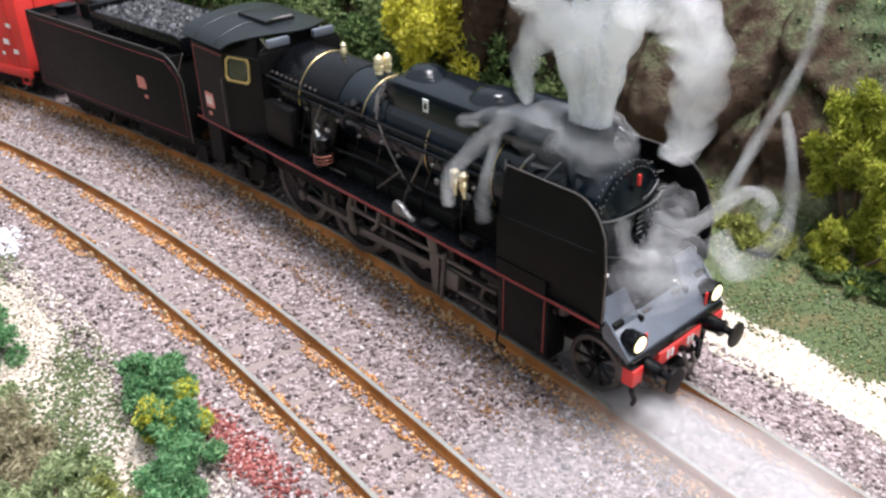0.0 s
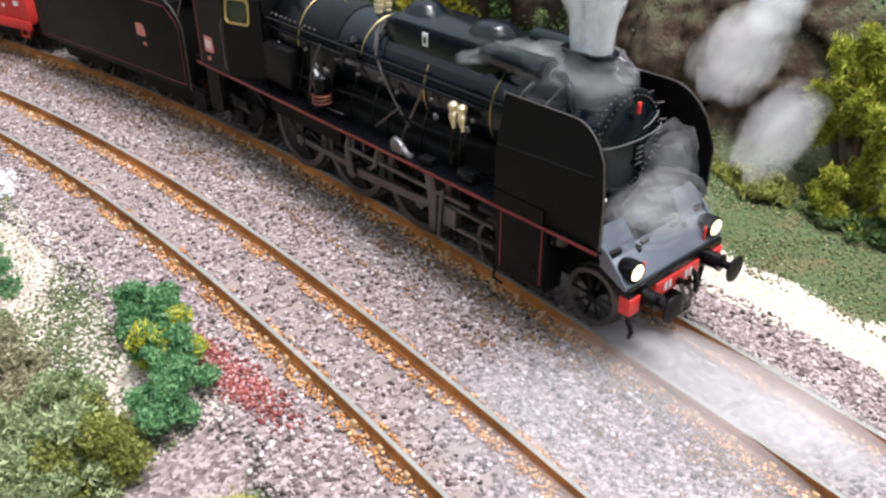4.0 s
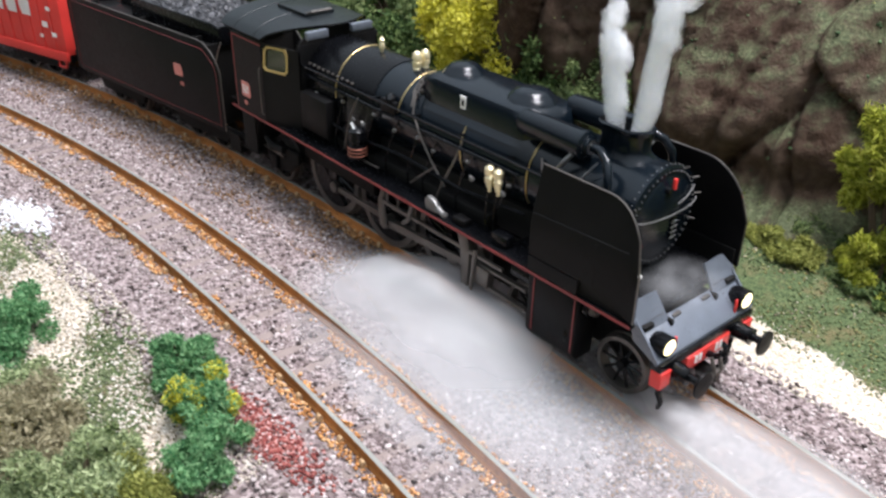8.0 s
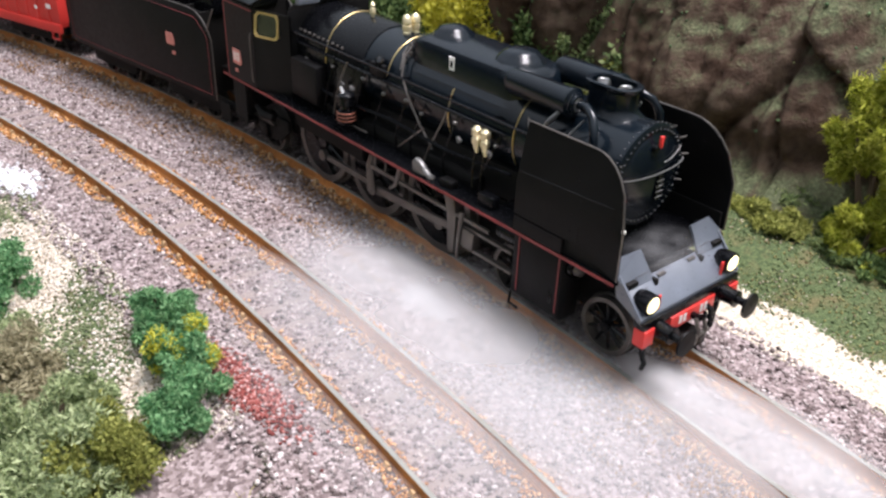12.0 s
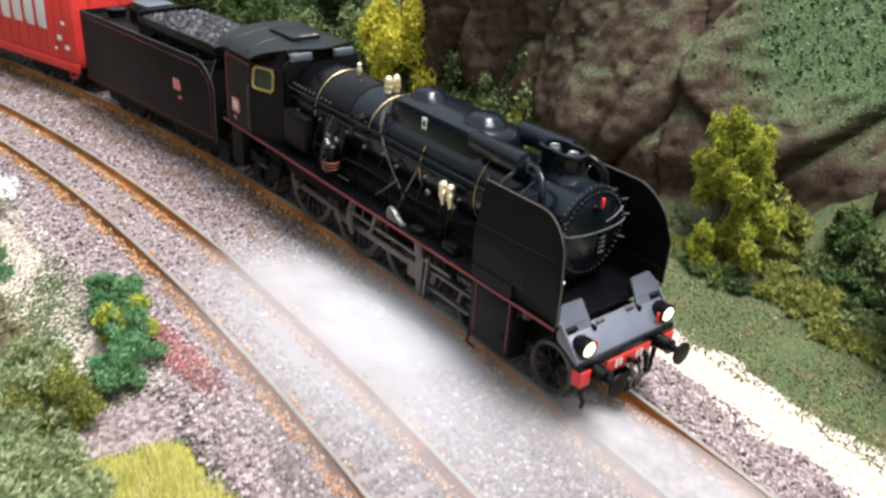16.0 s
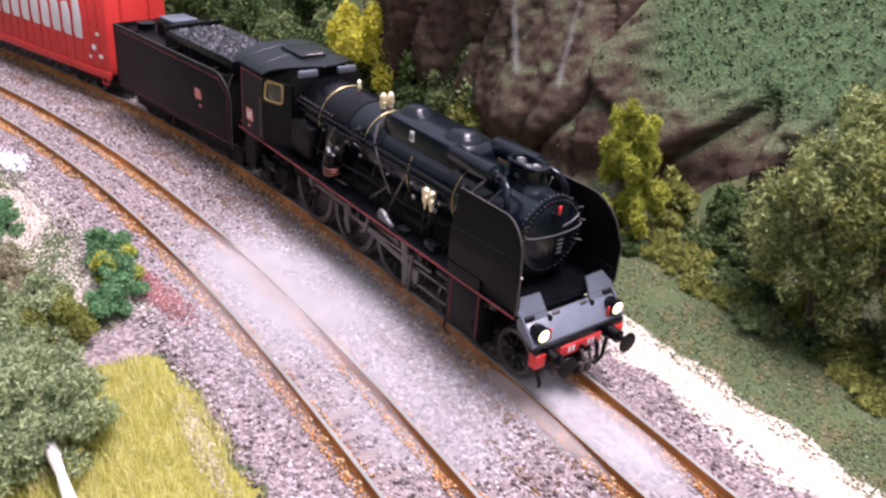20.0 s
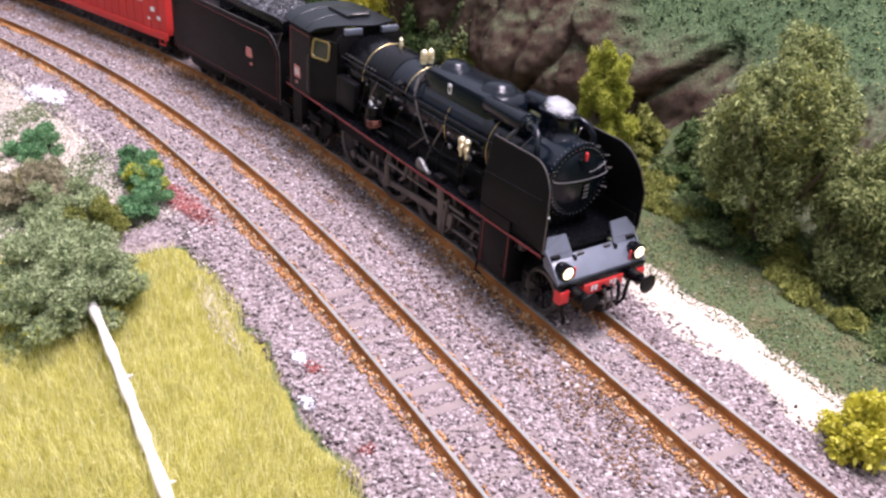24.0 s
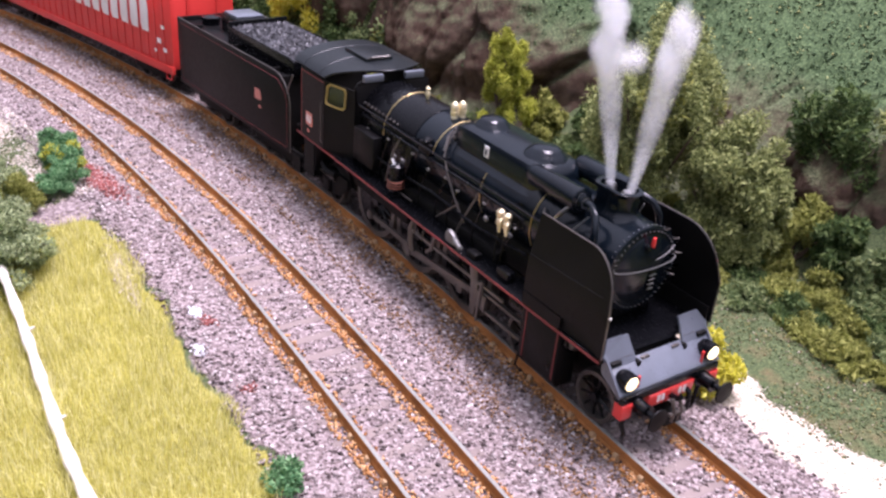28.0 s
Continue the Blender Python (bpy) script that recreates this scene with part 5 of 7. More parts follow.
def build_deck():
    for s in (-1, 1):
        ys = sorted((s * 10.6, s * 16.5))
        board = part("running_board", Geo().box(-131, -12.6, ys[0], ys[1], 20.0, 21.0), BLACK, loco, "black running board with a red edge line", 0.1)
        part("edge_line", Geo().box(-158, -12.6, s * 16.52 - 0.1, s * 16.52 + 0.1, 20.15, 20.75), LINE, board, "fine red lining")
        part("splasher", Geo().box(-130, -56, min(s * 6.8, s * 10.9), max(s * 6.8, s * 10.9), 20.2, 23.6), SOOT, loco, "", 0.8)
        # smoke deflector: upright below, leaning in above, rounded at the front
        def lean(z):
            return s * (16.5 - max(0.0, z - 31.5) * 0.2)

        n = 16
        top = []
        for k in range(n + 1):
            x = -38.4 + 26.2 * k / n
            zt = 43.0 if x < -22 else 43.0 - 13.0 * (1 - math.sqrt(max(0.0, 1 - ((x + 22) / 9.85) ** 2)))
            top.append((x, max(zt, 29.0)))
        rows = 8
        out = []
        for x, zt in top:
            col = []
            for j in range(rows + 1):
                low = 24.5 - 3.2 * smooth(-19.0, -12.6, x)
                z = low + (zt - low) * j / rows
                col.append((x, z))
            out.append(col)
        v, f = [], []
        for th in (0.0, 0.45):
            for col in out:
                v += [(x, lean(z) - s * th, z) for x, z in col]
        m_ = rows + 1
        for k in range(n):
            for j in range(rows):
                a = k * m_ + j
                f.append((a, a + m_, a + m_ + 1, a + 1))
                b = a + (n + 1) * m_
                f.append((b, b + 1, b + m_ + 1, b + m_))
        q = (n + 1) * m_
        for k in range(n):
            f.append((k * m_ + rows, (k + 1) * m_ + rows, q + (k + 1) * m_ + rows, q + k * m_ + rows))
        for j in range(rows):
            f.append((j, j + 1, q + j + 1, q + j))
            e = n * m_ + j
            f.append((e, q + e, q + e + 1, e + 1))
        d = part("smoke_deflector", Geo().add(v, f), MATT, loco, "matt black smoke deflector plate")
        part("deflector_edge", Geo().tube([(x, lean(z), z) for x, z in top] + [(-12.2, lean(26), 26.0), (-12.2, lean(21.4), 21.4)], 0.17, 6), DARKSTEEL, d, "bright worn edge")
        part("deflector_crease", Geo().tube([(-38.2, lean(33.4) + s * 0.03, 33.4), (-15.4, lean(34.4) + s * 0.03, 34.4)], 0.16, 6), MATT, d)
        part("seam", Geo().tube([(-22.4, lean(33.5) + s * 0.02, 33.4), (-22.2, lean(29) + s * 0.02, 25.0)], 0.16, 6), MATT, d)
        part("lower_panel", Geo().box(-38.4, -25.6, min(s * 16.0, s * 16.5), max(s * 16.0, s * 16.5), 21.0, 24.1), MATT, d)
        # added black plate that keeps the gap under the deflector dark
        part("gap_backing", Geo().box(-38.4, -12.8, min(s * 15.2, s * 15.7), max(s * 15.2, s * 15.7), 21.0, 25.2), SOOT, d)
        # white block drawn in place of a lamp glint on the near edge
        if s < 0:
            part("edge_glint", Geo().box(-12.6, -12.0, s * 16.2 - 0.25, s * 16.2 + 0.25, 31.0, 31.6), WHITE, d, "small white block painting a lamp glint", 0.1)
        for z in (26.5, 30.0, 36.5):
            part("stay", Geo().tube([(-24, lean(z), z), (-24, s * 9.8, z + 0.6)], 0.3, 6), BLACK, d)
        part("deflector_lining", Geo().tube([(x + 0.4, lean(z) + s * 0.04, z - 0.9) for x, z in top[1:-1]], 0.07, 5), LINE, d)
        # cylinder block with red-lined casing
        cy = part("cylinder", Geo().prism([(s * 10.4, 5.5), (s * 15.2, 5.5), (s * 16.3, 7.2), (s * 16.3, 20.0), (s * 10.4, 20.0)], "x", -38.0, -25.0), MATT, loco, "black cylinder casing lined in red", 0.3)
        for x in (-36.4, -25.7):
            part("casing_line", Geo().box(x - 0.15, x + 0.15, s * 16.34 - 0.08, s * 16.34 + 0.08, 7.6, 19.8), LINE, cy)
        part("cylinder_cover", Geo().lathe([(3.9, 0), (3.7, 0.7), (1.5, 1.3), (0.02, 1.5)], (-27.5, s * 12.8, 10.6), (1, 0, 0), 20), BLACK, cy)
        part("valve_chest", Geo().cyl((-44, s * 13.2, 17.6), (-23.5, s * 13.2, 17.6), 2.2), BLACK, cy)
        part("chest_cap", Geo().lathe([(1.5, 0), (1.3, 1.0), (0.5, 1.4)], (-23.5, s * 13.2, 17.6), (1, 0, 0), 14), DARKSTEEL, cy)
        part("drain_cock", Geo().tube([(-38.5, s * 15.5, 6.0), (-38.5, s * 15.9, 3.4), (-36, s * 15.9, 3.2)], 0.3, 6), SOOT, cy)
        for z in (8.3, 13.0):
            part("slide_bar", Geo().box(-58.5, -40.4, s * 13.7 - 0.55, s * 13.7 + 0.55, z, z + 0.75), DARKSTEEL, loco, "oily grey slide bar", 0.1)
        part("slide_bracket", Geo().prism([(-59.6, 6.0), (-57.6, 6.0), (-57.2, 15), (-58.2, 20), (-61.5, 20), (-60.2, 15)], "y", s * 12.4, s * 14.9), DARKSTEEL, loco, "oily grey motion bracket", 0.15)
        # expansion link and valve rods
        part("expansion_link", Geo().tube([(-88.6, s * 14.2, 18.5), (-89.4, s * 14.3, 15.5), (-89.3, s * 14.3, 12.0), (-88.2, s * 14.2, 9.2)], [0.7, 0.95, 0.95, 0.7], 8), DARKSTEEL, loco, "curved expansion link")
        part("radius_rod", Geo().box(-89, -47, s * 14.6 - 0.3, s * 14.6 + 0.3, 15.2, 16.1), DARKSTEEL, loco, "", 0.1)
        part("combination_lever", Geo().tube([(-55.0, s * 15.0, 17.2), (-56.0, s * 15.0, 9.0), (-56.4, s * 14.9, 5.2)], [0.55, 0.5, 0.4], 8), DARKSTEEL, loco)
        part("lifting_arm", Geo().tube([(-76.5, s * 14.8, 20), (-78.5, s * 14.9, 14.5), (-80.5, s * 14.9, 13.0)], [0.8, 0.55, 0.5], 8), DARKSTEEL, loco)
        cast = part("reverser_bracket", Geo().prism([(-71.2, 21.0), (-67.4, 21.0), (-66.6, 22.4), (-68.2, 24.0), (-70.4, 24.6), (-71.4, 23.4)], "y", s * 14.6, s * 16.0), PEWTER, loco, "grey cast bracket", 0.45)
        part("bracket_arm", Geo().lathe([(0.9, 0), (1.0, 0.6), (0.7, 1.2), (0.7, 2.4), (0.95, 2.7), (0.4, 3.4)], (-67.6, s * 15.3, 22.2), (0.9, 0, -0.3), 12), PEWTER, cast)
        part("frame_plate", Geo().prism([(-158, 12), (-150, 7), (-128, 7), (-124, 13), (-62, 13), (-55, 8), (-10, 9), (-10, 19.5), (-158, 19.5)], "y", s * 6.6, s * 7.4), SOOT, loco)
        part("ashpan_side", Geo().prism([(-130, 12), (-98, 12), (-98, 21), (-130, 21)], "y", s * 8.0, s * 10.4), SOOT, loco, "", 0.3)
        part("injector", Geo().tube([(-136, s * 13.5, 12.5), (-141, s * 14, 12.2), (-145, s * 13.6, 13.5)], [0.9, 1.2, 0.8], 10), SOOT, loco)
        part("cab_step", Geo().box(-154, -147, s * 13.2 - 0.3, s * 15.6 + 0.3 if s > 0 else s * 13.2 + 0.3, 8.0, 8.7) if s > 0 else Geo().box(-154, -147, -15.9, -12.9, 8.0, 8.7), SOOT, loco)
        part("step_hanger", Geo().box(-154, -147, s * 15.6 - 0.2, s * 15.6 + 0.2, 8.7, 20), SOOT, loco)
    # front platform: black plate, lamp sheen painted grey, sloping to the beam, with raised side wings
    plate = part("front_platform", Geo().prism([(-7.4, 14.7), (-6.6, 14.8), (-6.7, 15.5), (-11.2, 19.4), (-12.0, 19.6), (-12.4, 19.0)], "y", -14.6, 14.6), GREY, loco, "sloping black front platform plate, its lamp sheen painted slate grey", 0.12)
    for s in (-1, 1):
        g = Geo().add([(-10.9, s * 7.0, 19.2), (-10.9, s * 14.6, 19.2), (-12.6, s * 15.6, 21.6), (-14.2, s * 13.4, 24.4), (-14.2, s * 7.6, 24.2)], [(0, 1, 2, 3, 4)])
        g.add([(x - 0.45, y, z - 0.25) for x, y, z in g.v], [(0, 1, 2, 3, 4)])
        g.f += [(i, (i + 1) % 5, 5 + (i + 1) % 5, 5 + i) for i in range(5)]
        part("wing_plate", g, GREY, plate, "angled black wing plate, its lamp sheen painted slate grey")
        part("side_plate", Geo().prism([(-6.8, 14.6), (-6.6, 15.4), (-12.6, 21.8), (-13.6, 21.0), (-12.6, 17.4)], "y", min(s * 14.6, s * 15.1), max(s * 14.6, s * 15.1)), GREY, plate)
        part("foothold", Geo().box(-12.4, -10.8, s * 12.9 - 1.4, s * 12.9 + 1.4, 19.5, 20.5), SOOT, plate, "small dark foothold", 0.2)
        g = Geo()
        for k in range(5):
            g.ball((-11.75, s * (8.0 + k * 0.8), 20.6), 0.16, 6)
        for k in range(4):
            g.ball((-8.0 - k * 0.75, s * 9.6, 16.7 + k * 0.66), 0.14, 6)
        part("plate_rivets", g, DARKSTEEL, plate)
        part("hinge", Geo().box(-11.4, -10.7, s * 4.6 - 1.1, s * 4.6 + 1.1, 19.1, 19.7), DARKSTEEL, plate, "", 0.1)
    # solid blocks added to keep the space behind wheels and under boiler dark
    part("frame_filler", Geo().box(-128, -14, -6.4, 6.4, 5.5, 20.2), SOOT, loco, "black filler block between the frames")
    part("belly_filler", Geo().box(-98, -46, -8.0, 8.0, 20.2, 27.5), SOOT, loco, "black filler block under the boiler", 0.5)
    part("deck_under_smokebox", Geo().box(-47, -13.0, -10.6, 10.6, 20.2, 21.4), BLACK, loco)
    part("saddle", Geo().prism([(-8.5, 21.4), (8.5, 21.4), (6.0, 27), (-6.0, 27)], "x", -44, -23), BLACK, loco, "", 0.5)
    beam = part("buffer_beam", Geo().box(-8.6, -6.0, -14.6, 14.6, 13.1, 14.9), BLACK, loco, "black buffer beam with red panels", 0.15)
    part("beam_panel", Geo().box(-8.2, -5.7, -6.8, 6.8, 10.2, 13.2), RED, beam, "bright red beam panel", 0.1)
    for s in (-1, 1):
        part("beam_end", Geo().box(-8.2, -5.7, s * 13.1 - 1.5, s * 13.1 + 1.5, 9.6, 13.1), RED, beam, "bright red beam end", 0.1)
        for k in range(2):
            part("panel_bar", Geo().box(-5.72, -5.6, s * (2.6 + 1.3 * k) - 0.4, s * (2.6 + 1.3 * k) + 0.4, 10.9, 12.6), WHITE, beam)
        b = part("buffer", Geo().lathe([(2.1, 0), (2.2, 0.6), (1.75, 0.8), (1.55, 3.6), (1.75, 3.8), (1.75, 4.2), (0.8, 4.3), (0.8, 6.6)], (-7.0, s * 10.05, 12.2), (1, 0, 0), 18), BLACK, loco, "black sprung buffer")
        part("buffer_head", Geo().lathe([(0.9, -0.6), (2.5, -0.35), (2.7, -0.1), (2.6, 0.15), (0.02, 0.4)], (0, s * 10.05, 12.2), (1, 0, 0), 26), MATT, b, "round matt black buffer head")
        lamp = part("headlamp", Geo().lathe([(0.7, -3.4), (1.6, -3.1), (2.0, -2.2), (2.1, -0.4), (2.15, 0.3), (1.8, 0.35)], (-6.9, s * 12.3, 17.7), (1, 0, -0.05), 24), BLACK, loco, "round black headlamp, lit")
        part("lens", Geo().lathe([(1.75, -0.1), (1.45, 0.3), (0.8, 0.55), (0.02, 0.65)], (-6.6, s * 12.3, 17.7), (1, 0, -0.05), 20), LENS, lamp, "glowing warm white lens")
        part("lamp_bracket", Geo().box(-9.2, -7.2, s * 12.2 - 0.8, s * 12.2 + 0.8, 14.6, 16.4), BLACK, lamp, "", 0.15)
        part("red_flag", Geo().box(-7.4, -7.0, s * 9.7 - 0.35, s * 9.7 + 0.35, 15.4, 18.6), RED, loco, "small red lamp iron", 0.1)
        part("guard_iron", Geo().tube([(-7.6, s * 11.6, 9.4), (-7.8, s * 11.4, 6.0), (-7.4, s * 10.6, 3.6), (-8.6, s * 9.4, 1.2)], [0.6, 0.55, 0.5, 0.5], 8), BLACK, loco, "bent guard iron")
    hook = part("coupling", Geo().tube([(-7, 0, 11.2), (-4.2, 0, 11.4), (-3.0, 0, 12.4), (-3.4, 0, 13.3)], [0.8, 0.7, 0.5, 0.3], 8), BLACK, loco, "black coupling hook with screw link")
    for y in (-1.1, 1.1):
        part("link", Geo().tube([(-4.2, y, 11.6), (-3.0, y, 9.0), (-3.6, y * 0.8, 6.0)], 0.4, 8), DARKSTEEL, hook)
    part("link_screw", Geo().tube([(-3.3, -2.4, 8.4), (-3.3, 2.4, 8.4)], 0.45, 8), DARKSTEEL, hook)
    part("brake_hose", Geo().tube([(-6.8, 4.6, 12.0), (-5.0, 5.0, 10.8), (-4.6, 5.2, 7.6), (-5.8, 5.4, 5.0)], 0.6, 8), BLACK, loco)
    part("coupler_block", Geo().box(-10, -3.5, -2.6, 2.6, 5.0, 7.6), SOOT, loco, "", 0.4)


build_boiler()
build_top()
build_cab()
build_deck()
# running gear that turns
BOGIE_R, DRIVE_R = 6.1, 11.4
DRIVERS = (-69.0, -93.0, -117.0)
turning = []
for s in (-1, 1):
    for x in (-17.8, -43.5):
        turning.append((wheel(BOGIE_R, x, s, loco, 10, "bogie_wheel", 8.3, 1.7), x, BOGIE_R, 0))
    for x in DRIVERS:
        turning.append((wheel(DRIVE_R, x, s, loco, 16, "driving_wheel", 8.2, 1.6, True), x, DRIVE_R, 40))
    turning.append((wheel(6.6, -143.0, s, loco, 10, "trailing_wheel", 8.3, 1.7), -143.0, 6.6, 0))
rods = []
for s in (-1, 1):
    g = Geo().box(-117 + 2, -69 - 2, s * 11.5 - 0.45, s * 11.5 + 0.45, DRIVE_R - 0.75, DRIVE_R + 0.75)
    for x in DRIVERS:
        g.cyl((x, s * 10.6, DRIVE_R), (x, s * 12.2, DRIVE_R), 1.5, n=16)
    rods.append((part("coupling_rod", g, DARKSTEEL, loco, "oily grey coupling rod", 0.12), s))
# main rod from the middle drivers to the crosshead
heads = []
for s in (-1, 1):
    g = Geo().prism([(-2.6, -2.2), (2.6, -2.2), (3.0, 2.2), (-2.2, 2.6)], "y", s * 12.6, s * 14.8)
    heads.append((part("crosshead", g, DARKSTEEL, loco, "oily grey steel crosshead", 0.2), s))
    g = Geo().prism([(0, -0.9), (-36.0, -1.1), (-36.0, 1.1), (0, 0.9)], "y", s * 12.4, s * 13.2)
    g.cyl((-36.0, s * 12.2, 0), (-36.0, s * 13.6, 0), 1.7)
    heads.append((part("main_rod", g, DARKSTEEL, loco, "oily grey main rod", 0.12), s))

# ---- the tender ----
tender = tagged(new("tender"), "black coal tender with red lining behind the locomotive", "tender")


def build_tender():
    # x measured from the tender's own origin, at its front
    prof = [(-93, 10.6), (-6.6, 10.6), (-6.6, 28.4), (-8.0, 31.4), (-10.4, 34.0), (-13.6, 35.8), (-17.0, 36.2), (-93, 36.2)]
    for s in (-1, 1):
        w = part("side_wall", sheet(prof, "y", s * 15.6, s * 16.2), MATT, tender, "black side wall with faint red lining", 0.12)
        pts = [(-91.5, s * 16.24, 12), (-8.2, s * 16.24, 12), (-8.2, s * 16.24, 28.2), (-9.6, s * 16.24, 30.8), (-14.0, s * 16.24, 34.0), (-91.5, s * 16.24, 34.6), (-91.5, s * 16.24, 12)]
        part("lining", Geo().tube(pts, 0.1, 4), LINE, w)
        part("top_bead", Geo().tube([(x, s * 15.9, z) for x, z in prof[1:]], 0.22, 6), DARKSTEEL, w)
        part("number_plate", Geo().prism([(-30.2, 22.9), (-26.2, 22.9), (-25.8, 23.9), (-26.6, 26.5), (-30.2, 26.5)], "y", s * 16.2, s * 16.42), PINK, w, "small red plate with pale marks")
        for k in range(2):
            part("plate_mark", Geo().box(-27.6 + k * 1.0, -27.0 + k * 1.0, s * 16.3 - 0.15, s * 16.3 + 0.15, 20.1, 21.1), PINK, w)
        part("handrail", Geo().tube([(-7.6, s * 16.4, 31.2), (-5.4, s * 16.7, 34.6), (-3.6, s * 16.4, 38.2)], 0.22, 6), DARKSTEEL, w)
        part("bogie_frame", Geo().prism([(-86, 4.2), (-60, 4.2), (-58, 8.6), (-88, 8.6)], "y", s * 10.6, s * 12.2), SOOT, tender, "", 0.3)
        part("bogie_frame", Geo().prism([(-38, 4.2), (-12, 4.2), (-10, 8.6), (-40, 8.6)], "y", s * 10.6, s * 12.2), SOOT, tender, "", 0.3)
        part("sole_bar", Geo().box(-94, 0, s * 13.6 - 0.5, s * 13.6 + 0.5, 8.6, 10.8), SOOT, tender, "", 0.1)
        part("step", Geo().box(-6, -1, s * 14.2 - 1.2, s * 14.2 + 1.2, 5.2, 5.9), SOOT, tender)
        part("step_plate", Geo().box(-6, -1, s * 15.2 - 0.2, s * 15.2 + 0.2, 5.9, 10.6), SOOT, tender)
    part("tank", Geo().box(-93.4, -12, -15.6, 15.6, 10.4, 34.4), MATT, tender, "", 0.3)
    part("front_wall", Geo().box(-12.4, -11.6, -15.6, 15.6, 10.4, 35.4), SOOT, tender)
    part("back_wall", Geo().box(-94, -93.2, -16.2, 16.2, 10.4, 36.2), MATT, tender, "", 0.1)
    for s in (-1, 1):
        part("bunker_rail", Geo().prism([(-58, 34.2), (-11, 34.2), (-11, 39.6), (-14, 40.4), (-58, 40.6)], "y", s * 11.2, s * 11.9), BLACK, tender, "", 0.15)
    part("bunker_front", Geo().box(-11.6, -10.8, -11.4, 11.4, 34.2, 40.0), BLACK, tender, "", 0.1)
    part("bunker_back", Geo().box(-58.6, -57.6, -11.9, 11.9, 34.2, 42.2), BLACK, tender, "", 0.1)
    part("tool_box", Geo().box(-76, -62.5, -6.2, 6.2, 34.2, 41.2), BLACK, tender, "", 0.4)
    part("box_lid", Geo().box(-75, -64, -5.4, 5.4, 41.2, 41.9), GREY, tender, "pale worn box lid", 0.2)
    part("water_hatch", Geo().lathe([(3.4, 34.2), (3.4, 36.6), (3.8, 36.8), (3.8, 37.4), (1, 38.0), (0.02, 38.1)], (-85.5, -6.0, 0), (0, 0, 1), 20), BLACK, tender)
    for x in (-80, -50, -20):
        part("stiffener", Geo().box(x - 0.4, x + 0.4, -15.4, -12, 34.4, 36.0), SOOT, tender)
    part("rear_beam", Geo().box(-95, -93.8, -14, 14, 8.4, 11.8), SOOT, tender, "", 0.1)
    # coal
    rng = np.random.default_rng(5)
    g = Geo()
    g.prism([(-57, 35.8), (-12, 35.8), (-12, 38.6), (-21, 39.4), (-41, 40.6), (-57, 40.4)], "y", -11.1, 11.1)
    c = part("coal_bed", g, COAL, tender)
    g = Geo()
    for _ in range(900):
        x, y = rng.uniform(-56.5, -12.5), rng.uniform(-10.8, 10.8)
        z = float(np.interp(x, [-57, -41, -21, -12], [40.4, 40.6, 39.4, 38.6])) + rng.uniform(-0.1, 0.5) - abs(y) * 0.03
        r = rng.uniform(0.45, 0.95)
        d = [Vector(rng.normal(size=3)).normalized() * r * rng.uniform(0.7, 1.2) for _ in range(6)]
        base = [Vector((r, 0, 0)), Vector((-r, 0, 0)), Vector((0, r, 0)), Vector((0, -r, 0)), Vector((0, 0, r)), Vector((0, 0, -r))]
        g.add([(x + (b + q * 0.35).x, y + (b + q * 0.35).y, z + (b + q * 0.35).z) for b, q in zip(base, d)], [(0, 2, 4), (2, 1, 4), (1, 3, 4), (3, 0, 4), (2, 0, 5), (1, 2, 5), (3, 1, 5), (0, 3, 5)])
    tagged(part("coal", g, COAL, tender, "loose dark coal", smooth=False), kind="stuff")
    wh = []
    for s in (-1, 1):
        for x in (-18, -32, -66, -80):
            wh.append((wheel(5.6, x, s, tender, 8, "tender_wheel", 8.3, 1.6), x, 5.6, 0))
    return wh


turning_t = build_tender()

# ---- red vans ----


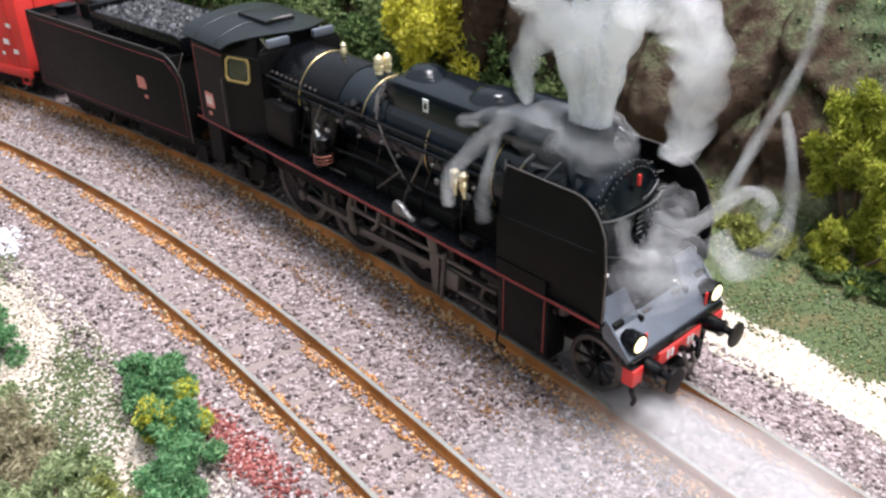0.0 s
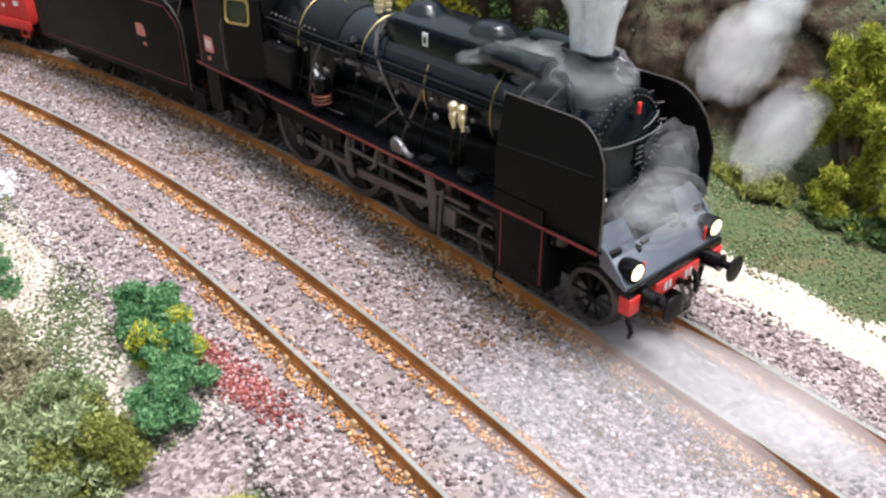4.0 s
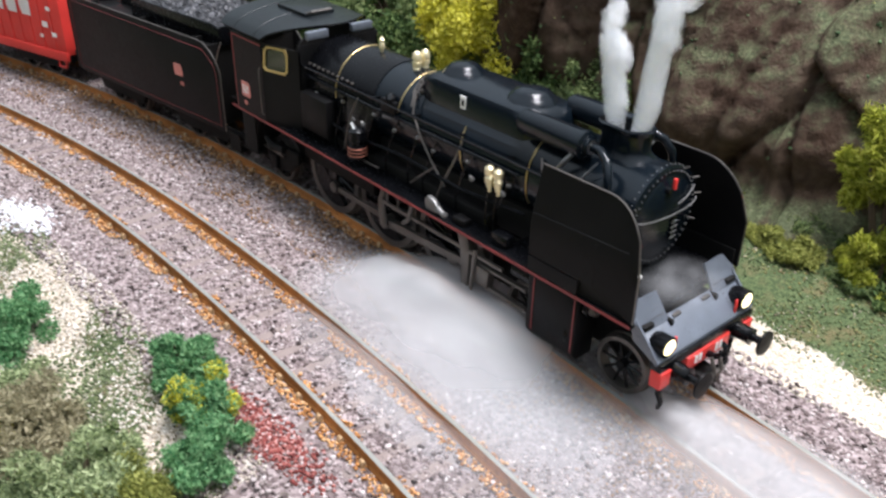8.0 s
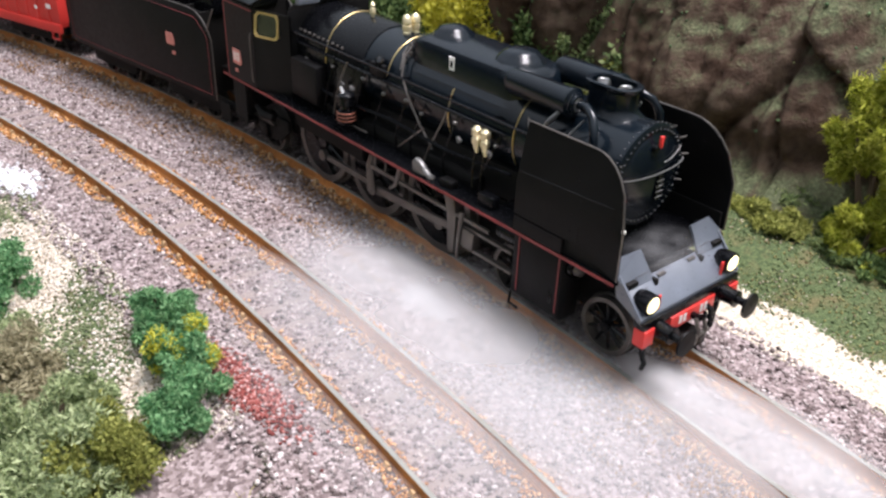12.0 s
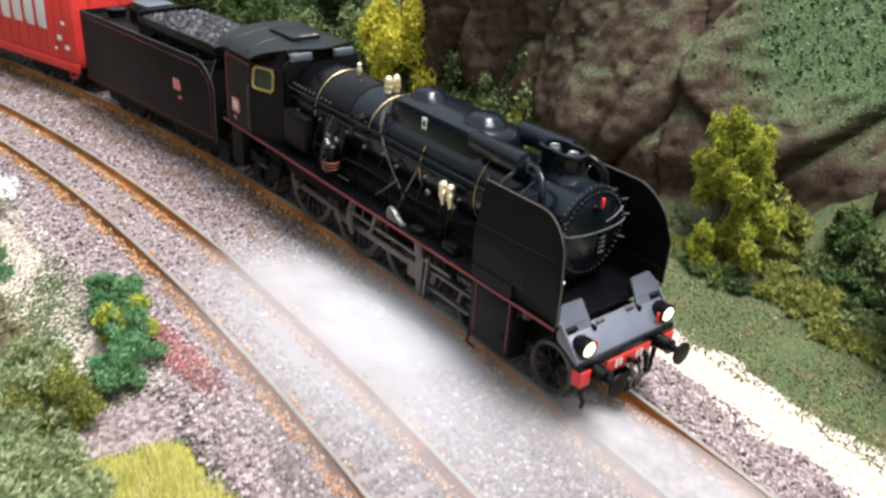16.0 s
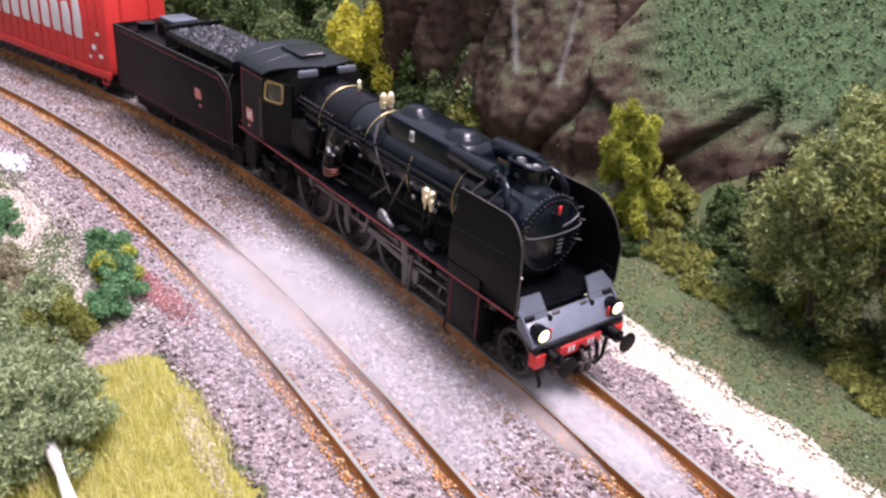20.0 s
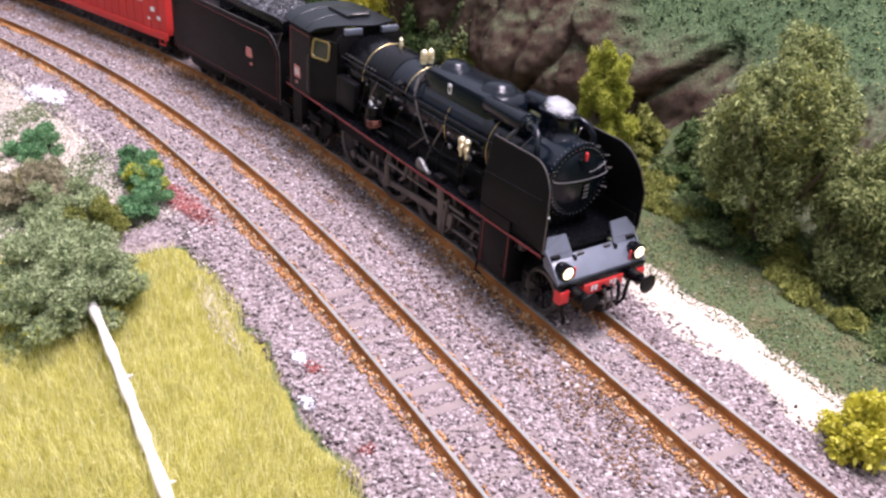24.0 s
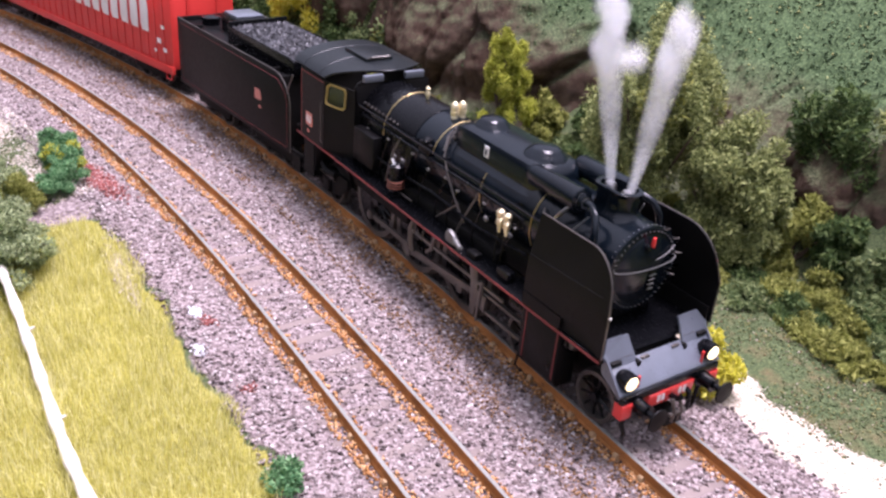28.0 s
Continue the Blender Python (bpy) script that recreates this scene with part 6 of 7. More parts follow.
def build_van(name):
    van = tagged(new(name), "bright red covered goods van with white lettering", "wagon", "red vans")
    L = 172.0
    body = part("body", Geo().prism([(-14.6, 11.0), (14.6, 11.0), (15.0, 14.0), (15.0, 42.0), (12.5, 46.6), (6, 48.6), (-6, 48.6), (-12.5, 46.6), (-15.0, 42.0), (-15.0, 14.0)], "x", -L, 0), WAGON, van, "glossy red van body", 0.4)
    for s in (-1, 1):
        n = 26
        g = Geo()
        for k in range(n):
            x = -6 - k * (L - 12) / (n - 1)
            part("rib", Geo().box(x - 0.5, x + 0.5, s * 15.0 - 0.35, s * 15.0 + 0.35, 12.0, 42.0), WAGON, body)
        part("sill", Geo().box(-L, 0, s * 14.9 - 0.7, s * 14.9 + 0.7, 9.0, 12.4), WAGON, van, "", 0.15)
        # big white lettering as plain rounded bars
        for k in range(9):
            h = (1.0, 0.8, 0.95, 0.75, 1.0, 0.9, 0.7, 1.0, 0.85)[k]
            x = -17 - k * 8.2
            part("letter_bar", Geo().prism([(x, 23.5), (x - 5.0, 23.5), (x - 6.0, 26), (x - 5.6, 23.5 + 17 * h), (x - 1.0, 24.5 + 17 * h), (x + 0.3, 33)], "y", s * 15.36, s * 15.5), WHITE, body, "white painted bar", 0.1)
        for x, z, w, h in ((-5.0, 17.6, 2.6, 1.6), (-9.4, 20.6, 3.0, 2.0), (-6.0, 27.0, 2.4, 1.4), (-12.5, 16.4, 1.6, 1.2)):
            part("notice_bar", Geo().box(x - w / 2, x + w / 2, s * 15.42 - 0.08, s * 15.42 + 0.08, z, z + h), WHITE, body)
        part("corner_step", Geo().tube([(-2.5, s * 14.2, 9.2), (-2.5, s * 14.6, 6.4), (-6.5, s * 14.6, 6.4), (-6.5, s * 14.2, 9.2)], 0.5, 6), WAGON, van)
        part("bogie_side", Geo().prism([(-36, 4.0), (-12, 4.0), (-9, 8.8), (-39, 8.8)], "y", s * 10.2, s * 12.0), SOOT, van, "", 0.3)
        part("bogie_side", Geo().prism([(-L + 12, 4.0), (-L + 36, 4.0), (-L + 39, 8.8), (-L + 9, 8.8)], "y", s * 10.2, s * 12.0), SOOT, van, "", 0.3)
        part("buffer", Geo().lathe([(1.7, 0), (1.3, 0.6), (1.2, 4.6), (2.5, 4.8), (2.5, 5.2), (0.02, 5.4)], (0, s * 10.05, 11.8), (1, 0, 0), 16), SOOT, van)
        part("end_post", Geo().box(-0.2, 0.5, s * 7 - 0.6, s * 7 + 0.6, 11, 46), WAGON, body)
    part("underframe", Geo().box(-L + 2, -2, -12, 12, 7.6, 11.0), SOOT, van)
    wh = []
    for s in (-1, 1):
        for x in (-17, -31, -L + 17, -L + 31):
            wh.append((wheel(5.4, x, s, van, 6, "van_wheel", 8.3, 1.6), x, 5.4, 0))
    return van, wh


van, turning_v = build_van("goods_van")
van_b, turning_w = build_van("goods_van")

# ---- smoke and steam: thin pale shells that rise and drift ----


def smoke_material(name, alpha, scale, shape, lo=0.35, hi=0.7, floor=0.25, tone=0.97):
    """shape: 'ball' thins with noise alone, 'disc' towards its rim, 'jet' towards its top."""
    m, n, l, p = nodes_of(name)
    n.remove(p)
    co = n.new("ShaderNodeTexCoord").outputs["Object"]
    fac = noise_node(n, l, co, scale, 2, 0.5)
    r = n.new("ShaderNodeMapRange")
    r.interpolation_type = "SMOOTHSTEP"
    r.inputs["From Min"].default_value, r.inputs["From Max"].default_value = lo, hi
    r.inputs["To Min"].default_value, r.inputs["To Max"].default_value = floor * alpha, alpha
    l.new(fac, r.inputs["Value"])
    out = r.outputs[0]
    if shape != "ball":
        sep = n.new("ShaderNodeSeparateXYZ")
        l.new(co, sep.inputs[0])
        if shape == "disc":
            a = n.new("ShaderNodeVectorMath")
            a.operation = "MULTIPLY"
            a.inputs[1].default_value = (1, 1, 0)
            l.new(co, a.inputs[0])
            b = n.new("ShaderNodeVectorMath")
            b.operation = "LENGTH"
            l.new(a.outputs[0], b.inputs[0])
            src, f0, f1 = b.outputs["Value"], 1.0, 0.25
        else:
            src, f0, f1 = sep.outputs["Z"], 0.075, 0.005
        g = n.new("ShaderNodeMapRange")
        g.interpolation_type = "SMOOTHSTEP"
        g.inputs["From Min"].default_value, g.inputs["From Max"].default_value = f1, f0
        g.inputs["To Min"].default_value, g.inputs["To Max"].default_value = 1.0, (0.0 if shape == "disc" else 0.45)
        l.new(src, g.inputs["Value"])
        mul = n.new("ShaderNodeMath")
        mul.operation = "MULTIPLY"
        l.new(out, mul.inputs[0])
        l.new(g.outputs[0], mul.inputs[1])
        out = mul.outputs[0]
    clear, white, back, both, mix = (n.new("ShaderNode" + k) for k in ("BsdfTransparent", "BsdfDiffuse", "BsdfTranslucent", "MixShader", "MixShader"))
    white.inputs["Color"].default_value = back.inputs["Color"].default_value = (tone, tone + 0.008, tone + 0.016, 1)
    l.new(white.outputs[0], both.inputs[1])
    l.new(back.outputs[0], both.inputs[2])
    both.inputs[0].default_value = 0.5
    l.new(out, mix.inputs[0])
    l.new(clear.outputs[0], mix.inputs[1])
    l.new(both.outputs[0], mix.inputs[2])
    l.new(mix.outputs[0], n["Material Output"].inputs["Surface"])
    return m


SOFT = (1.0, 0.92, 0.83, 0.73, 0.62, 0.49, 0.34)
PUFF = smoke_material("dense_smoke", 0.17, 1.7, "ball", 0.25, 0.75)
VEIL = smoke_material("thin_smoke", 0.095, 1.8, "ball", 0.35, 0.75)
JET = smoke_material("jet_smoke", 0.13, 90, "jet", 0.25, 0.75)
FATJET = smoke_material("dense_jet_smoke", 0.26, 60, "jet", 0.2, 0.7)
WISP = smoke_material("wisp_smoke", 0.10, 120, "ball", 0.35, 0.7)
DECK = smoke_material("faint_steam", 0.065, 1.8, "disc", 0.3, 0.75)
CLOUD = smoke_material("billowing_smoke", 0.32, 100, "jet", 0.36, 0.62, 0.12)
MILK = smoke_material("soft_smoke", 0.11, 70, "ball", 0.3, 0.72, 0.3)
CURL = smoke_material("curling_smoke", 0.095, 90, "ball", 0.35, 0.72)
FOG = smoke_material("ground_steam", 0.66, 1.6, "disc", 0.2, 0.75, 0.6, 0.80)
SPREAD = smoke_material("spreading_steam", 0.44, 1.9, "disc", 0.2, 0.75, 0.5, 0.80)
MIST = smoke_material("thin_ground_steam", 0.30, 1.8, "disc", 0.2, 0.8, 0.6, 0.80)


def lump(name, material, parent, c, r, seed, shells=SOFT):
    """A lumpy cloud of nested shells, about c with half sizes r, in mm."""
    for k, q in enumerate(shells):
        g = Geo()
        rings = []
        for i in range(1, 14):
            a = math.pi * i / 14
            ring = []
            for j in range(22):
                b = 2 * math.pi * j / 22
                d = Vector((math.sin(a) * math.cos(b), math.sin(a) * math.sin(b), math.cos(a)))
                w = q * (1 + 0.30 * noise.noise(d * 1.6 + Vector((seed, k * 0.35, 0))) + 0.12 * noise.noise(d * 4 + Vector((seed, 9, k * 0.3))))
                ring.append((d.x * w / MM, d.y * w / MM, d.z * w / MM))
            rings.append(ring)
        ob = part(name, g.rings(rings), material, parent)
        ob.location = [v * MM for v in c]
        ob.scale = [v * MM for v in r]


def stream(name, material, parent, pts, radii, shells=SOFT, n=14, rough=0.12):
    """A tapering stream along a smooth path, of nested shells."""
    p = [Vector(q) for q in pts]
    fine, rad = [], []
    for i in range(len(p) - 1):
        a, b, c, d = p[max(i - 1, 0)], p[i], p[i + 1], p[min(i + 2, len(p) - 1)]
        for k in range(8):
            t = k / 8
            fine.append(0.5 * ((2 * b) + (c - a) * t + (2 * a - 5 * b + 4 * c - d) * t * t + (3 * b - a - 3 * c + d) * t ** 3))
            rad.append(radii[i] + (radii[i + 1] - radii[i]) * t)
    fine.append(p[-1])
    rad.append(radii[-1])
    for q in shells:
        part(name, Geo().tube(fine, [max(r * q * (1 + rough * math.sin(i * 0.9 + q * 7)), 0.05) for i, r in enumerate(rad)], n, False), material, parent)


def jet(label, long, dense, seed, r0, r1, head, bridge=False):
    """One jet along its own straight axis, up from the chimney's mouth."""
    top = tagged(new("smoke_jet"), label, "smoke")
    k = long / 40.0
    stream("jet", FATJET if dense else JET, top, [(0, 0, -8 * k), (0, 0, 0), (0.3, 0, 9 * k), (-0.3, 0.3, 22 * k), (0, 0, 40 * k)], [r0, r0, r0 * 1.35, r0 * 0.35 + r1 * 0.65, r1], rough=0.03)
    if head:
        g = random.Random(seed)
        for q in range(5):
            h = head * g.uniform(0.55, 0.95)
            lump("cloud", PUFF, top, (g.uniform(-0.7, 0.7) * head, g.uniform(-0.4, 0.4) * head, long - head * 1.6 + q * head * 0.75), (h, h * 0.85, h * g.uniform(0.9, 1.3)), seed * 3 + q)
        if bridge:
            lump("cloud", PUFF, top, (head * 1.35, 0, long - head * 1.3), (head * 1.0, head * 0.7, head * 0.5), seed + 50)
    return top


def fog(label, material, rx, ry, h, seed):
    """A low bank of steam lying on the ground."""
    g = Geo()
    rings = []
    for i in range(1, 19):
        r = i / 18
        rings.append([(r * math.cos(2 * math.pi * j / 48) / MM, r * math.sin(2 * math.pi * j / 48) / MM, (1 - r * r) * (1 + 0.16 * noise.noise((r * 3 * math.cos(2 * math.pi * j / 48), r * 3 * math.sin(2 * math.pi * j / 48), seed))) / MM) for j in range(48)])
    top = tagged(new("steam_bank"), label, "steam")
    ob = part("steam", g.rings(rings), material, top)
    ob.scale = (rx * MM, ry * MM, h * MM)
    return top


CHUFFS = (16.08, 18.8, 21.5, 24.13, 25.08, 26.08, 26.88, 27.83)
AXES = ((-2.9, -13.0), (2.9, 9.0))
puffs = []
for k, t0 in enumerate(CHUFFS):
    jets = [jet("white smoke jet rising from the chimney", 36, False, 10 + 5 * k + 2 * i, 0.9, 3.4, 0 if k == 0 else 4.2 if (k + i) % 2 else 3.5, i == 0) for i in (0, 1)]
    threads = []
    for i in (0, 1):
        w_ = tagged(new("smoke_wisp"), "thin thread of smoke above the chimney", "smoke")
        b_ = math.sin(k * 2.3 + i)
        stream("thread", WISP, w_, [(0, 0, -4), (0.3 * b_, 0, 9), (1.3 * b_, 0.5, 22), (-0.9 * b_, 0.5, 40), (0, 0, 64)], [0.9, 0.7, 0.7, 0.9, 1.4], (1.0, 0.5), 8)
        threads.append(w_)
    d_ = None
    if 0 < k < 4:
        d_ = tagged(new("smoke_puff"), "small dense white puff at the chimney mouth", "smoke")
        lump("cloud", PUFF, d_, (-0.6, 0, 0), (5.0, 3.0, 2.0), 60 + k)
    puffs.append((t0, jets, threads, d_))
long_jets = [jet("smooth jet of dense white smoke from the chimney", 64, True, 7 + i, 1.9, 5.4, 0) for i in (0, 1)]

short_jets = [jet("short jet of dense white smoke with a rounded head", 17 + 8 * i, True, 17 + i, 1.8, 2.6, 3.0 + 1.0 * i) for i in (0, 1)]

# the first seconds: a thick column with curling arms
column = tagged(new("smoke_column"), "broad billowing column of white smoke over the chimney", "smoke")
for pts, rad in (
    ([(-2.6, 0, -34), (-2.8, 0, -14), (-4.4, -1, -4), (-8.5, -2, 5), (-13.5, -4, 16), (-18, -3, 70)], [1.2, 1.5, 2.2, 3.6, 5.2, 8]),
    ([(-2.2, 0, -34), (-2.2, 1, -14), (-2.8, 1, -4), (-4.0, 2, 6), (-5, 2, 20), (-6, 0, 70)], [1.1, 1.4, 2.0, 3.2, 4.4, 7]),
    ([(2.4, 0, -34), (2.6, 0, -14), (3.8, 0, -4), (6.8, -1, 6), (10.5, -2, 18), (15, 0, 70)], [1.2, 1.5, 2.3, 3.6, 5.2, 8]),
    ([(0, 0, -34), (0, 0, -14), (-0.3, 1, -4), (-0.5, 1, 8), (0, 1, 22), (0, 0, 70)], [1.2, 1.5, 2.0, 2.4, 2.6, 3]),
    ([(2.6, 1, -34), (3.0, 1, -14), (3.8, 2, -4), (4.4, 3, 8), (4.0, 4, 22), (2, 3, 70)], [0.8, 1.1, 1.7, 2.6, 3.6, 6]),
):
    stream("billow", CLOUD, column, pts, rad)
haze = tagged(new("smoke_haze"), "thin smoke hanging round the smokebox", "smoke")
lump("veil", VEIL, haze, (-34, -1, 46), (15, 10, 5), 3)
lump("veil", VEIL, haze, (-12, 1, 25), (8, 12, 6), 5, (1.0, 0.8, 0.6, 0.4))
lump("veil", VEIL, haze, (-14, 5, 32), (5, 6, 8), 6, (1.0, 0.75, 0.5))
stream("thread", CURL, haze, [(-33, -4, 47), (-42, -6, 49), (-50, -8, 47), (-57, -9, 45)], [2.2, 2.6, 2.0, 1.0], (1.0, 0.8, 0.6, 0.4))
arm = tagged(new("smoke_curl"), "arched arm of white smoke curling down from the plume", "smoke")
stream("arm", MILK, arm, [(-29, 2, 62), (-25.7, 3, 70.6), (-19.2, 3, 73.2), (-13.3, 3, 69.5), (-11, 3, 63), (-11.5, 3, 55.4), (-12.5, 3, 49.5), (-16.7, 3, 47)], [3.0, 4.2, 5.0, 5.2, 5.0, 4.4, 3.4, 1.2])
stream("arm", MILK, arm, [(-27, -2, 63), (-31.3, -2, 66.5), (-37.8, -2, 67.3), (-43.6, -2, 62.7), (-46.2, -2, 56), (-44.5, -2, 50)], [3.0, 4.2, 4.6, 3.4, 2.6, 1.0])
curl = tagged(new("smoke_curl"), "thin looping curls of smoke beside the smokebox", "smoke")
stream("loop", CURL, curl, [(-18.5, 8, 38), (-19.6, 8, 31.6), (-12.5, 8, 31.3), (-5.9, 8, 38.5), (-1.1, 8, 43), (2.8, 8, 41.7), (2.2, 8, 36.5)], [1.4, 1.6, 1.8, 1.4, 1.2, 1.4, 0.8], (1.0, 0.8, 0.55, 0.3))
stream("loop", CURL, curl, [(-8.1, 12, 38), (-3.8, 12, 50.5), (0.3, 12, 61.7), (2.3, 12, 70.5), (2.8, 12, 84)], [1.3, 1.2, 1.0, 1.1, 1.4], (1.0, 0.8, 0.55, 0.3))
stream("loop", CURL, curl, [(-8.8, 12, 30), (-3.6, 12, 25.2), (0.5, 12, 28.2), (4.2, 12, 36.9), (3.3, 12, 47.5), (0.2, 12, 56.8)], [2.4, 2.8, 2.6, 1.6, 1.1, 0.8], (1.0, 0.8, 0.55, 0.3))
stream("loop", CURL, curl, [(-12, -13.6, 41), (-12, -11.3, 34.4), (-12, -3.4, 30), (-12, -3.5, 36.4)], [1.2, 1.6, 1.8, 1.0], (1.0, 0.8, 0.55, 0.3))
tail = tagged(new("smoke_curl"), "drooping strand of smoke beside the deflector", "smoke")
stream("strand", CURL, tail, [(-38.5, -14, 52), (-45.6, -15, 45), (-51, -17, 37), (-50.3, -18, 31.3)], [1.6, 1.8, 1.8, 1.2], (1.0, 0.8, 0.6, 0.4))
stream("strand", CURL, tail, [(-38.2, -17, 50), (-39.5, -18, 42.6), (-40.2, -18.6, 36.6), (-39.5, -18.8, 32.2)], [1.0, 1.2, 1.7, 1.5], (1.0, 0.8, 0.6, 0.4))
hook = tagged(new("smoke_curl"), "hooked thread of smoke by the rock", "smoke")
stream("thread", CURL, hook, [(-10, 13, 38), (0, 15, 43), (9, 17, 45), (15, 18, 42), (17, 18, 36)], [1.4, 1.6, 1.6, 2.0, 2.6], (1.0, 0.8, 0.55, 0.3))
lump("cloud", PUFF, hook, (17, 18, 33), (4.6, 3.4, 3.2), 18)
ball = tagged(new("smoke_puff"), "rolled white smoke ring turning over beside the chimney", "smoke")
lump("cloud", PUFF, ball, (-16, 4, 61), (7.5, 6, 7.5), 12)
lump("cloud", PUFF, ball, (-18, 4, 71), (8, 6, 7), 14)
rise = tagged(new("smoke_curl"), "tall strand of smoke rising ahead of the smokebox", "smoke")
stream("strand", CURL, rise, [(-11.4, 8, 27), (-9.1, 8, 43.5), (-5.4, 8, 59), (-2.2, 8, 68), (2, 8, 84)], [3.4, 2.2, 1.8, 2.2, 3.0])
stream("strand", CURL, rise, [(-7.4, 10, 30), (-5.6, 10, 48.4), (-1.1, 10, 62.6), (4.1, 10, 70), (8, 10, 84)], [2.6, 1.8, 1.6, 2.0, 3.0])
lump("cloud", PUFF, rise, (-9.5, 8, 31), (4.6, 4, 5.6), 15)
lump("cloud", PUFF, rise, (-1, 10, 52), (4.2, 3, 2.6), 16)
lump("cloud", PUFF, rise, (2, 10, 71.5), (5, 4, 4.6), 17)
lump("veil", CURL, rise, (1, -3, 15), (4, 12, 7), 19)
lump("veil", CURL, rise, (-9, -1, 25), (6, 11, 7), 20)
drift = tagged(new("smoke_curl"), "faint torn veil of smoke drifting by the rock", "smoke")
lump("veil", VEIL, drift, (0, 0, 0), (10, 3.5, 17), 21, (1.0, 0.8, 0.55))
lump("veil", CURL, drift, (6, 0, -8), (6, 3, 8), 22, (1.0, 0.75, 0.5))
stream("thread", CURL, drift, [(-30, 0, 14), (-27, 0, 5), (-29, 0, -2), (-38, 0, -3)], [2.6, 2.0, 1.5, 1.0], (1.0, 0.8, 0.55, 0.3))
deck_mist = tagged(new("steam_veil"), "faint steam over the front platform", "steam")
for k, (z_, rx_, ry_) in enumerate(((21.9, 12, 14), (22.5, 11, 13), (23.2, 10, 12), (24.0, 9, 11))):
    sheet_ = part("veil", Geo().rings([[(r_ * math.cos(a_) / MM, r_ * math.sin(a_) / MM, 0.10 * noise.noise((2 * r_ * math.cos(a_), 2 * r_ * math.sin(a_), k)) / MM) for a_ in [2 * math.pi * j_ / 32 for j_ in range(32)]] for r_ in (0.02, 0.25, 0.5, 0.75, 1.0)], True, False), DECK, deck_mist)
    sheet_.location, sheet_.scale = (-15.5 * MM, 0, z_ * MM), (rx_ * MM, ry_ * MM, 6 * MM)
ahead = fog("white steam lying between the rails ahead of the engine", FOG, 46, 17, 5, 1.0)
side_a = fog("white steam pouring out beside the cylinders", FOG, 46, 27, 14, 2.0)
side_b = fog("white steam spreading over the ballast", SPREAD, 64, 36, 6, 3.0)
side_c = fog("thin steam spread over both tracks", MIST, 92, 46, 5, 4.0)
side_d = fog("thin steam spread over the ballast ahead", MIST, 60, 40, 4, 5.0)


def at_chimney(t, dz, dx=0.0):
    """The loco's pose at t, raised: dz mm over the chimney's mouth."""
    return carried_pose(run_at(t), -0.071, -0.119, 0.0) @ pose((-31.0 + dx) * MM, 0, (49.5 + dz) * MM)


def on_axis(i, lean=1.0):
    """Along the axis of jet i: how far it has come out of the mouth, in mm."""
    x, tilt = AXES[i]
    return lambda t, z: carried_pose(run_at(t), -0.071, -0.119, 0.0) @ pose((-31.0 + x) * MM, 0, 48.7 * MM, 0, tilt * lean, 0) @ pose(0, 0, z * MM)


def with_loco(t, x=0.0, y=0.0, z=0.0):
    return carried_pose(run_at(t), -0.071, -0.119, 0.0) @ pose(x * MM, y * MM, z * MM)


def steps(rows, place):
    """Rows of (time, height): keyed densely enough for the thing to keep with the engine."""
    times = sorted({t for t, _ in rows} | {t for t in TIMES})
    return [(t, place(t, float(np.interp(t, [r[0] for r in rows], [r[1] for r in rows])))) for t in times]


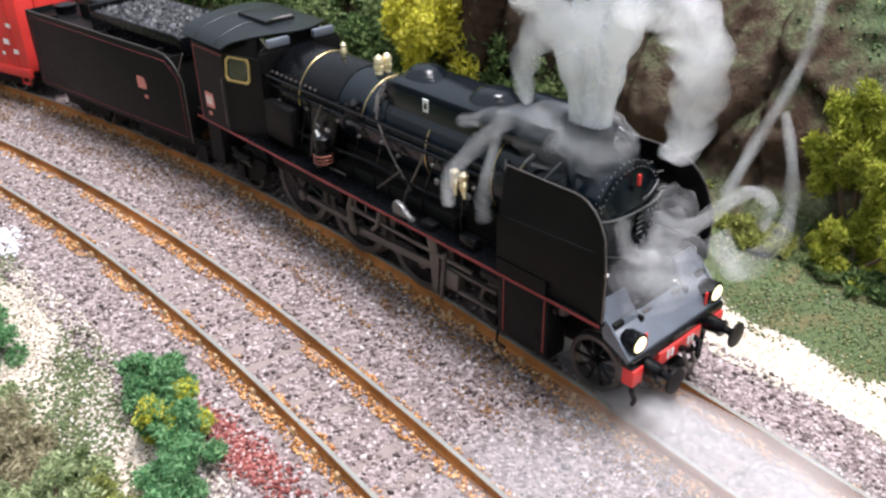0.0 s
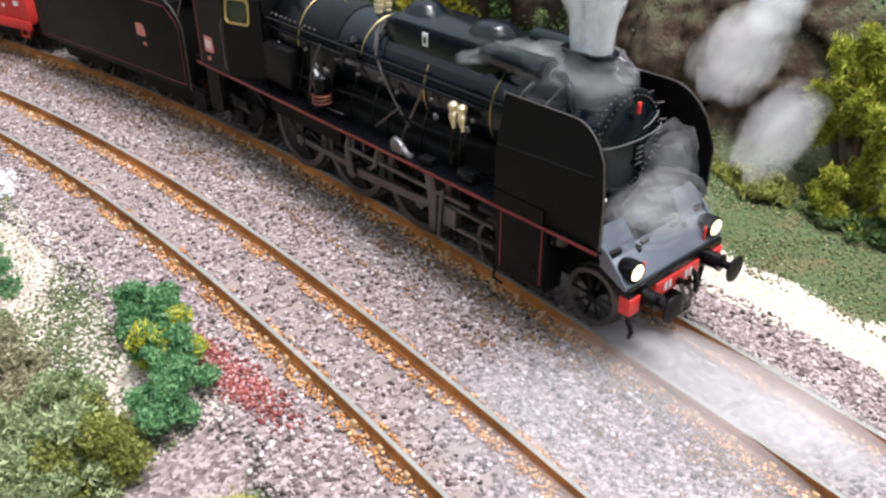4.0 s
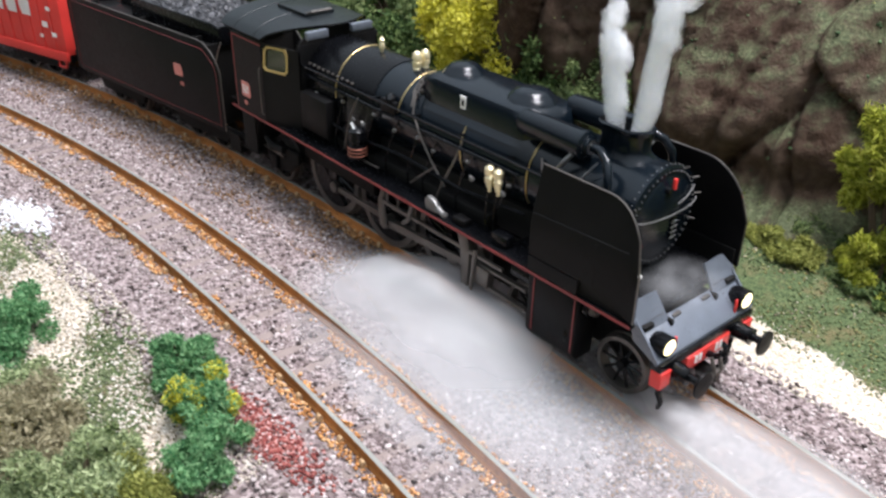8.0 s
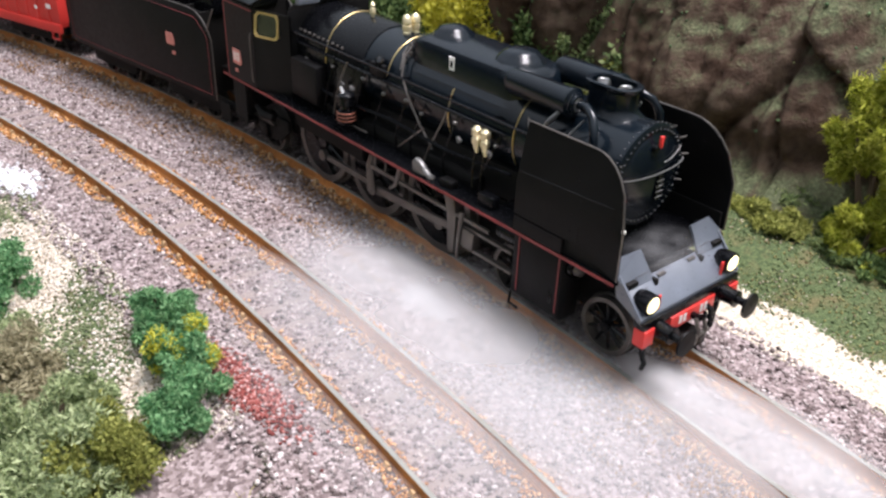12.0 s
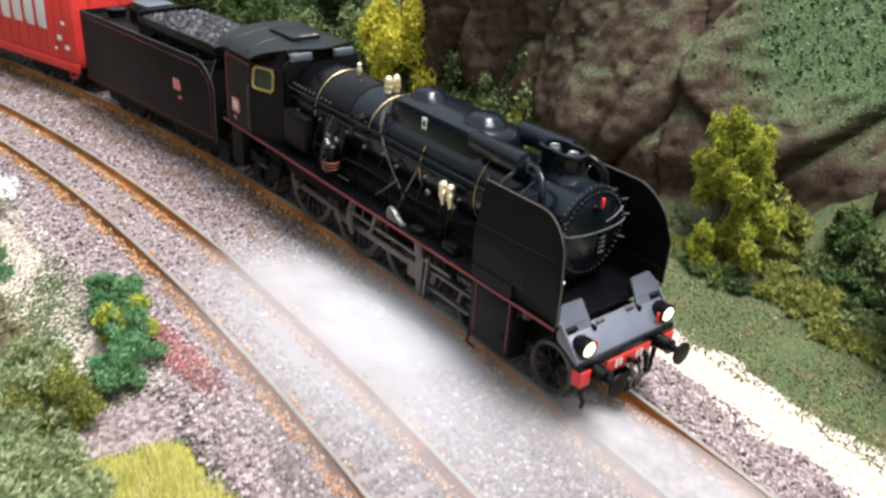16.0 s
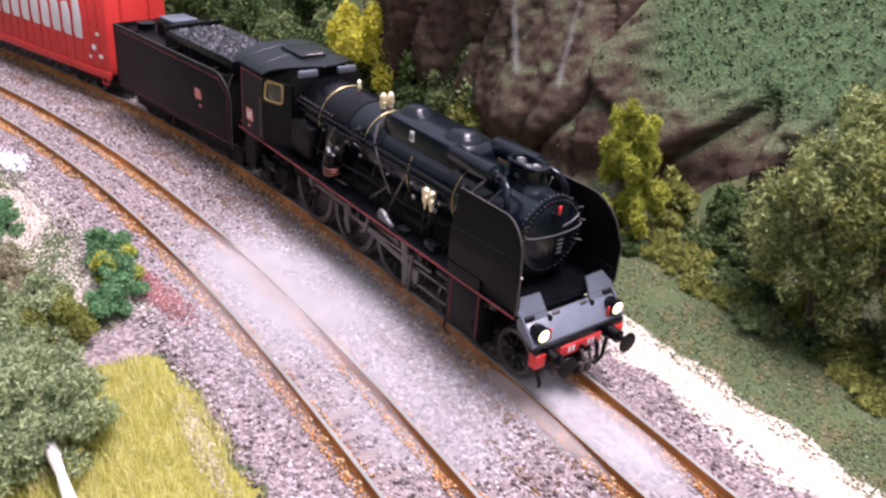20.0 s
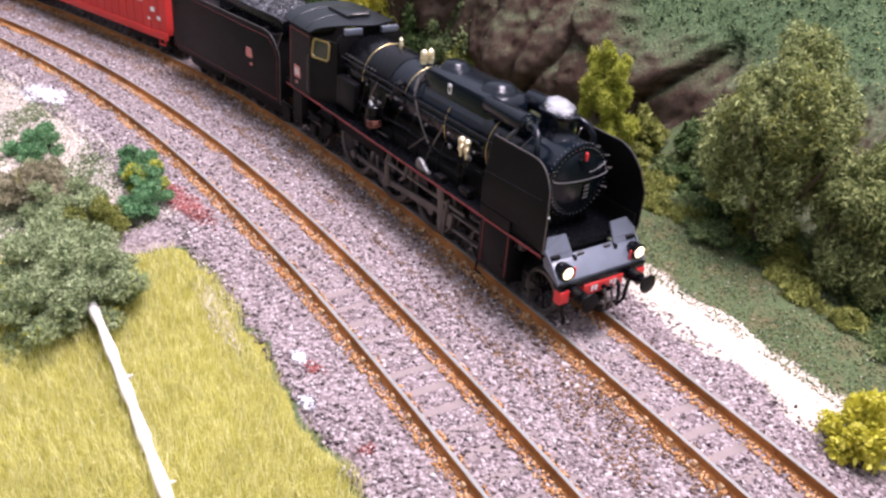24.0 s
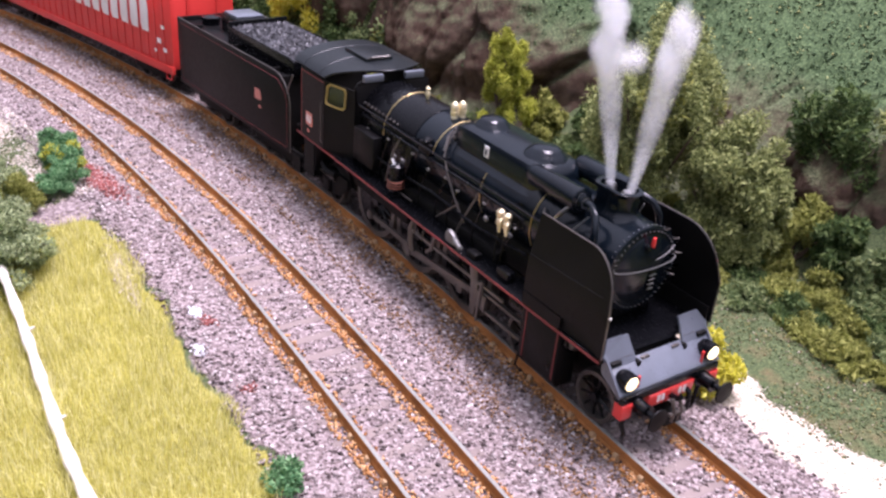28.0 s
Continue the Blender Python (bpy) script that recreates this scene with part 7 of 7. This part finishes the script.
def smoke_motions():
    for k, (t0, jets, threads, d_) in enumerate(puffs):
        nxt = CHUFFS[k + 1] if k + 1 < len(CHUFFS) else 30.0
        plans = (
            (jets, [(0.0, -105), (t0 - 0.1, -100), (t0 + 0.04, -36), (t0 + 0.16, -4), (t0 + 0.36, 10), (t0 + 0.75, 95), (t0 + 1.6, 420), (40.0, 420)]),
            (threads, [(0.0, -125), (t0 + 0.2, -120), (t0 + 0.5, -14), (t0 + 0.8, 0), (min(t0 + 1.1, nxt - 0.1), 8), (min(t0 + 1.5, nxt + 0.35), 90), (min(t0 + 2.4, nxt + 1.3), 420), (40.0, 420)]),
        )
        for things, rows in plans:
            for i, ob in enumerate(things):
                last = float(np.interp(28.0, [r[0] for r in rows], [r[1] for r in rows]))
                walk(ob, steps([r for r in rows if r[0] < 28.0] + [(28.0, last)], on_axis(i)))
        if d_:
            rows = [(0.0, -12), (t0 - 1.7, -12), (t0 - 1.5, -3), (t0 - 0.05, 2), (t0 + 0.1, 30), (t0 + 0.4, 90), (t0 + 1.4, 420), (28.0, 420)]
            walk(d_, steps(rows, at_chimney))
    for i, ob in enumerate(long_jets):
        walk(ob, steps([(0.0, -100), (8.0, -90), (8.2, -40), (8.45, -4), (9.0, 0), (10.2, 4), (10.5, 60), (11.5, 450), (28.0, 450)], on_axis(i, 0.8)))
    for i, ob in enumerate(short_jets):
        walk(ob, steps([(0.0, -70), (7.55, -66), (7.75, -24), (8.0, 0), (8.2, 14), (8.6, 80), (9.4, 420), (28.0, 420)], on_axis(i, 0.8)))
    walk(column, steps([(0.0, 14), (1.0, 10), (2.0, 11), (3.0, 6), (3.6, 4), (4.4, 90), (5.3, 420), (28.0, 420)], at_chimney))
    walk(haze, steps([(0.0, 0), (3.4, 0), (4.3, -4), (5.4, -90), (28.0, -90)], lambda t, z: with_loco(t, 0, 0, z)))
    walk(arm, [(t, with_loco(t, x, y, z)) for t, x, y, z in ((0.0, 0, 0, 0), (0.4, 1, 0, 5), (0.8, 2, 0, 22), (1.2, 4, 1, 60), (2.0, 8, 2, 300), (28.0, 20, 10, 300))])
    walk(curl, [(t, with_loco(t, x, y, z)) for t, x, y, z in ((0.0, 0, 0, 0), (0.4, 3, 2, 4), (0.8, 7, 4, 24), (1.2, 12, 7, 80), (2.0, 24, 12, 300), (3.0, 30, 14, 300), (28.0, 30, 14, 300))])
    walk(hook, [(t, with_loco(t, x, y, z)) for t, x, y, z in ((0.0, -14, -13, -70), (1.1, -14, -10, -66), (1.5, -8, -4, -10), (2.0, 0, 0, 0), (2.5, 6, 3, 6), (3.0, 14, 8, 30), (4.0, 30, 14, 200), (5.0, 30, 14, 300), (28.0, 30, 14, 300))])
    walk(ball, [(t, with_loco(t, x, y, z)) for t, x, y, z in ((0.0, -14, -4, -60), (1.2, -14, -4, -58), (1.6, -7, -2, -16), (2.0, 0, 0, 0), (2.4, 2, 1, 12), (2.9, 4, 2, 50), (3.6, 6, 4, 200), (4.5, 6, 4, 300), (28.0, 6, 4, 300))])
    walk(tail, [(t, with_loco(t, x, y, z)) for t, x, y, z in ((0.0, 0, 0, 0), (0.5, 0, -0.5, -7), (1.0, 0, -1, -18), (1.5, 0, -1, -30), (2.0, 0, -1, -55), (28.0, 0, -1, -60))])
    walk(rise, [(t, with_loco(t, x, y, z)) for t, x, y, z in ((0.0, -6, 0, -95), (1.9, -6, 0, -90), (2.3, -4, 0, -50), (2.7, -2, 0, -14), (3.0, 0, 0, 0), (3.5, 2, 2, 6), (4.2, 8, 6, 60), (5.3, 20, 10, 300), (28.0, 20, 10, 300))])
    walk(drift, [(t, pose(x, y, z, 0, 0, 20)) for t, x, y, z in ((0.0, -0.13, 0.30, 0.0), (4.2, -0.13, 0.30, 0.0), (5.2, -0.136, 0.130, 0.046), (6.0, -0.132, 0.130, 0.038), (7.0, -0.126, 0.131, 0.024), (7.5, -0.112, 0.136, 0.008), (8.0, -0.10, 0.15, -0.04), (28.0, -0.10, 0.15, -0.05))])
    walk(deck_mist, [(t, with_loco(t, 0, 0, z)) for t, z in ((0.0, 0), (11.5, 0), (12.5, -4), (14.0, -12), (15.0, -26), (21.0, -26), (28.0, -26))])
    for ob, rows in (
        (ahead, ((0.0, -0.090, 0.083, -0.0035), (11.5, -0.088, 0.084, -0.0035), (14.0, -0.072, 0.088, -0.0035), (17.0, -0.058, 0.090, -0.0036), (19.0, -0.050, 0.092, -0.0045), (21.0, -0.045, 0.094, -0.0068), (22.5, -0.04, 0.094, -0.0095), (28.0, -0.04, 0.094, -0.0095))),
        (side_a, ((0.0, -0.145, 0.055, -0.0190), (4.9, -0.145, 0.054, -0.0190), (5.4, -0.150, 0.057, -0.0085), (6.0, -0.149, 0.053, -0.0050), (7.0, -0.149, 0.047, -0.0048), (8.0, -0.148, 0.044, -0.0056), (9.0, -0.147, 0.043, -0.0105), (10.0, -0.145, 0.043, -0.0165), (12.0, -0.142, 0.045, -0.0165), (13.2, -0.138, 0.047, -0.0100), (14.5, -0.132, 0.049, -0.0100), (16.0, -0.125, 0.051, -0.0135), (17.5, -0.12, 0.052, -0.0160), (19.0, -0.11, 0.055, -0.0190), (28.0, -0.15, 0.044, -0.0190))),
        (side_b, ((0.0, -0.145, 0.045, -0.0110), (6.0, -0.145, 0.045, -0.0105), (7.0, -0.146, 0.042, -0.0080), (8.0, -0.145, 0.042, -0.0055), (9.0, -0.143, 0.042, -0.0038), (11.0, -0.138, 0.042, -0.0040), (14.0, -0.134, 0.044, -0.0026), (16.0, -0.126, 0.040, -0.0026), (18.0, -0.122, 0.038, -0.0042), (20.0, -0.118, 0.036, -0.0062), (22.5, -0.115, 0.036, -0.0105), (28.0, -0.115, 0.036, -0.0110))),
        (side_c, ((0.0, -0.120, 0.040, -0.0100), (7.0, -0.120, 0.040, -0.0085), (9.0, -0.120, 0.040, -0.0060), (11.5, -0.120, 0.040, -0.0052), (13.5, -0.118, 0.040, -0.0036), (17.0, -0.114, 0.040, -0.0034), (20.0, -0.110, 0.040, -0.0042), (22.0, -0.108, 0.040, -0.0062), (23.5, -0.108, 0.040, -0.0095), (28.0, -0.108, 0.040, -0.0100))),
        (side_d, ((0.0, -0.080, 0.058, -0.0052), (6.5, -0.084, 0.060, -0.0050), (8.0, -0.092, 0.060, -0.0030), (11.5, -0.088, 0.060, -0.0034), (13.5, -0.078, 0.060, -0.0030), (16.0, -0.070, 0.060, -0.0030), (19.0, -0.06, 0.060, -0.0046), (22.0, -0.06, 0.060, -0.0085), (28.0, -0.06, 0.060, -0.0090))),
    ):
        walk(ob, [(t, pose(x, y, z, 0, 0, 24.0)) for t, x, y, z in rows])


def motions():
    start = run_at(0.0)
    for thing, front, rear, ref in ((loco, -0.071, -0.119, 0.0), (tender, -0.183, -0.238, -0.158), (van, -0.290, -0.410, -0.266), (van_b, -0.472, -0.592, -0.448)):
        walk(thing, [(t, carried_pose(run_at(t), front, rear, ref)) for t in TIMES])
    for wheels in (turning, turning_t, turning_v, turning_w):
        for ob, x, r, phase in wheels:
            walk(ob, [(t, pose(x * MM, 0, r * MM, 0, phase + math.degrees((run_at(t) - start) / (r * MM)), 0)) for t in TIMES])
    crank = 3.9 * MM
    for ob, s in rods:
        rows = []
        for t in TIMES:
            a = radians(40 + (90 if s > 0 else 0)) + (run_at(t) - start) / (DRIVE_R * MM)
            rows.append((t, pose(crank * math.cos(a), 0, -crank * math.sin(a))))
        walk(ob, rows)
    for ob, s in heads:
        rows = []
        for t in TIMES:
            a = radians(40 + (90 if s > 0 else 0)) + (run_at(t) - start) / (DRIVE_R * MM)
            px_, pz_ = DRIVERS[1] * MM + crank * math.cos(a), DRIVE_R * MM - crank * math.sin(a)
            zc = 11.0 * MM
            b = math.asin((zc - pz_) / (36 * MM))
            xc = px_ + 36 * MM * math.cos(b)
            rows.append((t, pose(xc, 0, zc) if ob.name.startswith("crosshead") else pose(xc, 0, zc, 0, -math.degrees(b), 0)))
        walk(ob, rows)
    smoke_motions()


motions()
